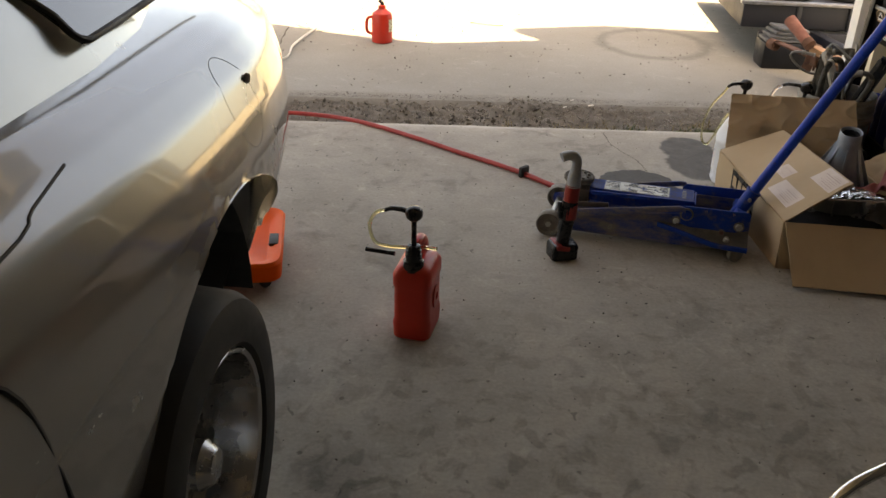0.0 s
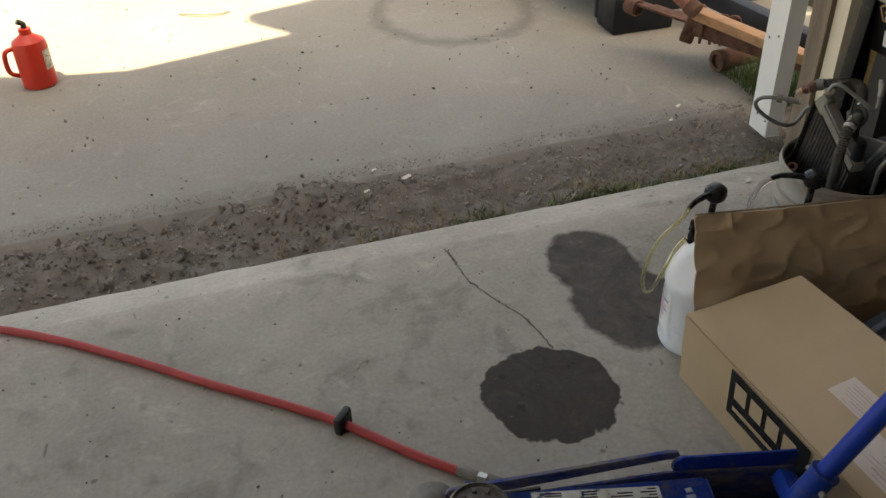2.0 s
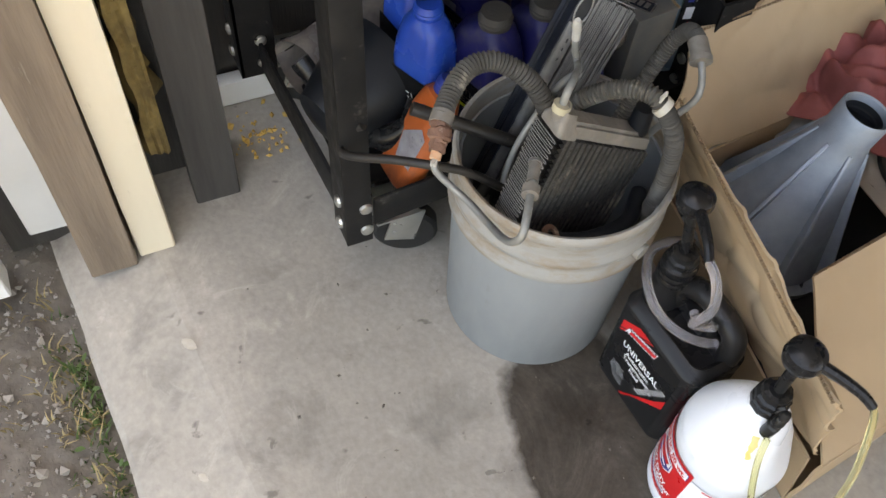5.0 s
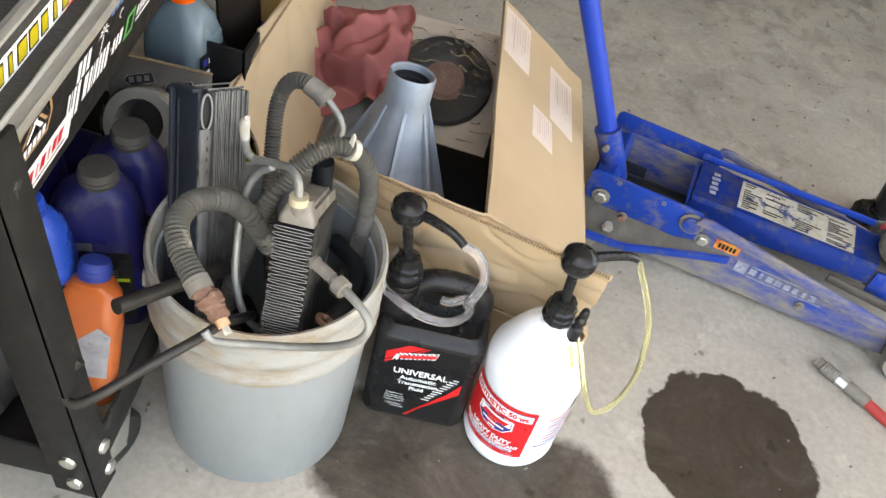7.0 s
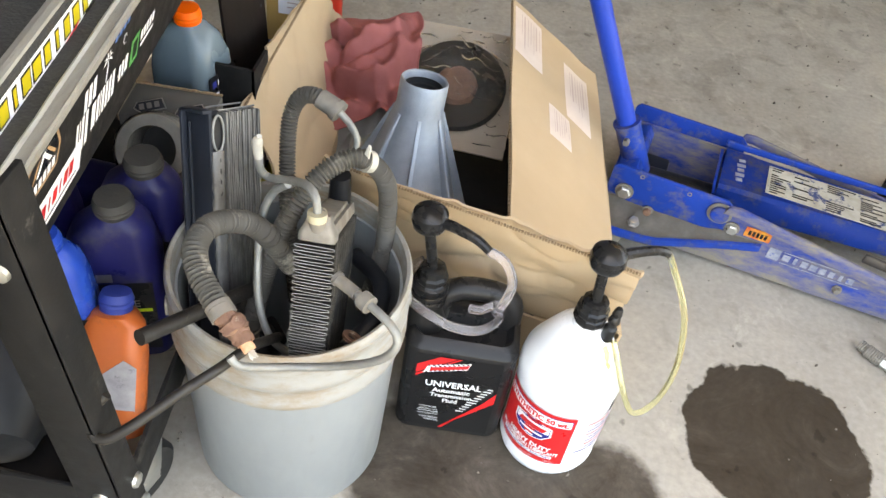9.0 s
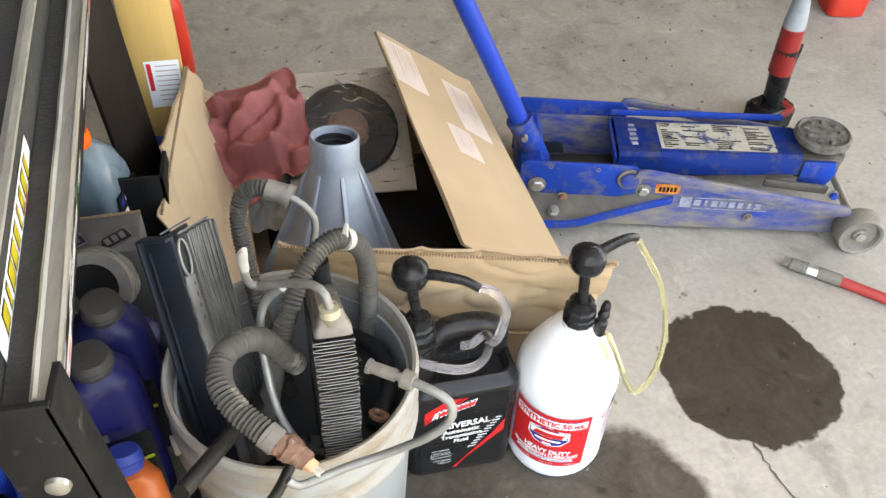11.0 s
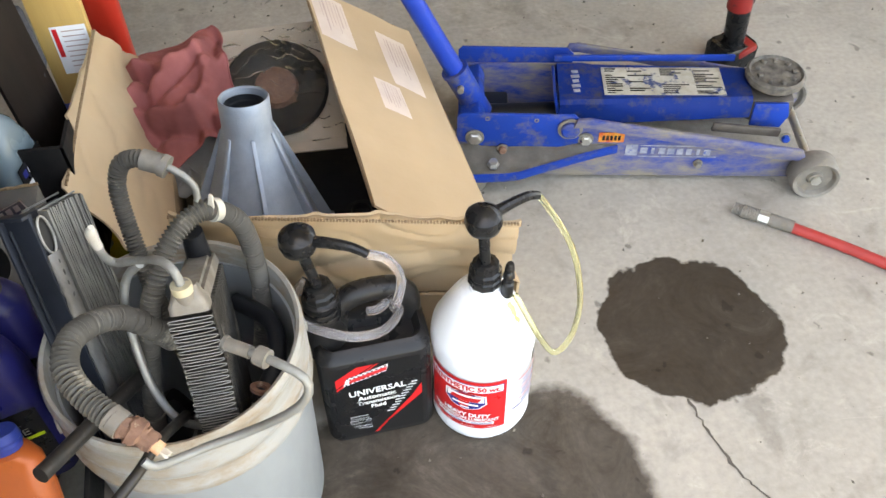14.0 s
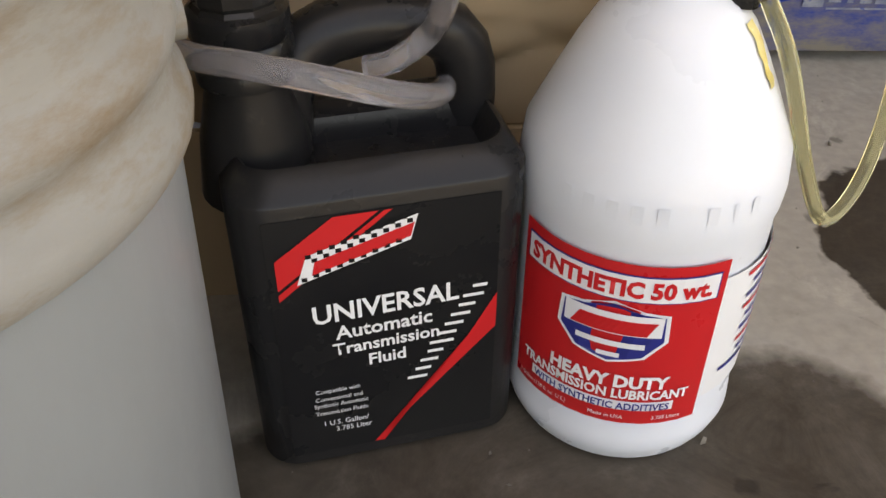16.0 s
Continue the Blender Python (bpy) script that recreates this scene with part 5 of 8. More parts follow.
def front(bm, x, z, material, lift=0.0006, name="print", rz=0.0):
    part(name, moved(bm, Matrix.Translation((x, -HD - 0.0008 - lift, 0.0995 + 1.2 * (z - 0.088))) @ Matrix.Diagonal((1, 1, 1.2, 1)) @ pose(0, 0, 0, 90, 0, 0) @ pose(0, 0, 0, 0, 0, rz)), material, lab, smooth=False)


front(flat([(-0.057, 0.036), (-0.003, 0.071), (-0.026, 0.071), (-0.057, 0.052)]), 0.004, 0.088, M_LABELRED)
front(flat([(-0.057, 0.030), (-0.057, 0.034), (0.0, 0.071), (0.004, 0.071)]), 0.004, 0.088, M_LABELRED)
front(flat([(-0.012, -0.071), (0.061, -0.005), (0.061, 0.016), (0.045, -0.008), (0.0, -0.060), (-0.006, -0.071)]), 0.004, 0.088, M_LABELRED)
front(flat([(-0.036, -0.009), (0.024, 0.007), (0.028, 0.020), (-0.030, 0.006)]), -0.007, 0.135, M_LABELWHITE, 0.0008)
front(flat([(-0.028, -0.004), (0.024, 0.0095), (0.026, 0.0165), (-0.026, 0.003)]), -0.007, 0.1345, M_LABELRED, 0.0011)
for i in range(9):
    for j in range(2):
        front(rect(0.003, 0.0022), -0.039 + 0.0062 * i + 0.003 * j, 0.1265 + 0.0017 * i + (0.0 if j else 0.0022), M_LABELBLACK, 0.0011)
        front(rect(0.003, 0.0022), -0.036 + 0.0062 * i + 0.003 * j, 0.1385 + 0.0017 * i + (0.0 if j else 0.0022), M_LABELBLACK, 0.0011)
front(text_bm("UNIVERSAL", 0.0105, 0.080, bold=0.02), 0.003, 0.108, M_LABELWHITE, name="lettering", rz=1.5)
front(text_bm("Automatic", 0.0078, 0.054, bold=0.02), 0.001, 0.0955, M_LABELWHITE, name="lettering", rz=1.5)
front(text_bm("Transmission", 0.0070, 0.060, bold=0.02), 0.002, 0.0855, M_LABELWHITE, name="lettering", rz=1.5)
front(text_bm("Fluid", 0.0070, 0.021, bold=0.02), 0.002, 0.0755, M_LABELWHITE, name="lettering", rz=1.5)
for i, s in enumerate(("Compatible with", "Conventional and", "Synthetic Automatic", "Transmission Fluids")):
    front(text_bm(s, 0.0027), -0.032 + 0.0003 * len(s), 0.0585 - 0.0048 * i, M_LABELWHITE, name="lettering")
front(text_bm("1 U.S. Gallon/", 0.0034), -0.024, 0.0365, M_LABELWHITE, name="lettering")
front(text_bm("3.785 Liter", 0.0034), -0.020, 0.0315, M_LABELWHITE, name="lettering")
for i in range(11):
    front(rect(0.008 + 0.006 * rng.random(), 0.0018), 0.055 - 0.0036 * i, 0.110 - 0.0052 * i, M_LABELWHITE)

# ---- cardboard box ----
A, B, C, D = Vector((1.131, 2.229, 0.166)), Vector((1.318, 2.247, 0.300)), Vector((1.243, 2.800, 0.276)), Vector((1.046, 2.872, 0.160))
F0, F1 = Vector((1.135, 2.228, 0.0)), Vector((1.046, 2.857, 0.0))
E0, E1 = Vector((1.61, 2.25, 0.0)), Vector((1.535, 2.82, 0.0))
carton = thing("cardboard_box", "open brown cardboard box full of parts, one long flap folded over", "box")


def panel(name, a, b, c, d, nu=14, nv=10, wave=0.004, seed=0, label="", bow=0.0, crease=0.0):
    f = bilinear(a, b, c, d)
    n = (Vector(b) - Vector(a)).cross(Vector(d) - Vector(a)).normalized()
    bm = sheet(lambda u, v: f(u, v) + n * (wave * noise.noise((u * 3 + seed, v * 3, seed)) + bow * math.sin(u * math.pi) * v + crease * (1 - abs(noise.noise((u * 2.6 + v * 1.3 + seed * 5, v * 2.2 - u, seed)))) ** 6 + 0.5 * crease * (1 - abs(noise.noise((u * 5 - v * 2 + seed, v * 4 + u * 2, seed + 3)))) ** 8), nu, nv, 0.004)
    return part(name, bm, M_CARD, carton, label)


panel("side_wall", F1, F0, A, D, wave=0.003, seed=1)
flap = panel("long_flap", A, D, C, B, nu=40, nv=24, wave=0.004, seed=2, label="long flap with torn shipping labels")
up = Vector((0, 0, 1))
N0, N1 = F1, E1
panel("end_wall", N0, N1, N1 + up * 0.15 + Vector((0.005, 0.005, 0)), N0 + up * 0.14 + Vector((0.016, 0.014, 0)), 16, 8, wave=0.004, seed=3)
panel("end_flap", N0 + up * 0.14 + Vector((0.016, 0.014, 0)), N1 + up * 0.15 + Vector((0.005, 0.005, 0)), (1.50, 2.880, 0.379), (1.066, 2.944, 0.362), 90, 44, wave=0.008, seed=4, bow=0.0, crease=0.010)
panel("side_wall", E0, E1, E1 + up * 0.15, E0 + up * 0.15, seed=5)
panel("side_flap", E0 + up * 0.15, E1 + up * 0.15, (1.668, 2.715, 0.300), (1.632, 2.46, 0.385), 50, 30, wave=0.008, seed=6, bow=0.012, crease=0.006)
panel("end_wall", F0, E0, E0 + up * 0.15, A, seed=7)
panel("end_flap", A + Vector((0, -0.004, 0)), E0 + up * 0.15 + Vector((0, -0.004, 0)), (1.62, 2.06, 0.012), (1.15, 2.085, 0.012), seed=8, wave=0.006, label="flap hanging down to the floor")
panel("bottom", F0 + up * 0.005, E0 + up * 0.005, E1 + up * 0.005, F1 + up * 0.005, wave=0.0)
fl = bilinear(A, D, C, B)
fn0 = (D - A).cross(B - A).normalized()
fn_ = fn0.copy()
if fn_.z < 0:
    fn_ = -fn_


def on_flap(u0, u1, v0, v1, material, name, lift=0.0046, parent=None):
    bm = sheet(lambda u, v: fl(u0 + (u1 - u0) * u, v0 + (v1 - v0) * v) + fn_ * lift + fn0 * (0.004 * noise.noise(((u0 + (u1 - u0) * u) * 3 + 2, (v0 + (v1 - v0) * v) * 3, 2))), 10, 8)
    return part(name, bm, material, parent or flap)


for u0, u1, v0, v1 in ((0.03, 0.27, 0.68, 0.98), (0.10, 0.36, 0.14, 0.42), (0.38, 0.52, 0.40, 0.62)):
    lb = on_flap(u0, u1, v0, v1, M_PAPER, "shipping_label")
    for k in range(7):
        s = (k + 0.8) / 9
        on_flap(u0 + 0.1 * (u1 - u0), u0 + (u1 - u0) * (0.5 + 0.35 * rng.random()), v0 + (v1 - v0) * s, v0 + (v1 - v0) * (s + (0.05 if k % 4 == 1 else 0.022)), M_INK, "print_line", 0.0054)
# printed panel on the side wall
sw = bilinear(F1, F0, A, D)
swn = (F0 - F1).cross(D - F1).normalized()
if swn.x > 0:
    swn = -swn


def on_side(u0, u1, v0, v1, material, lift):
    bm = sheet(lambda u, v: sw(u0 + (u1 - u0) * u, v0 + (v1 - v0) * v) + swn * lift, 4, 3)
    part("print", bm, material, carton, smooth=False)


on_side(0.26, 0.62, 0.30, 0.96, M_LABELBLACK, 0.006)
for k in range(4):
    on_side(0.29 + 0.075 * k, 0.345 + 0.075 * k, 0.60, 0.85, M_CARD, 0.008)
on_side(0.29, 0.58, 0.42, 0.48, M_CARD, 0.008)
# corrugated edges
for p, q in (((1.50, 2.880, 0.380), (1.066, 2.944, 0.363)), (B, C), (A, B), ((1.668, 2.715, 0.301), (1.632, 2.46, 0.386))):
    p, q = Vector(p), Vector(q)
    bm = bmesh.new()
    k = int((q - p).length / 0.004)
    d = (q - p).normalized()
    for i in range(k):
        c = p + d * (0.004 * i + 0.002)
        rod(bm, c - d * 0.0013, c + d * 0.0013 + Vector((0, 0, 0.0008 * (i % 2))), 0.0024, 5)
    part("torn_edge", bm, M_CARDEDGE, carton, "raw corrugated edge")

# things in the box: cast tail housing, bag of parts, rag
tail = thing("tailshaft_housing", "cast aluminium tapered gearbox tail housing with ribs, standing in the box", "housing", pose(1.425, 2.674, 0.067, 9, -8, 30))
RT = 0.037
bm = lathe([(0.112, 0.0), (0.114, 0.006), (0.104, 0.035), (0.084, 0.095), (0.060, 0.165), (0.043, 0.225), (RT + 0.001, 0.243), (RT + 0.001, 0.285), (RT - 0.001, 0.288), (RT - 0.004, 0.286), (RT - 0.0055, 0.278), (RT - 0.007, 0.24), (0.045, 0.17), (0.09, 0.02), (0.10, 0.0), (0.112, 0.0)], 48)
part("cone", bm, M_ALU, tail)
# added dark disc that puts the shade inside the bore into colour
part("bushing", lathe([(0, 0.262), (RT - 0.0125, 0.262), (RT - 0.0115, 0.268), (RT - 0.0092, 0.270), (RT - 0.0078, 0.2775), (RT - 0.0070, 0.2775), (RT - 0.0076, 0.255), (0, 0.255)], 32), M_DARKPL, tail, "dark disc set in the bore for its shaded inside")
for k in range(7):
    a = radians(20 + 51 * k)
    c, s = math.cos(a), math.sin(a)
    m = Matrix(((c, 0, -s, 0.003 * s), (s, 0, c, -0.003 * c), (0, 1, 0, 0), (0, 0, 0, 1)))
    part("rib", plate([(0.095, 0.0), (0.135, 0.0), (0.128, 0.03), (0.042, 0.235), (0.034, 0.235)], 0.006, m, bevel=0.001), M_ALU, tail)
for k in range(5):
    a = radians(46 + 72 * k)
    m = pose(0.132 * math.cos(a), 0.132 * math.sin(a), 0)
    part("bolt_ear", lathe([(0.007, 0), (0.017, 0), (0.018, 0.004), (0.018, 0.014), (0.007, 0.015), (0.007, 0)], 16, m=m), M_ALU, tail)
part("flange", lathe([(0.09, 0), (0.130, 0.0), (0.130, 0.011), (0.10, 0.012), (0.09, 0)], 40), M_ALU, tail)

gear = thing("transmission_pan", "black oily transmission part under the housing in the box", "car part", pose(1.355, 2.56, 0.011, 0, 0, 5))
part("body", loft([(0, 0.17, 0.23, 0.03, 0, 0), (0.04, 0.18, 0.24, 0.03, 0, 0), (0.046, 0.18, 0.24, 0.03, 0, 0)]), M_DARKPL, gear)
part("boss", lathe([(0, 0.04), (0.03, 0.04), (0.028, 0.07), (0.018, 0.072), (0.018, 0.06), (0, 0.06)], 24, m=pose(-0.09, 0.06, 0)), M_DARKPL, gear)
part("boss", lathe([(0, 0.04), (0.02, 0.04), (0.02, 0.062), (0, 0.064)], 20, m=pose(-0.02, 0.12, 0)), M_DARKPL, gear)

bag = thing("parts_bag", "clear plastic bag with a card and a round clutch part inside", "bag", pose(1.383, 2.395, 0.186, -21, 0, 3) @ Matrix.Diagonal((0.88, 0.95, 1, 1)))
part("card", plate([(-0.13, -0.14), (0.12, -0.14), (0.13, 0.13), (-0.12, 0.14)], 0.004), mat("grey card backing", (0.40, 0.33, 0.26), (0.34, 0.28, 0.22), rough=0.5, scale=8, bump=0.05), bag)
part("disc", lathe([(0.045, 0.006), (0.098, 0.006), (0.104, 0.012), (0.098, 0.018), (0.06, 0.016), (0.045, 0.010), (0.045, 0.006)], 48), mat("black friction plate", (0.010, 0.010, 0.010), (0.026, 0.024, 0.022), rough=0.3, scale=12, bump=0.4, bscale=40), bag, "black round disc seen through the plastic")
part("hub", lathe([(0, 0.006), (0.046, 0.006), (0.04, 0.02), (0.02, 0.026), (0, 0.024)], 24), M_RUST, bag)
bm = sheet(lambda u, v: Vector((-0.125 + 0.25 * u, -0.125 + 0.25 * v, 0.008 + 0.022 * max(0, 1 - ((u - 0.5) ** 2 + (v - 0.5) ** 2) * 5) + 0.006 * noise.noise((u * 8, v * 8, 2)) + 0.009 * (1 - abs(noise.noise((u * 7 + v * 3, v * 9, 4)))) ** 4)), 60, 60)
film = mat("clear poly film", (0.97, 0.97, 0.96), (0.93, 0.93, 0.92), rough=0.04, scale=9, bump=0.25, bscale=45, trans=0.985, ior=1.10, rvar=0.03)
part("film", bm, film, bag, "crinkled clear film").visible_shadow = False


RAG_FOLDS = ((-0.55, 0.25, 35, 0.75, 0.13, 0.030), (0.10, 0.45, -20, 0.80, 0.12, 0.034), (0.45, -0.05, 70, 0.65, 0.12, 0.030), (-0.15, -0.25, 10, 0.70, 0.11, 0.026), (0.30, -0.55, -35, 0.55, 0.12, 0.028), (-0.65, -0.40, 80, 0.50, 0.12, 0.022), (0.70, 0.60, 20, 0.45, 0.10, 0.020), (-0.20, 0.80, 60, 0.40, 0.10, 0.020))


def rag_surface(u, v):
    """A bunched cloth: a soft heap with a few long rolled folds across it."""
    a, b = u * 2 - 1, v * 2 - 1
    wa = a + 0.22 * noise.noise((a * 1.1, b * 1.1, 11.0))
    wb = b + 0.22 * noise.noise((a * 1.1, b * 1.1, 17.0))
    z = 0.060 * (1 - min(1.0, (a * a + b * b) * 0.72) ** 0.8) + 0.022 * noise.noise((a * 1.3, b * 1.3, 1))
    pull = 0.0
    for fx, fy, ang, ln, wd, ht in RAG_FOLDS:
        c, s = math.cos(radians(ang)), math.sin(radians(ang))
        p, q = (wa - fx) * c + (wb - fy) * s, (wb - fy) * c - (wa - fx) * s
        q += 0.10 * math.sin(p * 3 + ang)
        along = math.exp(-(p / ln) ** 2)
        z += ht * along * (math.exp(-(q / wd) ** 2) - 0.55 * math.exp(-((q - 1.7 * wd) / (0.6 * wd)) ** 2))
        pull += 0.05 * along * math.exp(-((q - 1.5 * wd) / wd) ** 2)
    z += 0.0025 * noise.noise((wa * 9, wb * 9, 5))
    k = 1 - pull
    return Vector((0.114 * wa * k * (1 + 0.22 * noise.noise((b * 1.7, 3, 1))), 0.114 * wb * k * (1 + 0.25 * noise.noise((a * 1.7, 8, 1))), z - 0.045))


rag = thing("shop_rag", "crumpled maroon shop rag lying on the box contents", "rag", pose(1.562, 2.432, 0.238, -14, 12, 20))
part("cloth", sheet(rag_surface, 130, 130), M_RAG, rag)
rim = [rag_surface(i / 40, 0) for i in range(40)] + [rag_surface(1, i / 40) for i in range(40)] + [rag_surface(1 - i / 40, 1) for i in range(40)] + [rag_surface(0, 1 - i / 40) for i in range(41)]
part("hem", tube(rim, 0.0018, 6, smooth=False, closed=False), M_RAG, rag, "stitched hem of the rag")
single("grey_rag", sheet(lambda u, v: rag_surface(u, v) * 0.75, 50, 50), mat("dirty grey rag", (0.3, 0.28, 0.26), (0.2, 0.19, 0.175), rough=0.95, scale=14, bump=0.5, bscale=500), "dirty grey rag under the maroon one", "rag", pose(1.56, 2.46, 0.14, 0, 0, 70))

# ---- floor jack ----
JACK = pose(0.992, 2.392, 0, 0, 0, 170.2)
jack = thing("floor_jack", "dusty blue steel trolley jack with worn labels, on the concrete", "floor jack", JACK)
M_GREASE = mat("greasy cast iron", (0.085, 0.070, 0.058), (0.045, 0.038, 0.034), rough=0.6, scale=25, bump=0.3, dirt=(0.01, 0.03, 0.16), dirt_amt=0.22, dscale=24)


def bolt_head(x, y, z, r, side, material, parent=None, sides=6):
    """A hexagon head with a washer on a side plate."""
    m = pose(x, y, z, -90 * side, 0, 0)
    b = part("bolt", lathe([(0, 0), (r, 0), (r, 0.006), (r * 0.8, 0.008), (0, 0.008)], sides, m=m), material, parent or jack, smooth=False)
    part("washer", lathe([(r * 0.7, -0.002), (r * 1.35, -0.002), (r * 1.35, 0.0006), (r * 0.7, 0.0006), (r * 0.7, -0.002)], 20, m=m), M_DUSTSTEEL, b)


for s in (-1, 1):
    y = s * 0.094
    # chassis side, its foot turned inwards
    m = pose(0, y + 0.0025, 0, 90, 0, 0)
    part("side_plate", plate([(-0.068, 0.040), (0.02, 0.022), (0.10, 0.014), (0.56, 0.014), (0.598, 0.026), (0.606, 0.045), (0.60, 0.066), (0.28, 0.112), (0.17, 0.128), (-0.06, 0.128), (-0.068, 0.12)], 0.005, m, bevel=0.001), M_BLUEDUST, jack, "side plate with blue paint worn to grey")
    part("foot_flange", boxes(((0.50, 0.022, 0.004), (0.32, y - s * 0.011, 0.016), (0, 0, 0), 0.001)), M_DUSTSTEEL, jack)
    # doubler plate that carries the handle yoke
    m = pose(0, y + 0.0025 + s * 0.005, 0, 90, 0, 0)
    part("upper_plate", plate([(-0.066, 0.100), (-0.02, 0.088), (0.11, 0.084), (0.152, 0.096), (0.156, 0.146), (0.142, 0.160), (-0.058, 0.163), (-0.066, 0.155)], 0.005, m, bevel=0.0012), M_BLUE, jack, "blue doubler plate round the handle yoke")
    for hx, hz in ((0.075, 0.149), (-0.012, 0.152)):
        part("hole", lathe([(0.0028, 0), (0.0042, 0), (0.0042, 0.0012), (0.0028, 0.0012), (0.0028, 0)], 12, m=pose(hx, y + s * 0.0076, hz, -90 * s, 0, 0)), M_DUSTSTEEL, jack)
    # sloping bracket over the rear caster, with a rolled lip
    ln = [Vector((0.225, s * 0.098, 0.086)), Vector((0.165, s * 0.112, 0.078)), Vector((0.075, s * 0.136, 0.064)), Vector((0.03, s * 0.146, 0.058)), Vector((-0.068, s * 0.150, 0.056))]
    bm = bmesh.new()
    outer = [bm.verts.new(p) for p in ln]
    inner = [bm.verts.new((p.x, s * 0.097, 0.092 - 0.05 * max(0, 0.10 - p.x) * 0.4)) for p in ln]
    for a in range(len(ln) - 1):
        bm.faces.new((outer[a], outer[a + 1], inner[a + 1], inner[a]))
    bmesh.ops.solidify(bm, geom=bm.faces[:], thickness=0.004)
    brk = part("caster_bracket", bm, M_DUSTSTEEL, jack, "sloping dusty bracket over the caster", smooth=False)
    bm = bmesh.new()
    g = []
    for p in smooth_path(ln, 0.012):
        g.append([bm.verts.new(p + Vector((0, s * a, b))) for a, b in ((0.0, 0.005), (0.006, 0.003), (0.007, -0.004), (0.004, -0.012), (0.001, -0.012), (0.002, -0.003))])
    for a, b in zip(g, g[1:]):
        for k in range(6):
            bm.faces.new((a[k], a[(k + 1) % 6], b[(k + 1) % 6], b[k]))
    bm.faces.new(g[0]), bm.faces.new(g[-1])
    part("rolled_lip", bm, M_BLUE, brk, "blue rolled lip")
    part("caster_bolt", lathe([(0, -0.003), (0.011, -0.003), (0.011, 0.002), (0.0085, 0.0022), (0.0085, 0.009), (0, 0.010)], 6, m=pose(0.0, s * 0.135, 0.074, -14 * s, 0, 0)), M_ZINC, brk, smooth=False)
    # flat link bar running forward from the pivot
    m = pose(0, y + s * 0.018 + 0.004, 0, 90, 0, 0)
    part("link_arm", plate([(0.138, 0.142), (0.146, 0.160), (0.165, 0.162), (0.555, 0.094), (0.562, 0.080), (0.556, 0.070), (0.50, 0.076), (0.165, 0.146)], 0.008, m, bevel=0.0018), M_BLUEDUST, jack, "flat dusty blue link arm")
    for x, z, r, mm, sd in ((-0.034, 0.112, 0.0125, M_STEEL, 6), (0.135, 0.133, 0.0165, M_BLUE, 20), (0.166, 0.104, 0.0105, M_ZINC, 6), (0.017, 0.086, 0.0075, M_RUST, 8), (0.378, 0.048, 0.0065, M_DUSTSTEEL, 6), (0.520, 0.112, 0.0075, M_BLUE, 6)):
        bolt_head(x, y + s * (0.0125 if x < 0.15 else 0.006), z, r, s, mm, sides=sd)
    wheel = part("front_wheel", lathe([(0, -0.016), (0.013, -0.016), (0.015, -0.010), (0.031, -0.010), (0.035, -0.019), (0.040, -0.021), (0.0435, -0.016), (0.0435, 0.016), (0.040, 0.021), (0.035, 0.019), (0.031, 0.010), (0.015, 0.010), (0.013, 0.016), (0, 0.016)], 36, m=pose(0.585, s * 0.120, 0.0435, 90, 0, 0)), M_DUSTSTEEL, jack, "dirty steel front roller")
    part("hub_nut", lathe([(0, 0), (0.010, 0), (0.010, 0.006), (0, 0.007)], 6, m=pose(0.585, s * 0.135, 0.0435, -90 * s, 0, 0)), M_ZINC, wheel)
    cast = part("rear_caster", lathe([(0, -0.012), (0.02, -0.012), (0.024, -0.009), (0.024, 0.009), (0.02, 0.012), (0, 0.012)], 24, m=pose(-0.035, s * 0.128, 0.024, 90, 0, 25)), M_DUSTSTEEL, jack)
    part("fork", boxes(((0.04, 0.030, 0.005), (-0.03, s * 0.126, 0.052), (0, 0, 0), 0.001)), M_DUSTSTEEL, cast)
part("axle", rod(bmesh.new(), (0.585, -0.11, 0.0435), (0.585, 0.11, 0.0435), 0.008), M_ZINC, jack)
part("rear_plate", boxes(((0.006, 0.185, 0.07), (-0.062, 0, 0.075), (0, 0, 0), 0.001)), M_BLUE, jack)
part("bottom_plate", boxes(((0.22, 0.184, 0.004), (0.05, 0, 0.030))), M_DUSTSTEEL, jack)
part("cylinder", rod(bmesh.new(), (-0.02, 0, 0.070), (0.17, 0, 0.080), 0.026, 20), M_DARKPL, jack)
part("pump_block", boxes(((0.07, 0.09, 0.06), (-0.005, 0.01, 0.062), (0, 0, 0), 0.006)), M_DARKPL, jack)
# lifting arm: a folded channel, open underneath
bm = bmesh.new()
g = []
for t in range(13):
    k = t / 12
    x, hw, zt = 0.112 + 0.352 * k, 0.060 - 0.012 * k, 0.157 + 0.002 * k
    dp = 0.052 - 0.012 * k
    g.append([bm.verts.new((x + 0.006 * (t == 0), yy, zz)) for yy, zz in ((-hw - 0.004, zt - dp), (-hw, zt - 0.007), (-hw + 0.006, zt), (hw - 0.006, zt), (hw, zt - 0.007), (hw + 0.004, zt - dp))])
for a, b in zip(g, g[1:]):
    for k in range(5):
        bm.faces.new((a[k], a[k + 1], b[k + 1], b[k]))
bmesh.ops.solidify(bm, geom=bm.faces[:], thickness=0.005)
arm = part("lift_arm", bm, M_BLUE, jack, "tapered blue lifting arm")
part("arm_end", boxes(((0.006, 0.112, 0.045), (0.116, 0, 0.130), (0, -12, 0), 0.002)), M_BLUE, arm)
part("far_lip", boxes(((0.34, 0.005, 0.013), (0.285, 0.072, 0.158), (0, 0.5, 1.5), 0.001)), M_BLUE, arm, "turned-up lip of the arm")
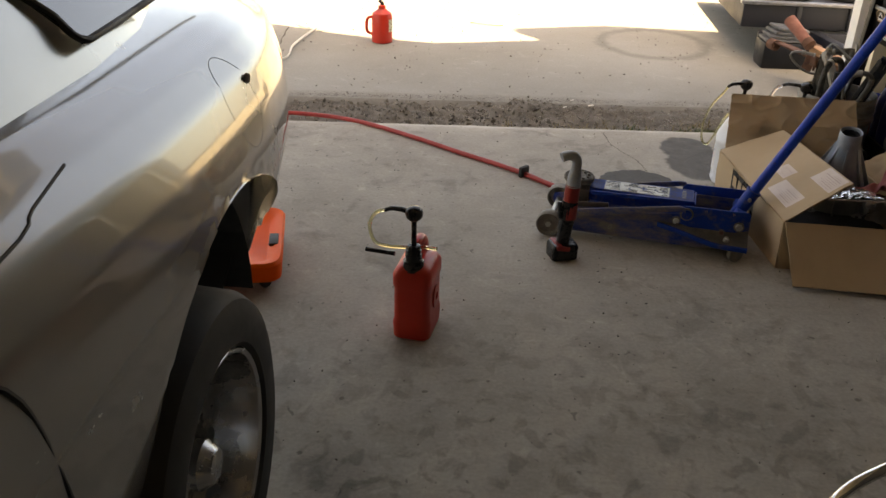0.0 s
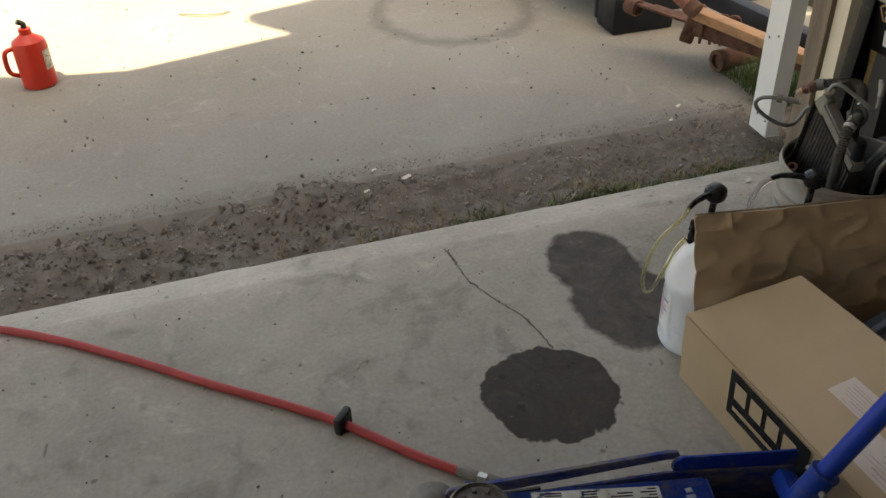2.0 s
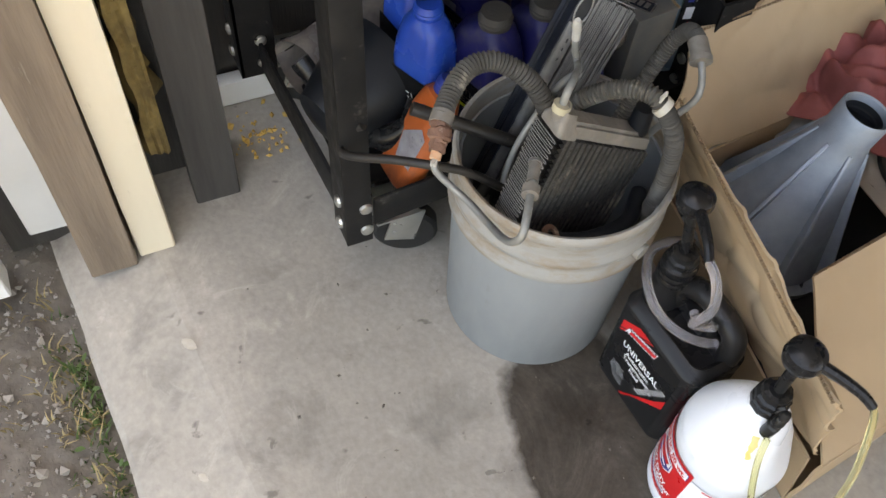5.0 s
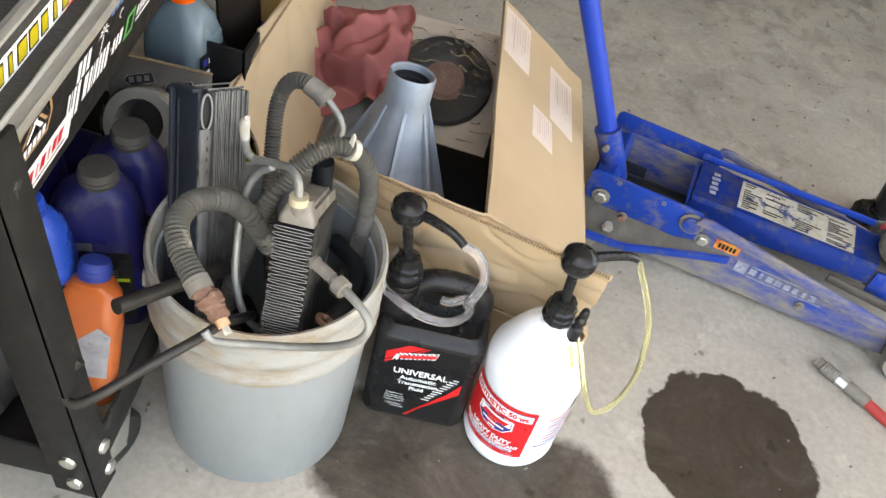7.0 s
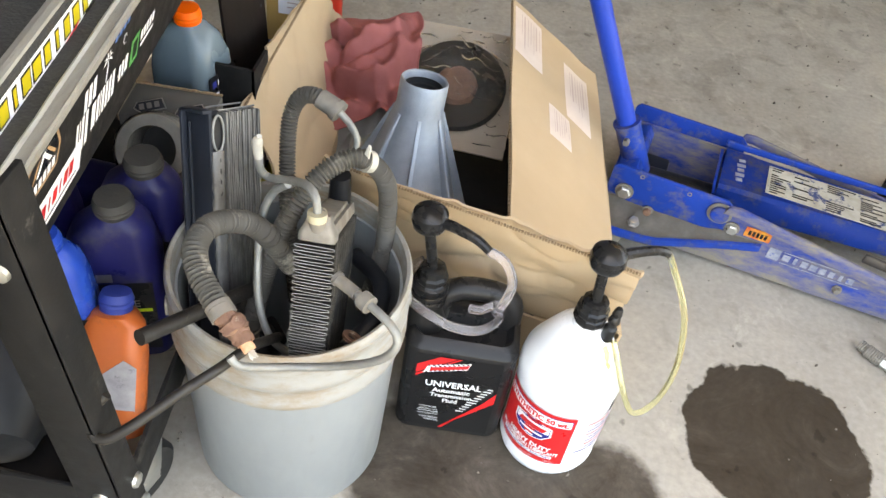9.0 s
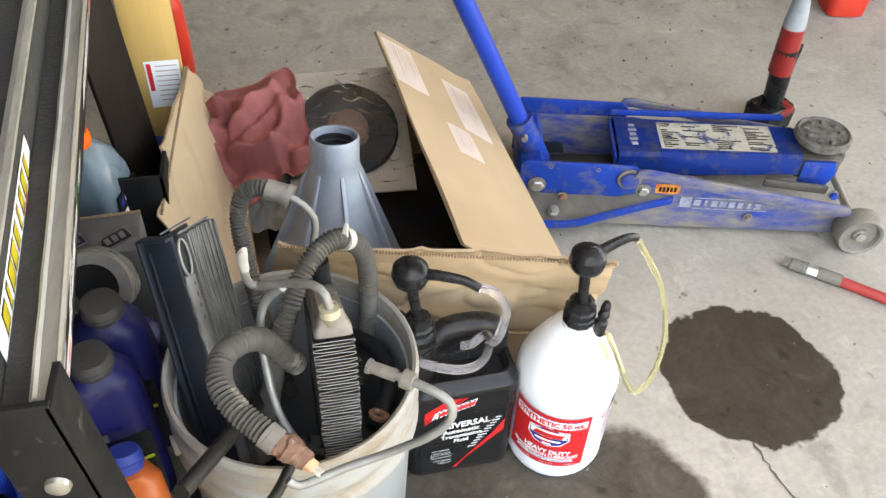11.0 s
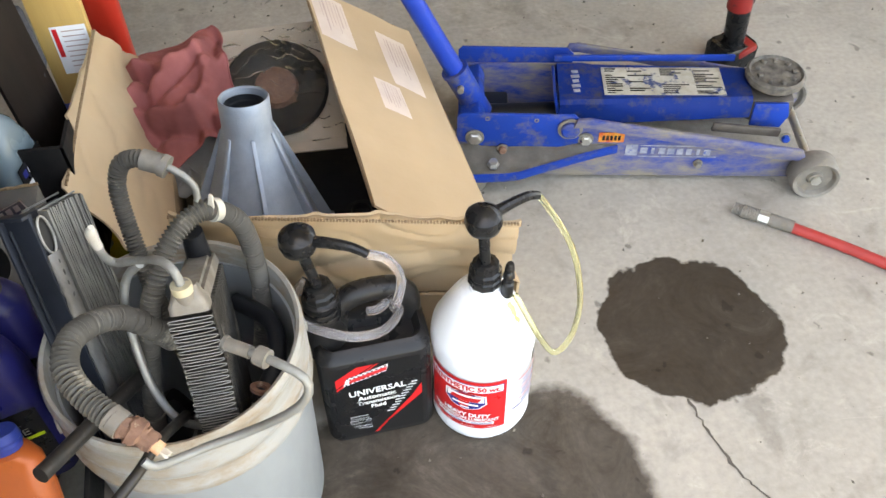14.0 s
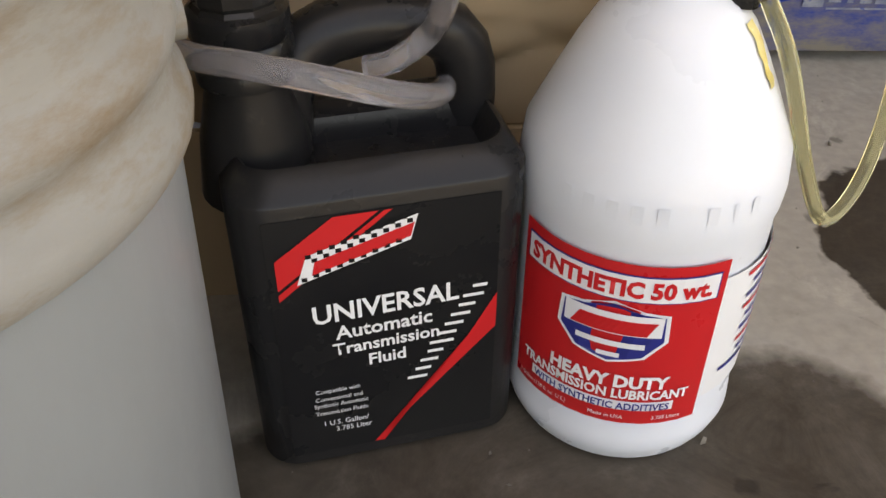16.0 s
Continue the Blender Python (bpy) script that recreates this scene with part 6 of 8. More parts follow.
wl = part("warning_label", boxes(((0.218, 0.080, 0.0010), (0.308, 0.0, 0.1590), (0, -0.3, 0))), mat("rubbed silver label", (0.46, 0.45, 0.40), (0.30, 0.27, 0.21), rough=0.45, metal=0.15, scale=30, bump=0.05, dirt=(0.03, 0.05, 0.13), dirt_amt=0.42, dscale=34, dsoft=0.06), arm, "worn silver warning label with unreadable print")
rl = random.Random(31)
for x0, x1, n_ in ((0.205, 0.240, 12), (0.246, 0.300, 12), (0.306, 0.360, 13), (0.366, 0.412, 14)):
    for r_ in range(n_):
        if rl.random() < 0.78:
            y_ = -0.035 + 0.070 * r_ / (n_ - 1)
            ln_ = (x1 - x0) * rl.uniform(0.35, 1.0)
            x_ = x0 + ln_ / 2
            part("print_bar", boxes(((ln_, 0.0028, 0.0004), (x_, y_, 0.1598 + 0.0052 * (x_ - 0.308)), (0, -0.3, 0))), M_LABELBLACK, arm, smooth=False)
for k in range(5):
    part("faded_mark", boxes(((0.012 + 0.004 * (k % 2), 0.009, 0.0006), (0.150, -0.028 + 0.014 * k, 0.1581), (0, -0.3, 8), 0.0002)), M_WORNMARK, arm, "faded pale mark")
part("saddle_bracket", boxes(((0.085, 0.092, 0.050), (0.500, 0, 0.128), (0, 0, 0), 0.010)), M_GREASE, jack, "greasy iron saddle bracket")
for s in (-1, 1):
    part("bracket_ear", plate([(-0.030, -0.028), (0.026, -0.032), (0.036, -0.006), (0.030, 0.022), (-0.030, 0.022)], 0.006, pose(0.498, s * 0.050 + 0.003, 0.128, 90, 0, 0), bevel=0.001), M_BLUE if s < 0 else M_GREASE, jack)
    part("rear_link", boxes(((0.125, 0.008, 0.018), (0.455, s * 0.078, 0.112), (0, 6, 0), 0.003)), M_GREASE, jack)
sad = part("saddle", lathe([(0, 0.0), (0.022, 0), (0.026, 0.008), (0.048, 0.014), (0.0525, 0.020), (0.0525, 0.030), (0.048, 0.034), (0.044, 0.029), (0.02, 0.031), (0, 0.030)], 28, m=pose(0.508, 0, 0.150)), mat("grimy cast saddle", (0.17, 0.15, 0.125), (0.05, 0.045, 0.04), rough=0.8, scale=45, bump=1.0, bscale=130, dirt=(0.05, 0.045, 0.04), dirt_amt=0.35, dscale=60), jack, "dirty round saddle")
for k in range(9):
    a = 2 * math.pi * k / 9
    part("tooth", boxes(((0.010, 0.008, 0.006), (0.508 + 0.033 * math.cos(a), 0.033 * math.sin(a), 0.183), (0, 0, math.degrees(a)), 0.0015)), sad.data.materials[0], sad)
# handle yoke and bar
hd = Vector((0.434, -0.045, 0.90)).normalized()
inv = JACK.inverted()
h0 = Vector((1.063, 2.398, 0.19))
hl_ = inv.to_3x3() @ hd
hb = inv @ h0
socket = part("handle_socket", tube([hb - hl_ * 0.105, hb - hl_ * 0.05, hb + hl_ * 0.004], 0.0235, 20), M_BLUE, jack, "blue handle socket")
part("socket_rim", tube([hb + hl_ * 0.001, hb + hl_ * 0.007], 0.0255, 20, smooth=False), M_BLUE, socket)
part("socket_yoke", boxes(((0.040, 0.165, 0.030), (-0.038, 0, 0.118), (0, -25, 0), 0.006)), M_BLUE, jack)
part("handle", rod(bmesh.new(), inv @ (h0 - hd * 0.03), inv @ (h0 + hd * 1.02), 0.0172, 20), M_HANDLE, jack, "long glossy blue handle bar")
part("pinch_bolt", rod(bmesh.new(), hb - hl_ * 0.02 + Vector((0.0, -0.034, 0)), hb - hl_ * 0.02 + Vector((0.0, 0.034, 0)), 0.006, 8), M_DUSTSTEEL, jack)
dec = part("hazard_label", boxes(((0.046, 0.0008, 0.022), (0.212, -0.0982, 0.108))), mat("red yellow hazard label", (0.66, 0.34, 0.04), (0.5, 0.05, 0.03), rough=0.5, scale=70, bump=0), jack, "small worn red and yellow label")
for k in range(5):
    part("print_bar", boxes(((0.005, 0.0004, 0.011), (0.198 + 0.007 * k, -0.0988, 0.107), (0, 0, 0))), M_LABELBLACK, dec, smooth=False)
for i, wd in enumerate((0.022, 0.013, 0.006, 0.012, 0.013, 0.012, 0.010, 0.006, 0.012)):
    part("worn_mark", boxes(((wd, 0.0006, 0.014 if i else 0.026), (0.252 + 0.0165 * i + (0.006 if i else 0), -0.0979, 0.078 - 0.0006 * i))), M_WORNMARK, jack, "worn pale brand mark" if i == 0 else "")
part("mark_frame", boxes(((0.142, 0.0004, 0.002), (0.338, -0.0979, 0.0885), (0, 0.3, 0)), ((0.142, 0.0004, 0.002), (0.338, -0.0979, 0.063), (0, 0.3, 0))), M_WORNMARK, jack)

# ---- cordless angle wrench standing on its battery ----
DX, DY = 0.438, 2.207
drill = thing("cordless_wrench", "red and black cordless angle wrench standing upright on its battery", "power tool", pose(DX, DY, 0, 0, 0, 200))
part("battery", loft([(0, 0.040, 0.032, 0.01, 0, 0), (0.004, 0.044, 0.036, 0.012, 0, 0), (0.045, 0.045, 0.037, 0.012, 0, 0), (0.055, 0.040, 0.032, 0.012, 0, 0)]), M_PUMP, drill, "black battery pack")
part("battery_latch", boxes(((0.05, 0.078, 0.018), (0.01, 0, 0.045), (0, -12, 0), 0.006)), M_TOOLRED, drill, "red battery housing")
part("grip", tube([(0, 0, 0.05), (-0.004, 0, 0.10), (-0.010, 0, 0.16), (-0.014, 0, 0.2)], lambda t: 0.022 + 0.003 * t, 16), M_PUMP, drill, "black rubber grip")
part("housing", tube([(-0.011, 0, 0.14), (-0.014, 0, 0.20), (-0.017, 0, 0.255)], lambda t: 0.0255 - 0.002 * t, 18), M_TOOLRED, drill, "red tool housing")
part("neck", tube([(-0.017, 0, 0.25), (-0.019, 0, 0.285), (-0.021, 0, 0.315)], lambda t: 0.024 - 0.008 * t, 18), M_TOOLGREY, drill, "grey metal neck")
part("angle_head", tube([(-0.020, 0, 0.30), (-0.022, 0, 0.335), (-0.010, 0, 0.352), (0.012, 0, 0.355), (0.03, 0, 0.350)], lambda t: 0.016, 16), M_TOOLGREY, drill, "right-angle metal head")
part("trigger", boxes(((0.014, 0.016, 0.06), (0.020, 0, 0.17), (0, 5, 0), 0.005)), M_PUMP, drill)

# ---- red gas can with pump ----
can = thing("fuel_can", "red plastic fuel can with a black transfer pump and yellow tube", "fuel can", pose(0.020, 1.710, 0, 0, 0, 83))
part("body", loft([(0, 0.070, 0.046, 0.020, 0, 0), (0.006, 0.076, 0.052, 0.024, 0, 0), (0.05, 0.078, 0.054, 0.024, 0, 0), (0.06, 0.075, 0.051, 0.024, 0, 0), (0.155, 0.075, 0.051, 0.024, 0, 0), (0.165, 0.078, 0.054, 0.024, 0, 0), (0.198, 0.078, 0.054, 0.024, 0, 0), (0.215, 0.070, 0.046, 0.024, 0, 0), (0.225, 0.05, 0.032, 0.02, 0, 0)]), M_RED, can)
part("handle", tube([(-0.030, 0, 0.21), (-0.022, 0, 0.252), (0.004, 0, 0.266), (0.036, 0, 0.262), (0.058, 0, 0.24), (0.062, 0, 0.205)], 0.016, 14), M_RED, can)
part("spout_collar", lathe([(0, 0.21), (0.028, 0.21), (0.028, 0.235), (0.022, 0.24), (0.022, 0.255), (0, 0.255)], 20, m=pose(-0.046, 0, 0)), M_PUMP, can)
ctip = pump(can, -0.046, 0, 0.245, 0.375, 86, reach=0.08)
part("vinyl_tube", tube([ctip, ctip + Vector((0.005, 0.025, -0.01)), ctip + Vector((0.006, 0.045, -0.05)), ctip + Vector((0.0, 0.03, -0.095)), (-0.042, 0.07, 0.268), (-0.037, 0.02, 0.268), (-0.015, -0.02, 0.262), (0.01, -0.05, 0.25)], 0.005, 10), M_YELTUBE, can, "yellow clear tube looped round the can top")
part("tube_end", rod(bmesh.new(), (-0.070, 0.045, 0.262), (-0.072, 0.125, 0.266), 0.006), M_PUMP, can, "black tube end")
part("round_emblem", lathe([(0.012, 0), (0.034, 0), (0.034, 0.003), (0.03, 0.004), (0.012, 0.004), (0.012, 0)], 28, m=pose(0, -0.052, 0.11, 90, 0, 0)), M_RED, can)

# ---- orange creeper behind the car ----
creep = thing("mechanic_creeper", "bright orange plastic mechanic's creeper on small casters", "creeper", pose(-0.460, 2.036, -0.042, 0, 0, 13))
bm = loft([(0.075, 0.20, 0.192, 0.04, -0.2, 0), (0.08, 0.21, 0.202, 0.045, -0.2, 0), (0.132, 0.215, 0.207, 0.05, -0.2, 0), (0.142, 0.209, 0.201, 0.05, -0.2, 0), (0.140, 0.190, 0.182, 0.045, -0.2, 0), (0.118, 0.165, 0.158, 0.04, -0.2, 0)])
part("deck", bm, M_ORANGE, creep)
part("hand_slot", boxes(((0.030, 0.075, 0.012), (-0.014, -0.035, 0.138), (0, 0, 0), 0.005)), M_TRIMBLK, creep, "dark hand slot")
for x, y in ((-0.04, -0.16), (-0.04, 0.16), (-0.36, -0.16), (-0.36, 0.16)):
    cs = part("caster", lathe([(0, -0.009), (0.017, -0.009), (0.019, -0.006), (0.019, 0.006), (0.017, 0.009), (0, 0.009)], 20, m=pose(x, y, 0.061, 90, 0, 30)), M_TRIMBLK, creep)
    part("caster_fork", boxes(((0.026, 0.024, 0.02), (x, y, 0.078), (0, 0, 0), 0.002)), M_ZINC, cs)

# ---- red air hose ----
ahose = thing("air_hose", "red rubber air hose lying across the floor with a steel coupling", "air hose")
hp = [(0.578, 2.652), (0.509, 2.701), (0.42, 2.775), (0.302, 2.884), (0.18, 2.975), (0.031, 3.075), (-0.15, 3.205), (-0.334, 3.325), (-0.48, 3.40), (-0.642, 3.445), (-0.85, 3.45), (-1.2, 3.36), (-1.7, 3.1), (-2.4, 2.9)]
part("hose", tube([(x, y, 0.0105) for x, y in hp[1:]], 0.0098, 14, 0.015), M_HOSE, ahose)
part("coupling", tube([(0.59, 2.64, 0.012), (0.575, 2.654, 0.012), (0.555, 2.668, 0.012)], lambda t: 0.0105 if t < 0.3 else 0.0125, 14, 0.004, ribs=0.001, pitch=0.004), M_DUSTSTEEL, ahose, "knurled steel quick coupling")
part("coupling_nut", rod(bmesh.new(), (0.555, 2.668, 0.012), (0.54, 2.679, 0.012), 0.0115, 6), M_ZINC, ahose)
part("ferrule", rod(bmesh.new(), (0.54, 2.679, 0.012), (0.505, 2.704, 0.0115), 0.0118, 14), M_DUSTSTEEL, ahose)
part("hose_tie", boxes(((0.018, 0.05, 0.045), (0.302, 2.884, 0.020), (0, 0, -38), 0.006)), M_TRIMBLK, ahose, "black rubber tie round the hose")

# ---- silver car, rear quarter towards the door ----
car = thing("car", "silver coupe with a round fuel door, parked inside the garage", "car")
CX, WY, AY, AZ, AR, XO = -1.03, 0.732, 0.865, 0.380, 0.385, -0.088
prof = [(x + XO, z * 1.03 + 0.011) for x, z in ((-0.30, 0.20), (-0.20, 0.21), (-0.165, 0.24), (-0.150, 0.30), (-0.135, 0.40), (-0.118, 0.50), (-0.106, 0.60), (-0.100, 0.68), (-0.102, 0.75), (-0.112, 0.81), (-0.135, 0.865), (-0.175, 0.905), (-0.23, 0.93), (-0.32, 0.945), (-0.45, 0.955), (-0.65, 0.965), (-0.935, 0.97))]


def car_section(y):
    """The outline of the car's right half at y, from the sill to the middle."""
    out = []
    k = max(0.0, (y - 1.10) / 0.65)
    kin = 0.19 * k * k
    f = max(0.0, (-1.7 - y) / 0.5)
    for x, z in prof:
        s = (x - CX) / 0.83
        nx_ = x - kin * max(0, s) - 0.25 * f * f * max(0, s)
        nz = z
        if z > 0.915:
            nz = z - 0.05 * k * k
        nx_ -= 0.24 * min(1.0, max(0.0, (y - 1.08) / 0.16)) * max(0.0, 0.73 - z) * max(0, s)
        if z < 0.54:
            nz = z + 0.15 * k
        if y > 1.2:
            nz = max(nz, min(0.44, 0.20 + 4.8 * (y - 1.2)) + 0.3 * (y - 1.2))
        bulge = 0.022 * math.exp(-((y - AY) / 0.34) ** 2) * math.exp(-((z - 0.67) / 0.15) ** 2)
        out.append((nx_ + bulge, nz))
    return out


def fine(sec, n=4):
    out = []
    for a, b in zip(sec, sec[1:]):
        for i in range(n):
            t = i / n
            out.append((a[0] * (1 - t) + b[0] * t, a[1] * (1 - t) + b[1] * t))
    out.append(sec[-1])
    return out


for side in (1, -1):
    bm = bmesh.new()
    ys = [-2.2 + 0.02 * i for i in range(201)]
    grid = []
    for y in ys:
        row = []
        for x, z in fine(car_section(y)):
            row.append(bm.verts.new((x if side > 0 else 2 * CX - x, y, z)))
        grid.append(row)
    for i in range(len(ys) - 1):
        for j in range(len(grid[0]) - 1):
            vs = (grid[i][j], grid[i + 1][j], grid[i + 1][j + 1], grid[i][j + 1])
            if any(all(math.hypot(v.co.y - wy, v.co.z - AZ) < AR for v in vs) for wy in (AY, AY - 2.45)) and abs(vs[0].co.x - CX) > 0.55:
                continue
            bm.faces.new(vs)
    for v in list(bm.verts):
        if not v.link_faces:
            bm.verts.remove(v)
            continue
        for wy in (AY, AY - 2.45):
            d = math.hypot(v.co.y - wy, v.co.z - AZ)
            if d < AR and abs(v.co.x - CX) > 0.55 and v.co.z > 0.3:
                k = AR / max(d, 0.01)
                v.co.y, v.co.z = wy + (v.co.y - wy) * k, AZ + (v.co.z - AZ) * k
    bmesh.ops.remove_doubles(bm, verts=bm.verts, dist=0.0005)
    part("body_side", bm, M_SILVER, car)
# rear and front ends
for y, nm in ((1.80, "rear_bumper"), (-2.2, "front_bumper")):
    sec = car_section(y)
    ring = sec + [(2 * CX - x, z) for x, z in reversed(sec[:-1])]
    bm = bmesh.new()
    s = 1 if y > 0 else -1
    last = None
    for k, (sc, dy) in enumerate(((1, 0), (0.985, 0.04), (0.94, 0.07), (0.85, 0.085))):
        cur = [bm.verts.new((CX + (x - CX) * sc, y + s * dy, 0.65 + (z - 0.65) * sc)) for x, z in ring]
        if last:
            for i in range(len(ring)):
                bm.faces.new((last[i], last[(i + 1) % len(ring)], cur[(i + 1) % len(ring)], cur[i]))
        last = cur
    bm.faces.new(last)
    part(nm, bm, M_SILVER, car)
# cabin with glass
bm = bmesh.new()
rings = []
for (z, hw, y0, y1) in ((0.97, 0.69, -1.15, 1.45), (1.08, 0.635, -0.95, 1.25), (1.21, 0.575, -0.75, 1.0), (1.295, 0.51, -0.55, 0.75), (1.33, 0.41, -0.35, 0.5)):
    ring = []
    for k in range(28):
        a = 2 * math.pi * k / 28
        c, s = math.cos(a), math.sin(a)
        ex = lambda q: math.copysign(abs(q) ** 0.45, q)
        ring.append(bm.verts.new((CX + hw * ex(c), (y0 + y1) / 2 + (y1 - y0) / 2 * ex(s), z)))
    rings.append(ring)
for a, b in zip(rings, rings[1:]):
    for k in range(28):
        bm.faces.new((a[k], a[(k + 1) % 28], b[(k + 1) % 28], b[k]))
bm.faces.new(rings[-1])
part("cabin", bm, M_SILVER, car)
for s in (1, -1):
    f = bilinear((CX + s * 0.680, 0.785, 1.016), (CX + s * 0.650, 1.36, 1.03), (CX + s * 0.565, 1.12, 1.17), (CX + s * 0.600, 0.70, 1.132))
    part("side_window", sheet(f, 8, 4, 0.004), M_GLASSDARK, car)
    part("window_gasket", tube([f(0.02, 0.35), f(0, 0.12), f(0.02, 0.02), f(0.08, 0), f(0.5, 0), f(0.96, 0.02), f(1, 0.1), f(1, 0.9), f(0.9, 1), f(0.1, 1), f(0, 0.9), f(0.02, 0.35)], 0.006, 8), M_TRIMBLK, car, "black rubber window gasket")


def side_x(y, z):
    sec = fine(car_section(y))
    for a, b in zip(sec, sec[1:]):
        if a[1] <= z <= b[1] and b[1] > a[1]:
            return a[0] + (b[0] - a[0]) * (z - a[1]) / (b[1] - a[1])
    return sec[0][0]


FY, FZ = 1.02, 0.862
ring = [(FY + 0.066 * math.cos(a / 40 * 2 * math.pi), FZ + 0.074 * math.sin(a / 40 * 2 * math.pi)) for a in range(41)]
part("fuel_door_gap", tube([(side_x(y, z) - 0.0009, y, z) for y, z in ring], 0.0011, 6, 0.02), M_TRIMBLK, car, "thin dark gap round the fuel door")
part("fuel_door_knob", lathe([(0, 0), (0.0095, 0), (0.008, 0.006), (0, 0.008)], 16, m=pose(side_x(1.078, 0.889), 1.078, 0.889, 0, 90, 0)), M_DUSTSTEEL, car)
part("door_gap", tube([(side_x(y, z) + 0.001, y, z) for y, z in ((0.36, 0.33), (0.335, 0.48), (0.30, 0.61), (0.245, 0.81), (0.17, 0.885))], 0.004, 6, 0.02), M_TRIMBLK, car)
part("belt_gap", tube([(side_x(y, z) + 0.0005, y, z) for y, z in ((-2.0, 0.88), (-1.2, 0.885), (-0.4, 0.895), (0.3, 0.915), (0.42, 0.93), (0.52, 0.942))], 0.0022, 6, 0.03), M_TRIMBLK, car)
for s in (1, -1):
    for wy in (WY, WY - 2.45):
        xo = -0.205 if s > 0 else 2 * CX + 0.205
        well = bmesh.new()
        wr = [(wy + 0.098 + AR * math.cos(a / 24 * math.pi), AZ + AR * math.sin(a / 24 * math.pi)) for a in range(25)]
        a_ = [well.verts.new((xo - s * 0.075, y, z)) for y, z in wr]
        b_ = [well.verts.new((xo - s * 0.30, y, z)) for y, z in wr]
        for i in range(24):
            well.faces.new((a_[i], a_[i + 1], b_[i + 1], b_[i]))
        well.faces.new(b_)
        part("wheel_well", well, M_TRIMBLK, car, smooth=False)
        flap_ = [(xo - s * 0.30, 0.50), (xo - s * 0.100, 0.50), (xo - s * 0.165, 0.30), (xo - s * 0.20, 0.225), (xo - s * 0.25, 0.225)]
        part("splash_guard", plate([(x_, z_) for x_, z_ in flap_], 0.006, pose(0, wy + 0.478, 0, 90, 0, 0)), M_TRIMBLK, car, smooth=False)
        m = pose(xo - s * 0.070, wy + 0.002, 0.307, 0, 90 * s, 0) @ Matrix.Diagonal((1.0, 1.0, 0.95, 1))
        wheel = part("wheel", lathe([(0.20, -0.10), (0.262, -0.10), (0.290, -0.09), (0.303, -0.07), (0.307, 0.0), (0.303, 0.07), (0.290, 0.092), (0.262, 0.102), (0.215, 0.098), (0.205, 0.085), (0.20, -0.10)], 56, m=m), M_TYRE, car, "black tyre with worn tread")
        part("rim", lathe([(0.207, 0.088), (0.204, 0.092), (0.196, 0.088), (0.190, 0.055), (0.185, 0.0), (0.0, -0.02)], 48, m=m), M_RIM, wheel, "silver alloy rim")
        part("hub", lathe([(0, 0.075), (0.03, 0.072), (0.045, 0.05), (0.045, 0.0)], 24, m=m), M_RIM, wheel)
# ---- black steel cart ----
cart = thing("steel_cart", "black steel cart frame with stickers and metal trim on its rail", "cart")
px, py = 1.632, 3.285
for x, y in ((px, py), (2.0, py + 0.05), (px + 0.058, 2.66), (2.0, 2.66)):
    near = (x, y) == (px, py)
    if near:
        bm = boxes(((0.055, 0.006, 0.54), (x + 0.007, y + 0.028, 0.40), (0, 4, 0), 0.001), ((0.006, 0.040, 0.54), (x - 0.019, y + 0.011, 0.40), (0, 4, 0), 0.001))
    else:
        bm = boxes(((0.062, 0.006, 0.22), (x, y + 0.028, 0.24), (0, 0, 0), 0.001), ((0.006, 0.062, 0.22), (x - 0.028, y, 0.24), (0, 0, 0), 0.001))
    post = part("post", bm, M_BLACK, cart, "black angle steel post")
    for z in (0.158, 0.205) + ((0.575,) if near else ()):
        k = 0.07 * (z - 0.51) if near else 0.0
        part("bolt", lathe([(0, 0), (0.010, 0), (0.009, 0.004), (0.004, 0.006), (0, 0.006)], 16, m=pose(x + 0.012 + k, y + 0.031, z, -90, 0, 0)), M_ZINC, post)
        if z < 0.5:
            part("bolt", lathe([(0, 0), (0.010, 0), (0.009, 0.004), (0.004, 0.006), (0, 0.006)], 16, m=pose(x - 0.031 + (0.017 if near else 0) + k, y - (0.0 if near else 0.008), z, 0, -90, 0)), M_ZINC, post)
    wh = part("caster_wheel", lathe([(0, -0.014), (0.03, -0.014), (0.046, -0.016), (0.052, -0.011), (0.052, 0.011), (0.046, 0.016), (0.03, 0.014), (0, 0.014)], 28, m=pose(x + 0.018, y - 0.085, 0.052, 90, 0, 70)), M_TRIMBLK, cart, "black rubber caster wheel")
    part("caster_fork", boxes(((0.004, 0.05, 0.075), (x - 0.004, y - 0.075, 0.085), (12, 0, -10), 0.001), ((0.004, 0.05, 0.075), (x + 0.04, y - 0.085, 0.085), (12, 0, -10), 0.001), ((0.07, 0.07, 0.004), (x + 0.018, y - 0.06, 0.125))), M_ZINC, wh, "zinc caster fork")
part("end_bar", boxes(((0.40, 0.006, 0.06), (1.82, py + 0.034, 0.175), (0, 0, 4), 0.001)), M_BLACK, cart)
part("side_bar", boxes(((0.006, 0.62, 0.06), (px + 0.002, 2.96, 0.175), (0, 0, 4.8), 0.001)), M_BLACK, cart)
part("shelf", boxes(((0.34, 0.64, 0.006), (1.845, 2.965, 0.152))), M_BLACK, cart)
RAILZ, YAW = 0.598, 5.6
rm = pose(1.640, 3.27, 0.0, 0, 0, YAW)
RAILLEN = 1.02
M_ALUTRIM = mat("dusty aluminium channel", (0.40, 0.385, 0.345), (0.26, 0.245, 0.215), rough=0.42, metal=0.45, scale=14, bump=0.2, stretch=(5, 0.6, 5), dirt=(0.09, 0.08, 0.065), dirt_amt=0.38, dscale=24, dsoft=0.25)
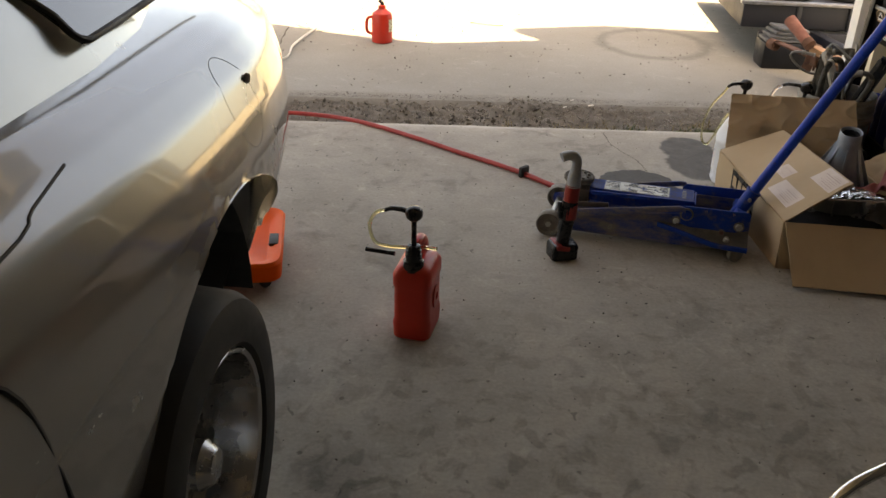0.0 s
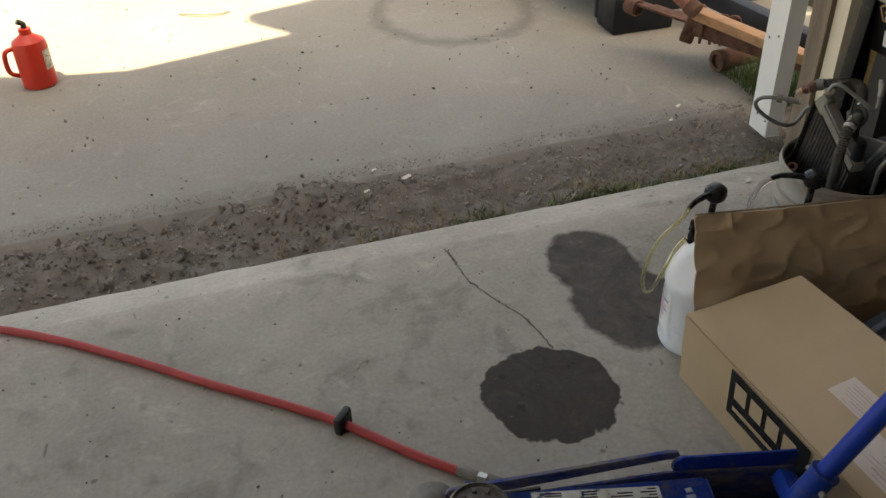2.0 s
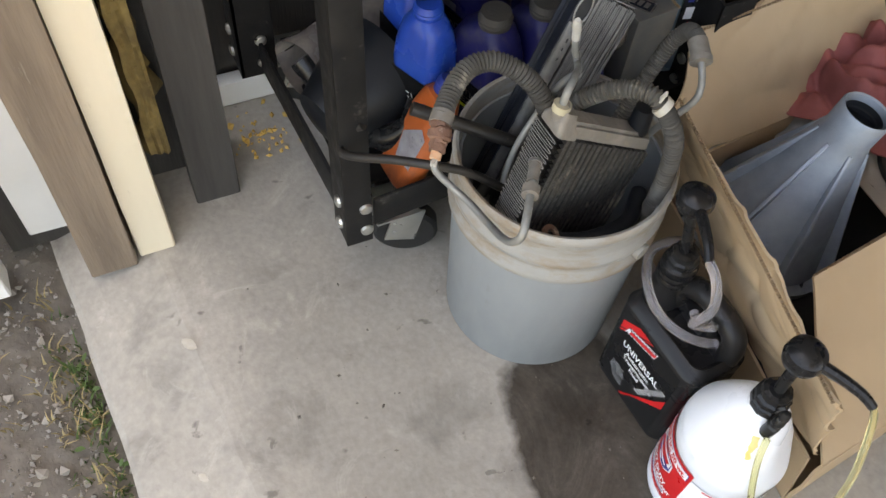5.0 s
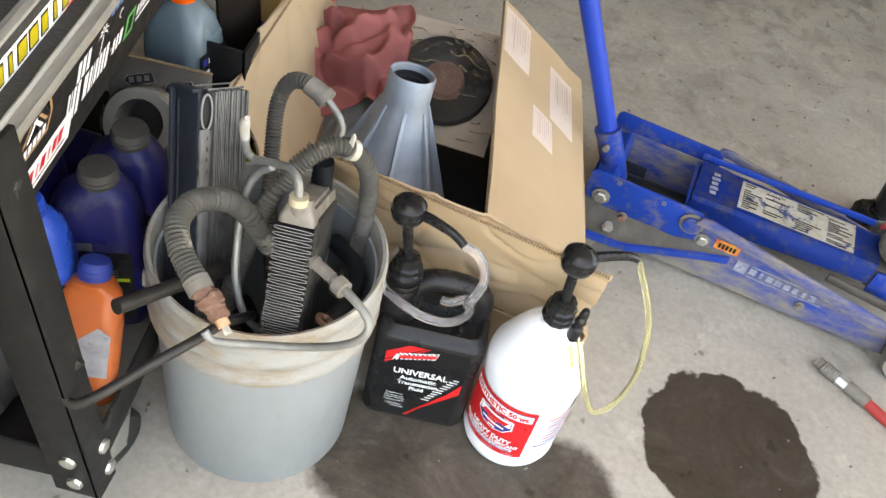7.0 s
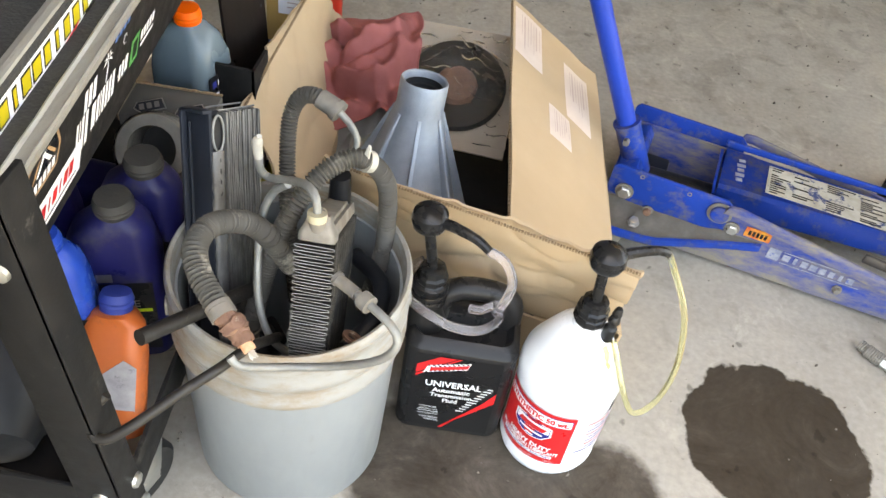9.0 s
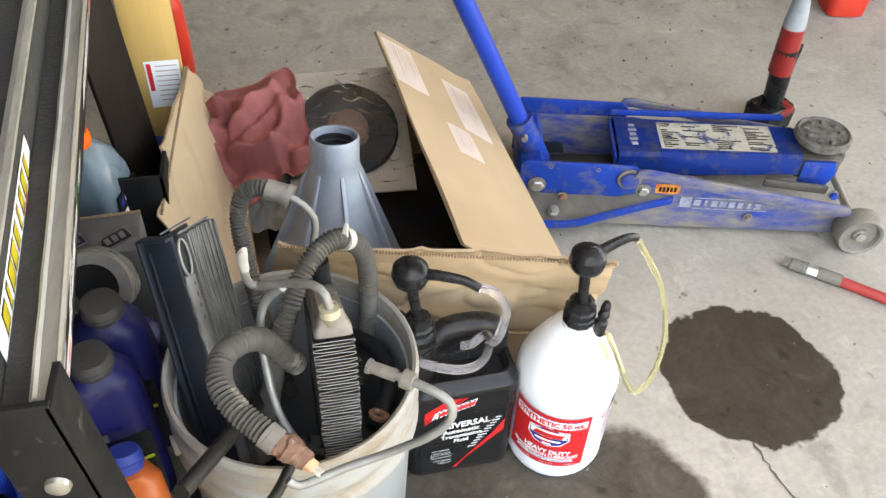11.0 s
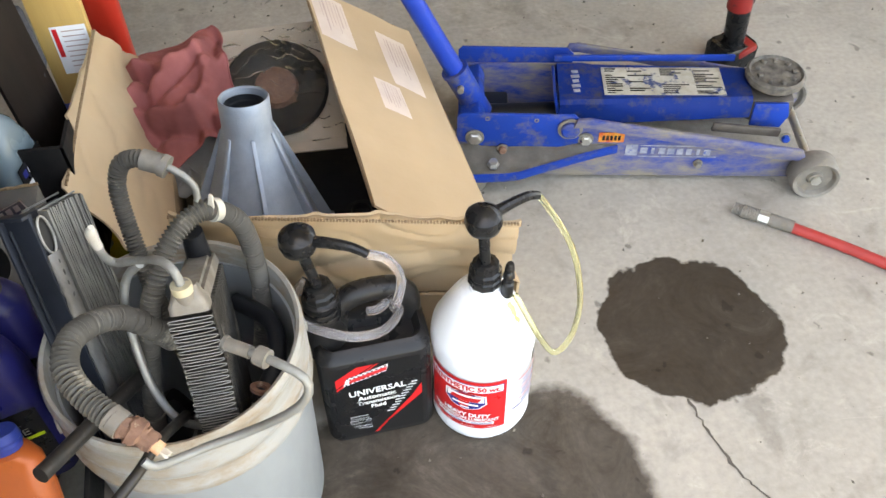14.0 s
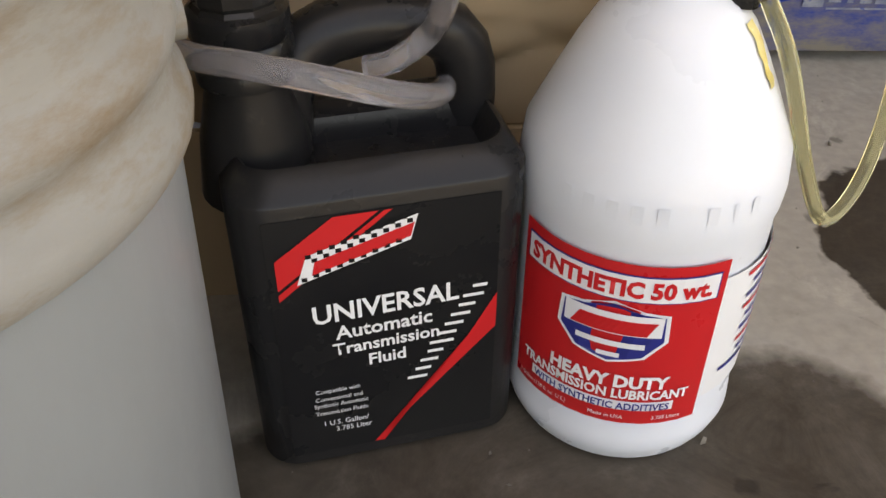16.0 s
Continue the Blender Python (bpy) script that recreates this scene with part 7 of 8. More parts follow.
M_ROUGHBLK = mat("rough black bed liner", (0.020, 0.020, 0.019), (0.042, 0.040, 0.037), rough=0.85, scale=60, bump=0.9, bscale=220, dirt=(0.10, 0.095, 0.085), dirt_amt=0.35, dscale=45, dsoft=0.25)


def long_bar(name, outline, material, label="", parent=None):
    """A long bar along the rail with the given cross-section (x, z)."""
    bm = bmesh.new()
    ends = [[bm.verts.new((x + 0.0006 * noise.noise((j * 1.7, x * 90, z * 90)), 0.04 - (RAILLEN + 0.04) * j / 30, z + 0.0006 * noise.noise((j * 1.3, z * 70, 5)))) for x, z in outline] for j in range(31)]
    k = len(outline)
    for a, b in zip(ends, ends[1:]):
        for i in range(k):
            bm.faces.new((a[i], a[(i + 1) % k], b[(i + 1) % k], b[i]))
    bm.faces.new(ends[0]), bm.faces.new(ends[-1])
    return part(name, moved(bm, rm), material, parent or cart, label, smooth=False)


rail = long_bar("rail", [(-0.0010, 0.6400), (0.0250, 0.5180), (0.0290, 0.5120), (0.0350, 0.5140), (0.0350, 0.6400)], M_BLACK, "black side rail covered in stickers")
long_bar("trim_channel", [(-0.0045, 0.6415), (-0.0050, 0.6490), (-0.0025, 0.6505), (0.0000, 0.6480), (0.0100, 0.6480), (0.0125, 0.6505), (0.0150, 0.6490), (0.0145, 0.6415)], M_ALUTRIM, "long dusty aluminium channel")
long_bar("bed", [(0.0155, 0.6410), (0.0155, 0.6445), (0.0345, 0.6445), (0.0345, 0.6410)], M_ROUGHBLK, "rough black strip between the rails")
upper = long_bar("upper_rail", [(0.0352, 0.6250), (0.0352, 0.6745), (0.0375, 0.6770), (0.0960, 0.6770), (0.0980, 0.6250)], M_ROUGHBLK, "rough black upper rail with a sticker")
long_bar("trim_strip", [(0.0370, 0.6772), (0.0380, 0.6800), (0.0440, 0.6812), (0.0500, 0.6800), (0.0510, 0.6772)], M_ALUTRIM, "long tan metal strip")
FACE = Matrix(((0, 0, -1, 0), (-1, 0, 0, 0), (0, 1, 0, 0), (0, 0, 0, 1)))
M_BROWNSTK = mat("bronze sticker", (0.30, 0.16, 0.07), (0.42, 0.27, 0.15), rough=0.4, scale=40, bump=0.02)
M_GREENSTK = mat("green sticker", (0.05, 0.32, 0.08), rough=0.4)
M_BLUESTK = mat("blue sticker", (0.04, 0.16, 0.45), rough=0.4)


def on_rail(y, z, bm, material, name="sticker_mark", lift=0.0014, parent=None):
    """Lays a flat shape on the leaning face of the lower rail, its middle at (y, z)."""
    m = rm @ Matrix.Translation((0.0080 - 0.2131 * (z - 0.598), y, z)) @ pose(0, 0, 0, 0, -12, 0) @ FACE
    return part(name, moved(bm, m @ pose(0, 0, lift)), material, parent or rail, smooth=False)


def slant(w_, h_, k=0.25, x=0.0, y=0.0):
    return flat([(x - w_ / 2 - k * h_ / 2, y - h_ / 2), (x + w_ / 2 - k * h_ / 2, y - h_ / 2), (x + w_ / 2 + k * h_ / 2, y + h_ / 2), (x - w_ / 2 + k * h_ / 2, y + h_ / 2)])


# white sticker with a red name
st = on_rail(-0.074, 0.557, slant(0.112, 0.040, 0.1), M_LABELWHITE, "sticker", 0.0008)
for i, w_ in enumerate((0.009, 0.003, 0.010, 0.003, 0.009, 0.010)):
    on_rail(-0.040 - 0.0128 * i, 0.560, slant(w_, 0.016, 0.2), M_LABELRED, parent=st)
on_rail(-0.074, 0.5455, slant(0.085, 0.002, 0.1), M_LABELBLACK, parent=st)
on_rail(-0.026, 0.560, flat([(0.009 * math.cos(a), 0.011 * math.sin(a)) for a in [math.pi * (0.5 - k / 12) for k in range(13)]] + [(0.005 * math.cos(a), 0.008 * math.sin(a)) for a in [math.pi * (-0.5 + k / 12) for k in range(13)]]), M_LABELRED, parent=st)
# bronze badge with a ring of white and an emblem
st = on_rail(-0.040, 0.618, flat([(-0.042, 0.010), (-0.030, -0.022), (0.030, -0.022), (0.038, 0.0), (0.030, 0.024), (-0.012, 0.030)]), M_BROWNSTK, "sticker", 0.0008)
on_rail(-0.040, 0.619, flat([(-0.036, 0.008), (-0.026, -0.018), (0.027, -0.018), (0.033, 0.0), (0.026, 0.020), (-0.010, 0.025)]), M_LABELBLACK, lift=0.0011, parent=st)
for i in range(5):
    on_rail(-0.022 - 0.0095 * i, 0.6075, slant(0.0065, 0.010, 0.1), M_LABELWHITE, parent=st)
for w_, x_, k in ((0.006, -0.006, 0.9), (0.006, 0.006, -0.9), (0.005, -0.016, 0.9), (0.005, 0.016, -0.9)):
    on_rail(-0.040, 0.626, slant(w_, 0.018, k, x_), M_BROWNSTK if abs(x_) > 0.01 else M_LABELWHITE, parent=st)
# white decal: two rows of letter-like bars and a palm
for y0, z0, hh, ws in ((-0.131, 0.616, 0.025, (0.009, 0.009, 0.009)), (-0.113, 0.582, 0.041, (0.006, 0.003, 0.007, 0.008)), (-0.152, 0.582, 0.032, (0.012, 0.007, 0.003, 0.007, 0.007, 0.007, 0.008)), (-0.224, 0.580, 0.020, (0.002, 0.007, 0.007, 0.010))):
    y = y0
    for w_ in ws:
        y -= w_ / 2
        on_rail(y, z0, slant(w_ * 0.85, hh if w_ > 0.0025 else 0.004, 0.06), M_LABELWHITE)
        y -= w_ / 2 + 0.0022
on_rail(-0.192, 0.613, flat([(-0.0045, -0.014), (-0.002, -0.014), (0.002, 0.004), (0.0005, 0.012), (-0.001, 0.004)]), M_LABELWHITE)
for ang in (15, 55, 100, 140, 175, -20):
    c, s = math.cos(radians(ang)), math.sin(radians(ang))
    on_rail(-0.192, 0.625, flat([(0, 0), (0.008 * c - 0.002 * s, 0.008 * s + 0.002 * c), (0.014 * c, 0.014 * s - 0.004), (0.008 * c + 0.001 * s, 0.008 * s - 0.001 * c)]), M_LABELWHITE)
# blue name, ring mark and green name plate
for i in range(4):
    on_rail(-0.214 - 0.0115 * i, 0.637, slant(0.008, 0.010, 0.2), M_BLUESTK)
on_rail(-0.241, 0.617, flat([(0.006 * math.cos(2 * math.pi * k / 6), 0.007 * math.sin(2 * math.pi * k / 6)) for k in range(6)]), M_LABELWHITE)
on_rail(-0.241, 0.617, flat([(0.0045 * math.cos(2 * math.pi * k / 6), 0.0052 * math.sin(2 * math.pi * k / 6)) for k in range(6)]), M_BLACK, lift=0.0018)
st = on_rail(-0.280, 0.578, slant(0.026, 0.033, 0.1), M_GREENSTK, "sticker", 0.0008)
on_rail(-0.280, 0.578, slant(0.014, 0.022, 0.1), M_BLACK, lift=0.0011, parent=st)
for i in range(5):
    on_rail(-0.301 - 0.0095 * i, 0.583, slant(0.0065, 0.013, 0.1), M_LABELWHITE)
on_rail(-0.320, 0.570, slant(0.044, 0.004, 0.1), M_LABELWHITE)
# two further white decals along the rail
for i in range(8):
    on_rail(-0.45 - 0.021 * i, 0.585, slant(0.014, 0.034, 0.1), M_LABELWHITE)
on_rail(-0.70, 0.580, slant(0.11, 0.034, 0.1), M_LABELWHITE, "sticker", 0.0008)
for i in range(5):
    on_rail(-0.66 - 0.020 * i, 0.580, slant(0.014, 0.020, 0.1), M_LABELRED)


def on_upper(y, z, bm, material, lift, parent=None):
    m = rm @ Matrix.Translation((0.0352, y, z)) @ FACE
    return part("sticker_mark" if parent else "sticker", moved(bm, m @ pose(0, 0, lift)), material, parent or upper, smooth=False)


# yellow letters over a red swoosh on the upper rail
st = on_upper(-0.15, 0.650, flat([(-0.13, -0.019), (0.02, -0.019), (0.07, -0.006), (0.115, 0.002), (0.115, 0.020), (-0.13, 0.020)]), M_LABELWHITE, 0.0008)
on_upper(-0.15, 0.650, flat([(-0.125, -0.017), (0.0, -0.017), (0.05, -0.008), (0.07, -0.001), (0.0, -0.009), (-0.125, -0.006)]), M_LABELRED, 0.0012, st)
for i, w_ in enumerate((0.016, 0.006, 0.016, 0.016, 0.012, 0.006, 0.012, 0.014, 0.010)):
    on_upper(-0.055 - 0.0225 * i, 0.657, slant(w_ + 0.004, 0.020, 0.25), M_LABELBLACK, 0.0011, st)
    on_upper(-0.055 - 0.0225 * i, 0.657, slant(w_, 0.016, 0.25), M_YELLOW, 0.0014, st)
for i in range(4):
    on_upper(-0.236 - 0.006 * i, 0.645, slant(0.004, 0.005, 0.2), M_LABELBLACK, 0.0012, st)
part("top_shelf", boxes(((0.26, 0.98, 0.01), (1.90, 2.80, 0.665))), M_ROUGHBLK, cart)

# ---- bottles and oddments on the cart's shelf ----
SH = 0.156


def bottle(name, label, x, y, z, rz, hw, hd, h, material, cap_mat, cap_r=0.021, neck_x=0.0, lab_mat=None, tiltx=0.0, tilty=0.0, group="", capribs=True):
    """A rounded oil or coolant bottle with a screw cap and a front label."""
    ob = thing(name, label, "bottle", pose(x, y, z, tiltx, tilty, rz), group)
    part("body", loft([(0, hw - 0.006, hd - 0.006, 0.018, 0, 0), (0.005, hw, hd, 0.022, 0, 0), (h * 0.62, hw, hd, 0.024, 0, 0), (h * 0.72, hw * 0.95, hd * 0.95, 0.024, 0, 0), (h * 0.84, hw * 0.62 + 0.01, hd * 0.75, 0.024, neck_x * 0.5, 0), (h * 0.9, cap_r + 0.006, cap_r + 0.004, 0.022, neck_x, 0), (h * 0.93, cap_r - 0.003, cap_r - 0.003, 0.018, neck_x, 0)]), material, ob)
    part("cap", lathe([(0, h * 0.91), (cap_r, h * 0.91)] + [(cap_r + (0.0012 if i % 2 else 0), h * 0.91 + 0.006 + 0.003 * i) for i in range(5)] + [(cap_r - 0.002, h * 0.91 + 0.024), (0, h * 0.91 + 0.025)], 24, m=pose(neck_x, 0, 0)), cap_mat, ob)
    if lab_mat:
        lb = part("label", moved(rect(hw * 1.6, h * 0.5), pose(0, -hd - 0.0008, h * 0.33, 90, 0, 0)), lab_mat, ob)
        return ob, lb, (hd, h)
    return ob, None, (hd, h)


M_DUSTYCAP = mat("dusty black cap", (0.030, 0.028, 0.026), (0.055, 0.050, 0.044), rough=0.7, scale=60, bump=0.3, dirt=(0.12, 0.105, 0.085), dirt_amt=0.4, dscale=40, dsoft=0.25)
ob, lb, (bd, bh) = bottle("antifreeze_jug", "blue violet antifreeze bottle with a dusty black cap and grey print", 1.708, 3.062, SH, 200, 0.056, 0.038, 0.258, M_PURPLE, M_DUSTYCAP, 0.023, 0.01, M_LABELBLACK, group="antifreeze bottles")
for s, z, hgt in (("ANTI-", 0.128, 0.012), ("FREEZE", 0.112, 0.012)):
    part("lettering", moved(text_bm(s, hgt), Matrix.Translation((0.0, -bd - 0.0014, z)) @ pose(0, 0, 0, 90, 0, 0)), M_STEEL, lb, smooth=False)
part("stripe", moved(rect(0.08, 0.006), pose(0, -bd - 0.0014, 0.099, 90, 0, 0)), M_LIME, lb, smooth=False)
part("upper_mark", moved(rect(0.04, 0.014), pose(-0.02, -bd - 0.0014, 0.16, 90, 0, 0)), M_STEEL, lb, smooth=False)
for x, y, r in ((1.706, 2.984, 192), (1.835, 3.02, 200)):
    copy_thing(ob, pose(x, y, SH, 0, 0, r))
copy_thing(ob, pose(1.905, 2.885, SH + 0.056, 0, -90, 0))
ob, lb, (bd, bh) = bottle("gear_oil_bottle", "bright blue bottle with a black label of gear oil", 1.742, 3.139, SH, 205, 0.043, 0.036, 0.262, M_BRIGHTBLUE, M_BRIGHTBLUE, 0.020, 0.0, M_LABELBLACK, group="gear oil bottles")
part("lettering", moved(text_bm("75W", 0.018), Matrix.Translation((0.008, -bd - 0.0014, 0.11)) @ pose(0, 0, 0, 90, 0, 0)), M_LABELWHITE, lb, smooth=False)
part("lettering", moved(text_bm("GEAR OIL", 0.008), Matrix.Translation((0.0, -bd - 0.0014, 0.085)) @ pose(0, 0, 0, 90, 0, 0)), M_LABELWHITE, lb, smooth=False)
for i in range(4):
    part("print_line", moved(rect(0.05, 0.003), pose(0, -bd - 0.0014, 0.07 - 0.008 * i, 90, 0, 0)), M_STEEL, lb, smooth=False)
copy_thing(ob, pose(1.838, 3.120, SH, 0, 0, 190))
orange, lb, (bd, bh) = bottle("orange_bottle", "leaning dirty orange bottle with a blue cap and worn label", 1.667, 3.208, SH + 0.006, 184, 0.040, 0.024, 0.182, mat("dirty orange plastic", (0.55, 0.12, 0.03), (0.40, 0.09, 0.025), rough=0.45, scale=9, bump=0.05, dirt=(0.10, 0.06, 0.045), dirt_amt=0.52, dscale=11, dsoft=0.25), mat("dark blue cap", (0.02, 0.05, 0.30), rough=0.5, scale=20, dirt=(0.08, 0.08, 0.09), dirt_amt=0.3), 0.019, tiltx=-25, tilty=0)
part("label", moved(flat([(-0.002, -0.034), (0.036, -0.030), (0.036, 0.028), (0.020, 0.036), (-0.012, 0.006)]), pose(0, -bd - 0.0008, 0.078, 90, 0, 0)), mat("worn grey paper label", (0.42, 0.41, 0.43), (0.25, 0.24, 0.26), rough=0.7, scale=40, bump=0.2, dirt=(0.12, 0.11, 0.14), dirt_amt=0.35, dscale=60), orange, "scuffed grey label")
ob, lb, _ = bottle("washer_fluid_jug", "smoky grey-blue washer fluid jug with an orange cap", 1.768, 2.666, SH, 166, 0.054, 0.044, 0.264, M_WASHER, M_ORANGE, 0.02, 0.0, None)
lb = part("label", moved(boxes(((0.066, 0.0012, 0.076), (0, 0, 0), (0, 0, 0), 0.0)), pose(0.0550, 0.0, 0.138, 0, 0, 90)), M_LABELBLACK, ob, "black label with white, blue and red print", smooth=False)
for x_, z_, w_, h_, m_ in ((-0.022, 0.024, 0.010, 0.012, M_LABELBLUE), (0.006, 0.024, 0.038, 0.010, M_LABELWHITE), (0.000, -0.004, 0.052, 0.024, M_LABELWHITE), (0.004, -0.026, 0.042, 0.006, M_LABELRED)):
    part("print_bar", moved(rect(w_, h_), pose(0.0562, x_, 0.138 + z_, 90, 0, 90)), m_, lb, smooth=False)
ob, _, _ = bottle("oil_jug", "yellow motor oil jug with a dark blue cap", 1.700, 2.555, 0.0, 175, 0.045, 0.036, 0.25, M_YELLOW, bpy.data.materials["dark blue cap"], 0.022, group="oil jugs")
copy_thing(ob, pose(1.71, 2.47, 0.0, 0, 0, 180))
mud = thing("printed_carton", "dusty dark carton with a torn brown edge and pale outlined print", "carton", pose(1.745, 2.795, SH, 0, 0, 5))
part("body", boxes(((0.126, 0.076, 0.187), (0, 0, 0.0935), (0, 0, 0), 0.003)), mat("dusty dark printed card", (0.05, 0.05, 0.05), (0.09, 0.085, 0.075), rough=0.7, scale=30, bump=0.15, dirt=(0.15, 0.13, 0.10), dirt_amt=0.3, dscale=22, dsoft=0.25), mud)
part("torn_edge", tube([(-0.063 + 0.126 * k / 16, -0.037 + 0.001 * (k % 2), 0.188 + 0.002 * noise.noise((k * 0.9, 1, 2))) for k in range(17)], 0.0022, 6, smooth=False), M_CARDEDGE, mud, "torn brown card edge")
for k in range(2):
    m_ = pose(-0.030 + 0.058 * k, 0.012, 0.1878, 0, 0, 32)
    st = part("printed_panel", moved(flat([(-0.022, -0.013), (0.014, -0.013), (0.022, 0.0), (0.014, 0.013), (-0.022, 0.013)]), m_), M_STEEL, mud, smooth=False)
    part("panel_face", moved(flat([(-0.020, -0.011), (0.013, -0.011), (0.020, 0.0), (0.013, 0.011), (-0.020, 0.011)]), m_ @ pose(0, 0, 0.0004)), M_TRAY, st, smooth=False)
    for i in range(3):
        part("print_bar", moved(slant(0.007, 0.013, 0.1, -0.011 + 0.0105 * i), m_ @ pose(0, 0, 0.0008)), M_STEEL, st, smooth=False)
roll = thing("tape_roll", "dusty roll wrapped in clear plastic on the shelf", "roll", pose(1.738, 2.862, 0.316, -52, 0, 8))
part("core", lathe([(0.033, -0.035), (0.048, -0.035), (0.050, -0.032), (0.050, 0.032), (0.048, 0.035), (0.033, 0.035), (0.032, 0.0), (0.033, -0.035)], 40), mat("grey brown roll", (0.20, 0.18, 0.155), (0.13, 0.12, 0.10), rough=0.5, scale=20, bump=0.3, stretch=(1, 1, 8)), roll)
part("wrap", sheet(lambda u, v: Vector(((0.0525 + 0.003 * noise.noise((math.cos(6.2832 * u) * 3, math.sin(6.2832 * u) * 3, v * 4))) * math.cos(6.2832 * u), (0.0525 + 0.003 * noise.noise((math.cos(6.2832 * u) * 3 + 5, math.sin(6.2832 * u) * 3, v * 4))) * math.sin(6.2832 * u), -0.036 + 0.07 * v)), 48, 10), film, roll, "dusty crinkled clear wrap").visible_shadow = False
low = thing("printed_carton", "black parts box with a yellow gear print below the shelf", "carton", pose(1.775, 3.20, 0.0, 0, 0, 12))
part("body", boxes(((0.14, 0.10, 0.12), (0, 0, 0.06), (0, 0, 0), 0.002)), M_LABELBLACK, low)
part("gear_print", moved(flat([((0.026 if k % 2 else 0.022) * math.cos(2 * math.pi * k / 32), (0.026 if k % 2 else 0.022) * math.sin(2 * math.pi * k / 32)) for k in range(32)]), pose(0.0, 0.0, 0.1208)), M_YELLOW, low, "round yellow gear print", smooth=False)
part("print_bar", moved(slant(0.030, 0.016, 0.1), pose(-0.045, 0.030, 0.1208)), M_STEEL, low, smooth=False)
# headlight unit and dark wrapped bundle on the shelf near the wheel
hl = thing("headlight_unit", "old headlight with a chrome reflector and black housing on the shelf", "headlight", pose(1.795, 3.215, SH + 0.07, 0, 0, 20) @ Matrix.Diagonal((1.2, 1.2, 1.2, 1)))
part("reflector", lathe([(0.0, -0.02), (0.03, -0.015), (0.055, 0.01), (0.068, 0.04), (0.070, 0.045), (0.064, 0.045), (0.05, 0.012), (0, -0.012)], 32, m=pose(0, 0, 0, 80, 0, 0)), mat("dull silvered reflector", (0.62, 0.62, 0.6), (0.5, 0.5, 0.48), rough=0.3, metal=0.4, scale=20, bump=0.05), hl, "dull silvered bowl")
part("housing", lathe([(0, -0.07), (0.04, -0.065), (0.06, -0.02), (0.075, 0.03), (0.078, 0.048), (0.07, 0.048), (0.05, -0.02), (0, -0.05)], 32, m=pose(0, 0.006, 0, 80, 0, 0)), M_DARKPL, hl)
single("bumper_trim", tube([(1.88, 3.285, 0.235), (1.84, 3.262, 0.20), (1.78, 3.245, 0.185), (1.715, 3.215, 0.20), (1.69, 3.18, 0.235), (1.70, 3.16, 0.27)], 0.022, 14), M_PUMP, "curved glossy black trim piece on the cart shelf", "trim piece")
bundle = sheet(lambda u, v: Vector((0.06 * math.cos(2 * math.pi * v) * (1 + 0.15 * noise.noise((u * 5, v * 6, 0))), 0.26 * u - 0.13, 0.055 * math.sin(2 * math.pi * v) * (1 + 0.2 * noise.noise((u * 5 + 4, v * 6, 0))))), 30, 30)
single("wrapped_part", bundle, M_BAG, "dark part wrapped in cloudy plastic on the shelf", "part", pose(1.93, 3.17, SH + 0.05, 0, 0, 25))
single("wood_panel", boxes(((0.085, 0.008, 0.42), (0, 0, 0.21), (0, 0, 0), 0.002)), mat("dark stained board", (0.012, 0.008, 0.007), (0.008, 0.006, 0.005), spec=0.2, rough=0.5, scale=9, bump=0.1, stretch=(4, 4, 0.5)), "thin dark stained board leaning inside the cart", "board", pose(1.700, 2.582, SH, 3, 2, 62))
# pine board with a paper label
pb = thing("pine_board", "yellow pine board with a white paper label, leaning on the cart", "board", pose(1.681, 2.450, 0.0, 0, 0, 3))
part("plank", boxes(((0.078, 0.02, 0.56), (0, 0, 0.28), (0, 0, 0), 0.002)), M_PLY, pb)
pl_ = part("paper_label", moved(rect(0.053, 0.086), pose(-0.009, 0.0108, 0.352, 90, 0, 180)), M_LABELWHITE, pb, "white paper label with a red strip")
part("red_strip", moved(rect(0.007, 0.050), pose(0.011, 0.0114, 0.366, 90, 0, 180)), M_LABELRED, pl_, smooth=False)
for i in range(8):
    part("print_line", moved(rect(0.034, 0.002), pose(-0.015, 0.0114, 0.386 - 0.009 * i, 90, 0, 180)), M_INK, pl_, smooth=False)
single("carpet_piece", boxes(((0.112, 0.07, 0.17), (0, 0, 0.085), (0, 0, 0), 0.010)), M_CARPET, "blue grey carpet offcut laid over the board top", "carpet", pose(1.690, 2.434, 0.561, 0, 2, 5))
single("carpet_piece", boxes(((0.03, 0.07, 0.10), (0, 0, 0.05), (0, 0, 0), 0.01)), M_CARPET, "small dark carpet scrap beside the board", "carpet", pose(1.712, 2.53, 0.36, 10, 4, 14))
bottle("red_jug", "tall red plastic jug standing behind the board", 1.70, 2.16, 0.0, 180, 0.035, 0.03, 0.38, M_RED, M_PUMP, 0.02)

# ---- near stand with a chrome ring ----
stand = thing("hand_truck", "dark steel tube stand with a chrome handle loop", "stand")
part("loop", tube([(0.82, 0.55, 0.60), (0.745, 0.50, 0.606), (0.70, 0.475, 0.592), (0.675, 0.465, 0.55), (0.685, 0.47, 0.505), (0.73, 0.495, 0.465), (0.80, 0.53, 0.44)], 0.0075, 12), M_CHROME, stand, "bright chrome loop")
part("upright", rod(bmesh.new(), (0.66, 0.33, 0.0), (0.86, 0.60, 0.82), 0.013, 14), M_BLACK, stand)
part("upright", rod(bmesh.new(), (0.98, 0.33, 0.0), (1.02, 0.60, 0.82), 0.013, 14), M_BLACK, stand)
part("cross_bar", rod(bmesh.new(), (0.66, 0.33, 0.02), (0.98, 0.33, 0.02), 0.013, 14), M_BLACK, stand)
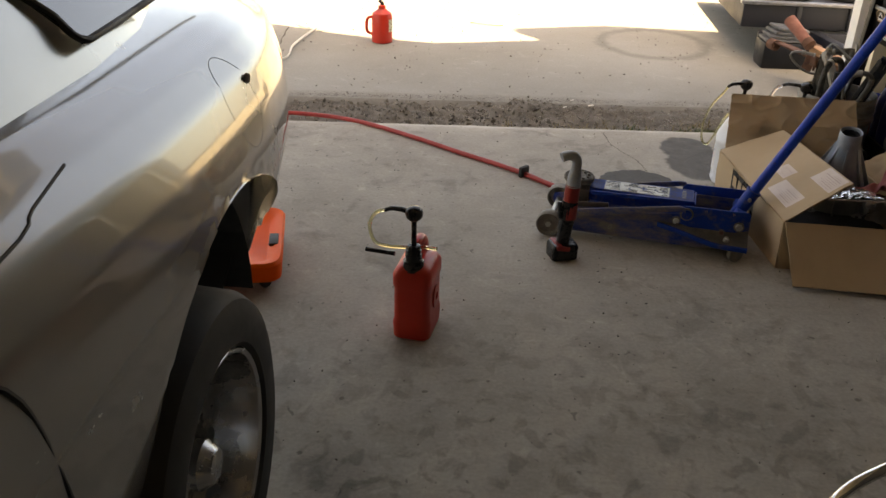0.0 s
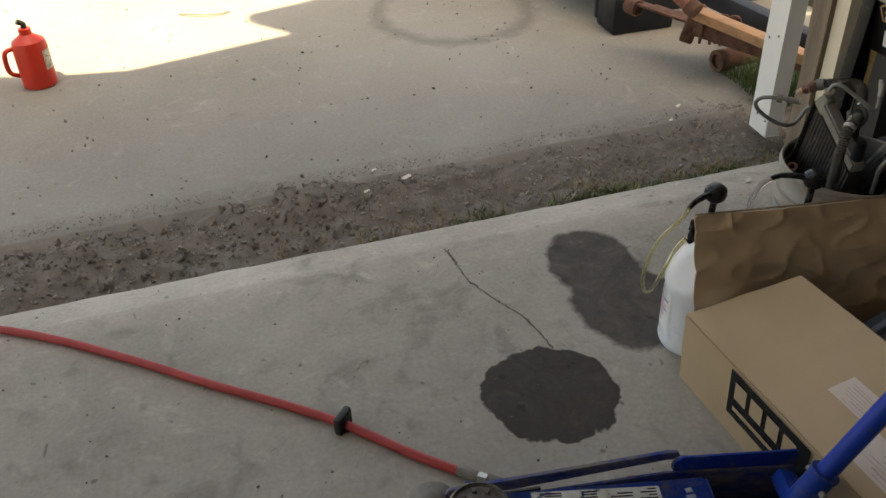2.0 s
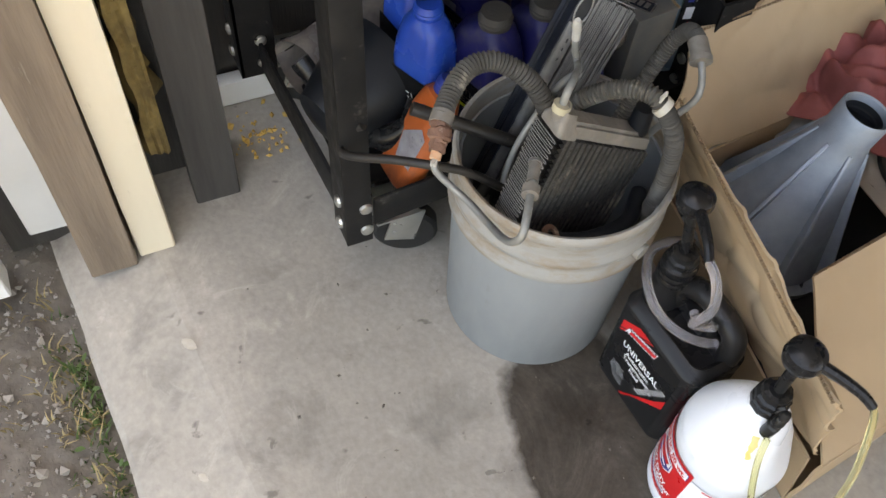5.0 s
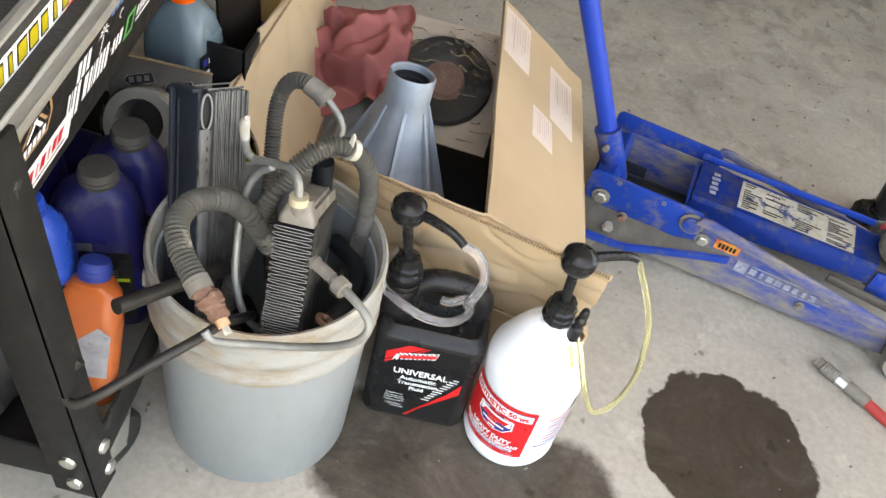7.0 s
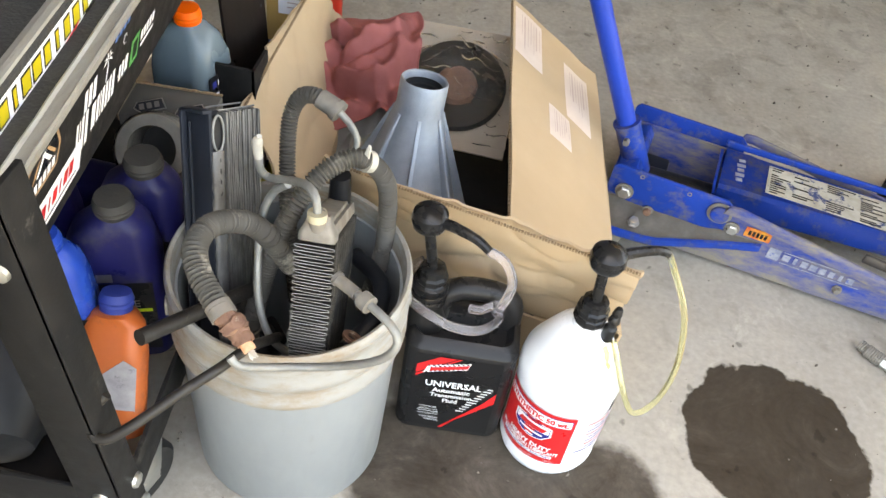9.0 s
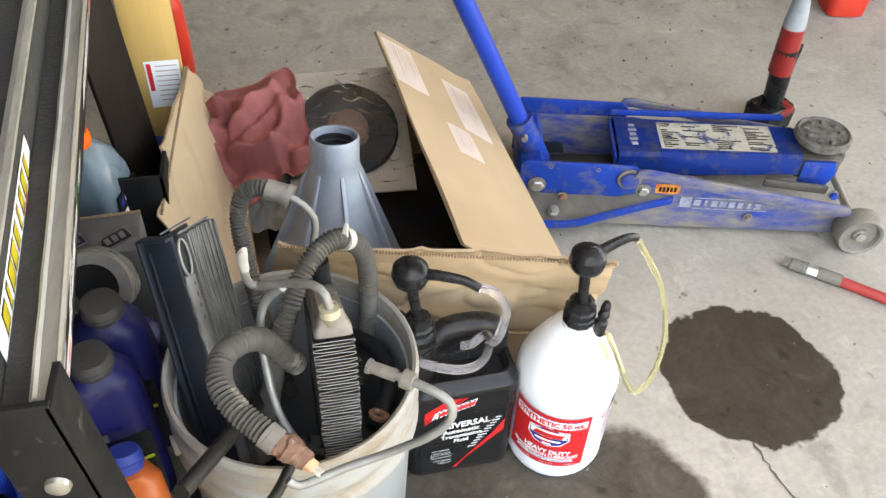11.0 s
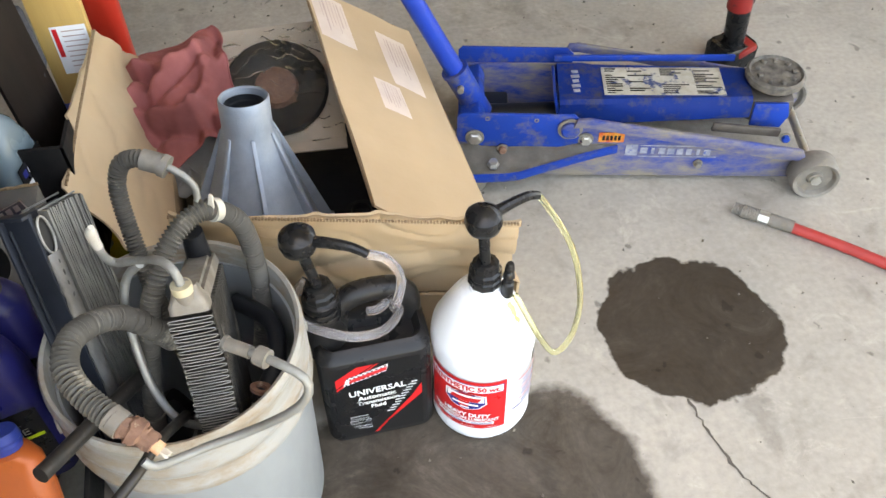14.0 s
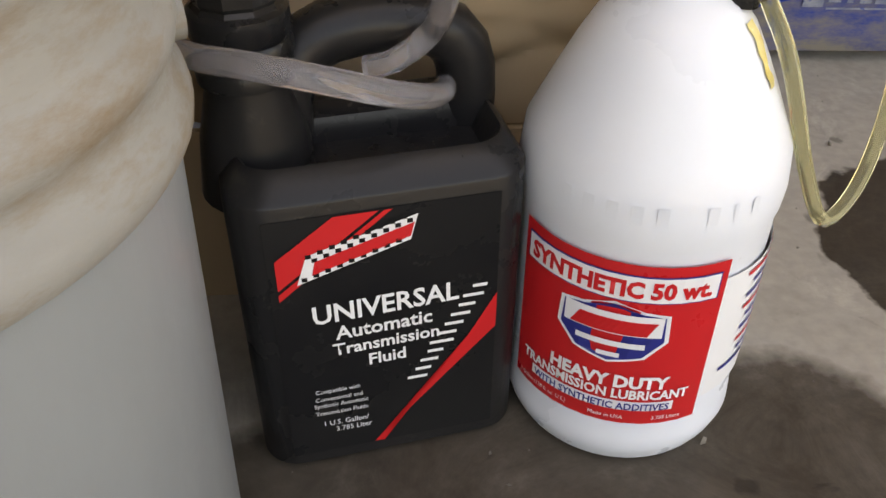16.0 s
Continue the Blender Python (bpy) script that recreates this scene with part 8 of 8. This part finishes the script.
part("cross_bar", rod(bmesh.new(), (0.86, 0.60, 0.80), (1.02, 0.60, 0.80), 0.012, 12), M_BLACK, stand)

# ---- outside: red bottle, dirt litter, trailer parts ----
rb = thing("red_jug", "red plastic jug with a side handle on the driveway", "jug", pose(-0.600, 4.945, -0.012, 0, 0, 20) @ Matrix.Diagonal((0.95, 0.95, 0.82, 1)))
part("body", lathe([(0, 0), (0.058, 0), (0.066, 0.006), (0.066, 0.19), (0.06, 0.215), (0.035, 0.235), (0.024, 0.245), (0.024, 0.27), (0, 0.272)], 32), M_RED, rb)
part("handle", tube([(-0.062, 0, 0.19), (-0.095, 0, 0.175), (-0.098, 0, 0.09), (-0.064, 0, 0.06)], 0.010, 10), M_RED, rb)
part("cap", tube([(0, 0, 0.27), (0.0, 0, 0.29), (-0.02, 0, 0.305)], 0.012, 10), M_PUMP, rb)
part("label", wrap(rect(0.05, 0.09), 0.0668, 0, 0.13, -40), M_WORNLABEL, rb)

trailer = thing("utility_trailer", "old black trailer with rusty leaf springs parked on the driveway", "trailer")
M_NAVY = mat("dark navy steel panel", (0.016, 0.018, 0.026), (0.026, 0.026, 0.03), rough=0.5, scale=5, bump=0.15, dirt=(0.09, 0.075, 0.06), dirt_amt=0.25, dscale=9)
M_RUBRED = mat("faded red brown rubber", (0.30, 0.12, 0.085), (0.2, 0.075, 0.055), rough=0.8, dirt=(0.1, 0.06, 0.05), dirt_amt=0.35)
M_TIMBER = mat("bare timber beam", (0.46, 0.25, 0.13), (0.32, 0.17, 0.09), rough=0.8, scale=8, stretch=(0.4, 5, 5), dirt=(0.16, 0.11, 0.08), dirt_amt=0.3)
part("front_panel", boxes(((1.7, 0.03, 0.17), (2.49, 4.99, 0.075), (0, 0, 0), 0.006)), M_NAVY, trailer)
part("bed", boxes(((1.8, 1.5, 0.14), (2.44, 5.78, 0.235), (0, 0, 0), 0.012)), M_NAVY, trailer)
part("bed_lip", boxes(((1.84, 0.05, 0.02), (2.44, 5.02, 0.315), (0, 0, 0), 0.004)), mat("bare rubbed edge", (0.30, 0.30, 0.32), (0.2, 0.2, 0.2), rough=0.4, metal=0.5), trailer, "rubbed pale upper edge")
for k in range(3):
    part("bed_rib", boxes(((0.03, 0.02, 0.14), (1.86 + 0.3 * k, 5.02, 0.235), (0, 0, 0), 0.003)), M_NAVY, trailer)
for k in range(4):
    e = Vector((1.65 + 0.05 * k, 4.585 - 0.02 * k, 0.152 - 0.012 * k))
    part("spring_leaf", moved(boxes(((0.40 - 0.06 * k, 0.05, 0.009), (0.17, 0, 0), (0, 12, 0), 0.002)), Matrix.Translation(e) @ pose(0, 0, 0, 0, 0, -38)), M_RUSTIRON, trailer, "rusty leaf of the spring")
for r_ in (0.030, 0.019, 0.010):
    part("spring_eye", lathe([(r_ - 0.005, -0.026), (r_, -0.026), (r_, 0.026), (r_ - 0.005, 0.026), (r_ - 0.005, -0.026)], 24, m=pose(1.635, 4.595, 0.172, 90, 0, 20)), M_RUSTIRON, trailer, "curled spring eye")
part("axle_tube", rod(bmesh.new(), (1.875, 4.33, 0.035), (2.7, 4.45, 0.05), 0.036, 18), M_RUSTIRON, trailer)
part("axle_end", lathe([(0.026, 0), (0.041, 0), (0.041, 0.06), (0.026, 0.06), (0.026, 0)], 20, m=pose(1.86, 4.328, 0.035, 0, 90, 8)), M_RUSTIRON, trailer)
# black disc paints the unlit inside of the open tube end
part("axle_plug", lathe([(0, 0.02), (0.027, 0.02), (0.027, 0.03), (0, 0.03)], 16, m=pose(1.86, 4.328, 0.035, 0, 90, 8)), M_TRIMBLK, trailer)
part("shackle", boxes(((0.05, 0.04, 0.15), (1.80, 4.43, 0.15), (0, 14, -30), 0.008)), M_RUSTIRON, trailer)
part("bump_stop", rod(bmesh.new(), (1.735, 4.32, 0.25), (1.66, 4.47, 0.335), 0.027, 18, 0.032), M_RUBRED, trailer, "faded red-brown rubber bump stop")
part("bump_cup", rod(bmesh.new(), (1.742, 4.306, 0.242), (1.728, 4.334, 0.258), 0.031, 18), M_RUSTIRON, trailer)
for k in range(3):
    part("u_bolt", tube([(1.80 + 0.03 * k, 4.36 - 0.02 * k, 0.10), (1.80 + 0.03 * k, 4.345 - 0.02 * k, 0.19), (1.825 + 0.03 * k, 4.33 - 0.02 * k, 0.215), (1.85 + 0.03 * k, 4.33 - 0.02 * k, 0.19), (1.85 + 0.03 * k, 4.34 - 0.02 * k, 0.10)], 0.006, 8), M_RUSTIRON, trailer)
part("cross_beam", moved(boxes(((0.55, 0.055, 0.035), (0.275, 0, 0), (0, 0, 0), 0.004)), Matrix.Translation((1.775, 4.36, 0.215)) @ pose(0, 0, 0, 0, 7, -58)), M_TIMBER, trailer, "bare wooden beam end")
part("frame_rail", moved(boxes(((0.60, 0.05, 0.06), (0.30, 0, 0), (0, 0, 0), 0.004)), Matrix.Translation((1.80, 4.40, 0.15)) @ pose(0, 0, 0, 0, 6, -50)), M_RUSTIRON, trailer)
part("frame_rail", boxes(((0.06, 0.9, 0.07), (2.05, 4.6, 0.13), (0, 0, 12), 0.005)), M_NAVY, trailer)
for k, (x, y) in enumerate(((1.80, 5.28), (2.24, 5.34))):
    w_ = thing("spare_wheel", "spare wheel with a pale steel rim lying on the trailer", "wheel", pose(x, y, 0.30, 0, 0, 20 * k), "spare wheels")
    part("tyre", lathe([(0.12, 0.0), (0.17, 0.0), (0.19, 0.02), (0.19, 0.07), (0.17, 0.09), (0.125, 0.085), (0.12, 0)], 36), M_TYRE, w_)
    part("rim", lathe([(0.128, 0.086), (0.124, 0.092), (0.11, 0.075), (0.05, 0.092), (0, 0.095)], 32), M_RIM, w_)
eng = thing("plastic_covers", "stack of old grey plastic covers beside the trailer edge", "parts", pose(1.765, 4.84, -0.012, 0, 0, 4))
part("base", boxes(((0.27, 0.16, 0.15), (0, 0.02, 0.075), (0, 0, 0), 0.012)), M_DARKPL, eng)
for k in range(4):
    part("cover", boxes(((0.24 - 0.02 * k, 0.15, 0.018), (-0.01 + 0.008 * k, 0.02, 0.160 + 0.020 * k), (0, 2 * k, 3 * k), 0.006)), mat("faded grey cover", (0.13, 0.13, 0.13), (0.07, 0.07, 0.07), rough=0.6) if k == 0 else bpy.data.materials["faded grey cover"], eng)
tw = thing("truck_tyre", "large knobbly tyre standing on the driveway", "tyre", pose(1.80, 7.05, 0.36, 90, 0, 62))
part("carcass", lathe([(0.2, -0.12), (0.3, -0.13), (0.355, -0.10), (0.37, 0.0), (0.355, 0.10), (0.3, 0.13), (0.2, 0.12), (0.2, -0.12)], 48), M_TYRE, tw)
part("rim", lathe([(0.2, -0.10), (0.19, 0.05), (0.05, 0.08), (0, 0.08)], 32), M_RUSTIRON, tw)
bm = bmesh.new()
for k in range(36):
    for s in (-1, 1):
        box(bm, (0.05, 0.04, 0.02), (0, 0, 0))
        bmesh.ops.transform(bm, matrix=pose(0, 0, 0, 0, 0, 10 * k + 5 * s) @ pose(0.372, 0, 0.055 * s, 0, 90, 0), verts=bm.verts[-8:])
part("tread", bm, M_TYRE, tw, smooth=False)

# pebbles, grit and weeds in the dirt strip
def pebbles(n, lo, hi, name, label, spread, seed, material=M_PEBBLE):
    r = random.Random(seed)
    verts, faces = [], []
    base = [(1, 0, 0), (-1, 0, 0), (0, 1, 0), (0, -1, 0), (0, 0, 1), (0, 0, -1)]
    fs = [(0, 2, 4), (2, 1, 4), (1, 3, 4), (3, 0, 4), (2, 0, 5), (1, 2, 5), (3, 1, 5), (0, 3, 5)]
    for _ in range(n):
        x, y, z = spread(r)
        s = lo + (hi - lo) * r.random() ** 3
        q = Euler((r.random() * 6, r.random() * 6, r.random() * 6)).to_matrix()
        k = len(verts)
        for v in base:
            p = q @ Vector((v[0] * s * r.uniform(0.7, 1.3), v[1] * s * r.uniform(0.6, 1.1), v[2] * s * r.uniform(0.4, 0.8)))
            verts.append((x + p.x, y + p.y, z + p.z))
        faces += [tuple(k + i for i in f) for f in fs]
    me = bpy.data.meshes.new(name)
    me.from_pydata(verts, [], faces)
    me.materials.append(material)
    tagged(new(name, me), label, "gravel", kind="stuff")


def in_strip(r):
    x = r.uniform(-2.2, 2.0)
    v = min(0.56, abs(r.gauss(0.2, 0.13)) / 0.62)
    p = dirt((x + 5) / 7.6, v)
    return p.x, p.y, p.z + 0.001


pebbles(1700, 0.003, 0.013, "gravel", "pale flat chips of stone in the dirt strip", in_strip, 33, mat("pale stone chip", (0.32, 0.29, 0.25), (0.2, 0.18, 0.15), rough=0.85, scale=8, bump=0.3))
pebbles(9000, 0.0015, 0.009, "gravel", "small loose stones and grit in the dirt strip", in_strip, 3)
pebbles(1500, 0.0008, 0.0045, "grit", "dark crumbs and grit scattered over the concrete", lambda r: (r.uniform(-1.2, 1.7), r.uniform(1.0, 3.5), 0.001), 8, M_DIRT)
pebbles(900, 0.001, 0.008, "grit", "grit scattered over the driveway", lambda r: (r.uniform(-2.5, 2.4), 3.85 + 2.5 * r.random() ** 1.5, -0.010), 9, M_DIRT)


pebbles(420, 0.006, 0.020, "clod", "dry clods of earth in the dirt strip", lambda r: (lambda p: (p.x, p.y, p.z + 0.003))(dirt((r.uniform(-2.2, 0.5) + 5) / 7.6, r.uniform(0.1, 0.5))), 41, M_DIRT)
pebbles(4500, 0.0006, 0.0035, "grit", "fine grit blown from the dirt onto the driveway edge", lambda r: (lambda x: (x, drive_edge(x) + 0.05 + abs(r.gauss(0, 0.07)), -0.014))(r.uniform(-2.2, 1.9)), 42, M_DIRT)


def blades(n, spread, h0, h1, material, name, label, seed):
    r = random.Random(seed)
    verts, faces = [], []
    for _ in range(n):
        x, y, z = spread(r)
        h, a, w_, b = r.uniform(h0, h1), r.uniform(0, 6.28), r.uniform(0.0012, 0.003), r.uniform(0.2, 1.0)
        dxx, dyy = math.cos(a), math.sin(a)
        k = len(verts)
        for t in (0, 0.5, 1):
            o = b * h * t * t
            ww = w_ * (1 - 0.85 * t)
            for s in (-1, 1):
                verts.append((x + dxx * o - dyy * ww * s, y + dyy * o + dxx * ww * s, z + h * t * (1 - 0.25 * b * t)))
        faces += [(k, k + 1, k + 3, k + 2), (k + 2, k + 3, k + 5, k + 4)]
    me = bpy.data.meshes.new(name)
    me.from_pydata(verts, [], faces)
    me.materials.append(material)
    tagged(new(name, me), label, "grass", kind="stuff")


def by_slab(x0, x1, w_):
    def f(r):
        x = r.uniform(x0, x1)
        if noise.noise((x * 4.5, 3, 1)) < -0.05:
            x = r.uniform(1.0, 1.7)
        y = edge_y(x) + 0.008 + abs(r.gauss(0, w_))
        p = dirt((x + 5) / 7.6, (y - edge_y(x) + 0.02) / 0.62)
        return p.x, p.y, p.z
    return f


blades(700, by_slab(0.7, 1.75, 0.020), 0.006, 0.026, M_GRASS, "grass", "short green weeds along the slab edge", 5)
blades(520, by_slab(0.2, 1.8, 0.05), 0.008, 0.034, M_STRAW, "dry_grass", "dry straw and dead weeds along the slab edge", 6)
blades(1500, lambda r: (1.89 + 0.30 * r.random(), 4.04 + 0.26 * r.random(), -0.035), 0.03, 0.13, M_GRASS, "grass", "green grass round the trailer", 7)
r = random.Random(12)
for i in range(26):
    x = r.uniform(0.9, 1.65)
    p = Vector(by_slab(0.9, 1.7, 0.02)(r))
    s = r.uniform(0.008, 0.017)
    bm = bmesh.new()
    pts = [(0, 0, 0), (0.5, 0.32, 0.12), (1.0, 0.3, 0.16), (1.5, 0, 0.1), (1.0, -0.3, 0.16), (0.5, -0.32, 0.12)]
    bm.faces.new([bm.verts.new(Vector(q) * s) for q in pts])
    single("leaf", bm, M_GRASS, "small green weed leaf at the slab edge", "leaf", pose(p.x, p.y, p.z + 0.012, r.uniform(-20, 20), r.uniform(-30, 5), r.uniform(0, 360)), "weed leaves")
for x, y, s in ((1.590, 3.574, 0.011), (1.380, 3.607, 0.007), (0.62, 3.88, 0.014), (0.49, 3.83, 0.009), (1.616, 4.107, 0.010), (1.548, 4.015, 0.008), (0.53, 3.95, 0.008)):
    bm = bmesh.new()
    bm.faces.new([bm.verts.new((s * math.cos(a) * 1.3, s * math.sin(a) * 0.7, 0.003 + 0.002 * math.sin(3 * a))) for a in [i / 9 * 6.28 for i in range(9)]])
    single("dry_leaf", bm, M_LEAFLIT, "small pale dry petal on the concrete", "leaf", pose(x, y, 0.001 if y < 3.7 else -0.010, 0, 0, 30 * i), "pale petals")
pebbles(60, 0.003, 0.009, "sawdust", "orange crumbs of insulation on the floor", lambda r: (1.93 + 0.05 * r.random() + 0.02 * r.gauss(0, 1), 3.36 + 0.03 * r.gauss(0, 1), 0.003), 15, mat("dry yellow flake", (0.66, 0.42, 0.12), (0.5, 0.3, 0.08), rough=0.8, scale=60, bump=0.1))
bm = tube([(-0.1, 5.55, -0.004), (0.0, 5.50, 0.0), (0.08, 5.5, -0.004), (0.12, 5.52, -0.004)], 0.004, 6)
single("twig", bm, M_DUSTSTEEL, "short bent twig on the driveway", "twig")
tw = thing("twig", "pale bleached forked twig lying on the driveway", "twig")
M_TWIG = mat("bleached twig", (0.72, 0.68, 0.60), (0.6, 0.56, 0.48), rough=0.7, scale=40, bump=0.2)
part("stem", tube([(-1.06, 5.135, 0.002), (-1.075, 4.95, 0.006), (-1.095, 4.70, 0.002), (-1.065, 4.50, 0.006), (-1.07, 4.42, 0.002), (-1.115, 4.37, -0.003)], lambda t: 0.008 - 0.003 * t, 8), M_TWIG, tw)
part("branch", tube([(-1.06, 5.135, 0.002), (-1.14, 5.185, 0.002), (-1.235, 5.29, -0.003)], lambda t: 0.006 - 0.002 * t, 8), M_TWIG, tw)
part("branch", tube([(-1.06, 5.135, 0.002), (-1.02, 5.15, 0.002), (-0.965, 5.175, -0.003)], lambda t: 0.005 - 0.002 * t, 8), M_TWIG, tw)


def smear(u, v):
    wv = 0.006 + 0.014 * abs(noise.noise((v * 6, 3, 0)))
    return Vector((-1.25 + 0.10 * (1 - v) + 0.02 * noise.noise((v * 5, 1, 0)) + wv * (u - 0.5), 4.35 + 0.85 * v, -0.0105))


single("pavement", sheet(smear, 2, 40), M_CRACK, "dark gritty crack in the driveway", "crack", kind="structure")
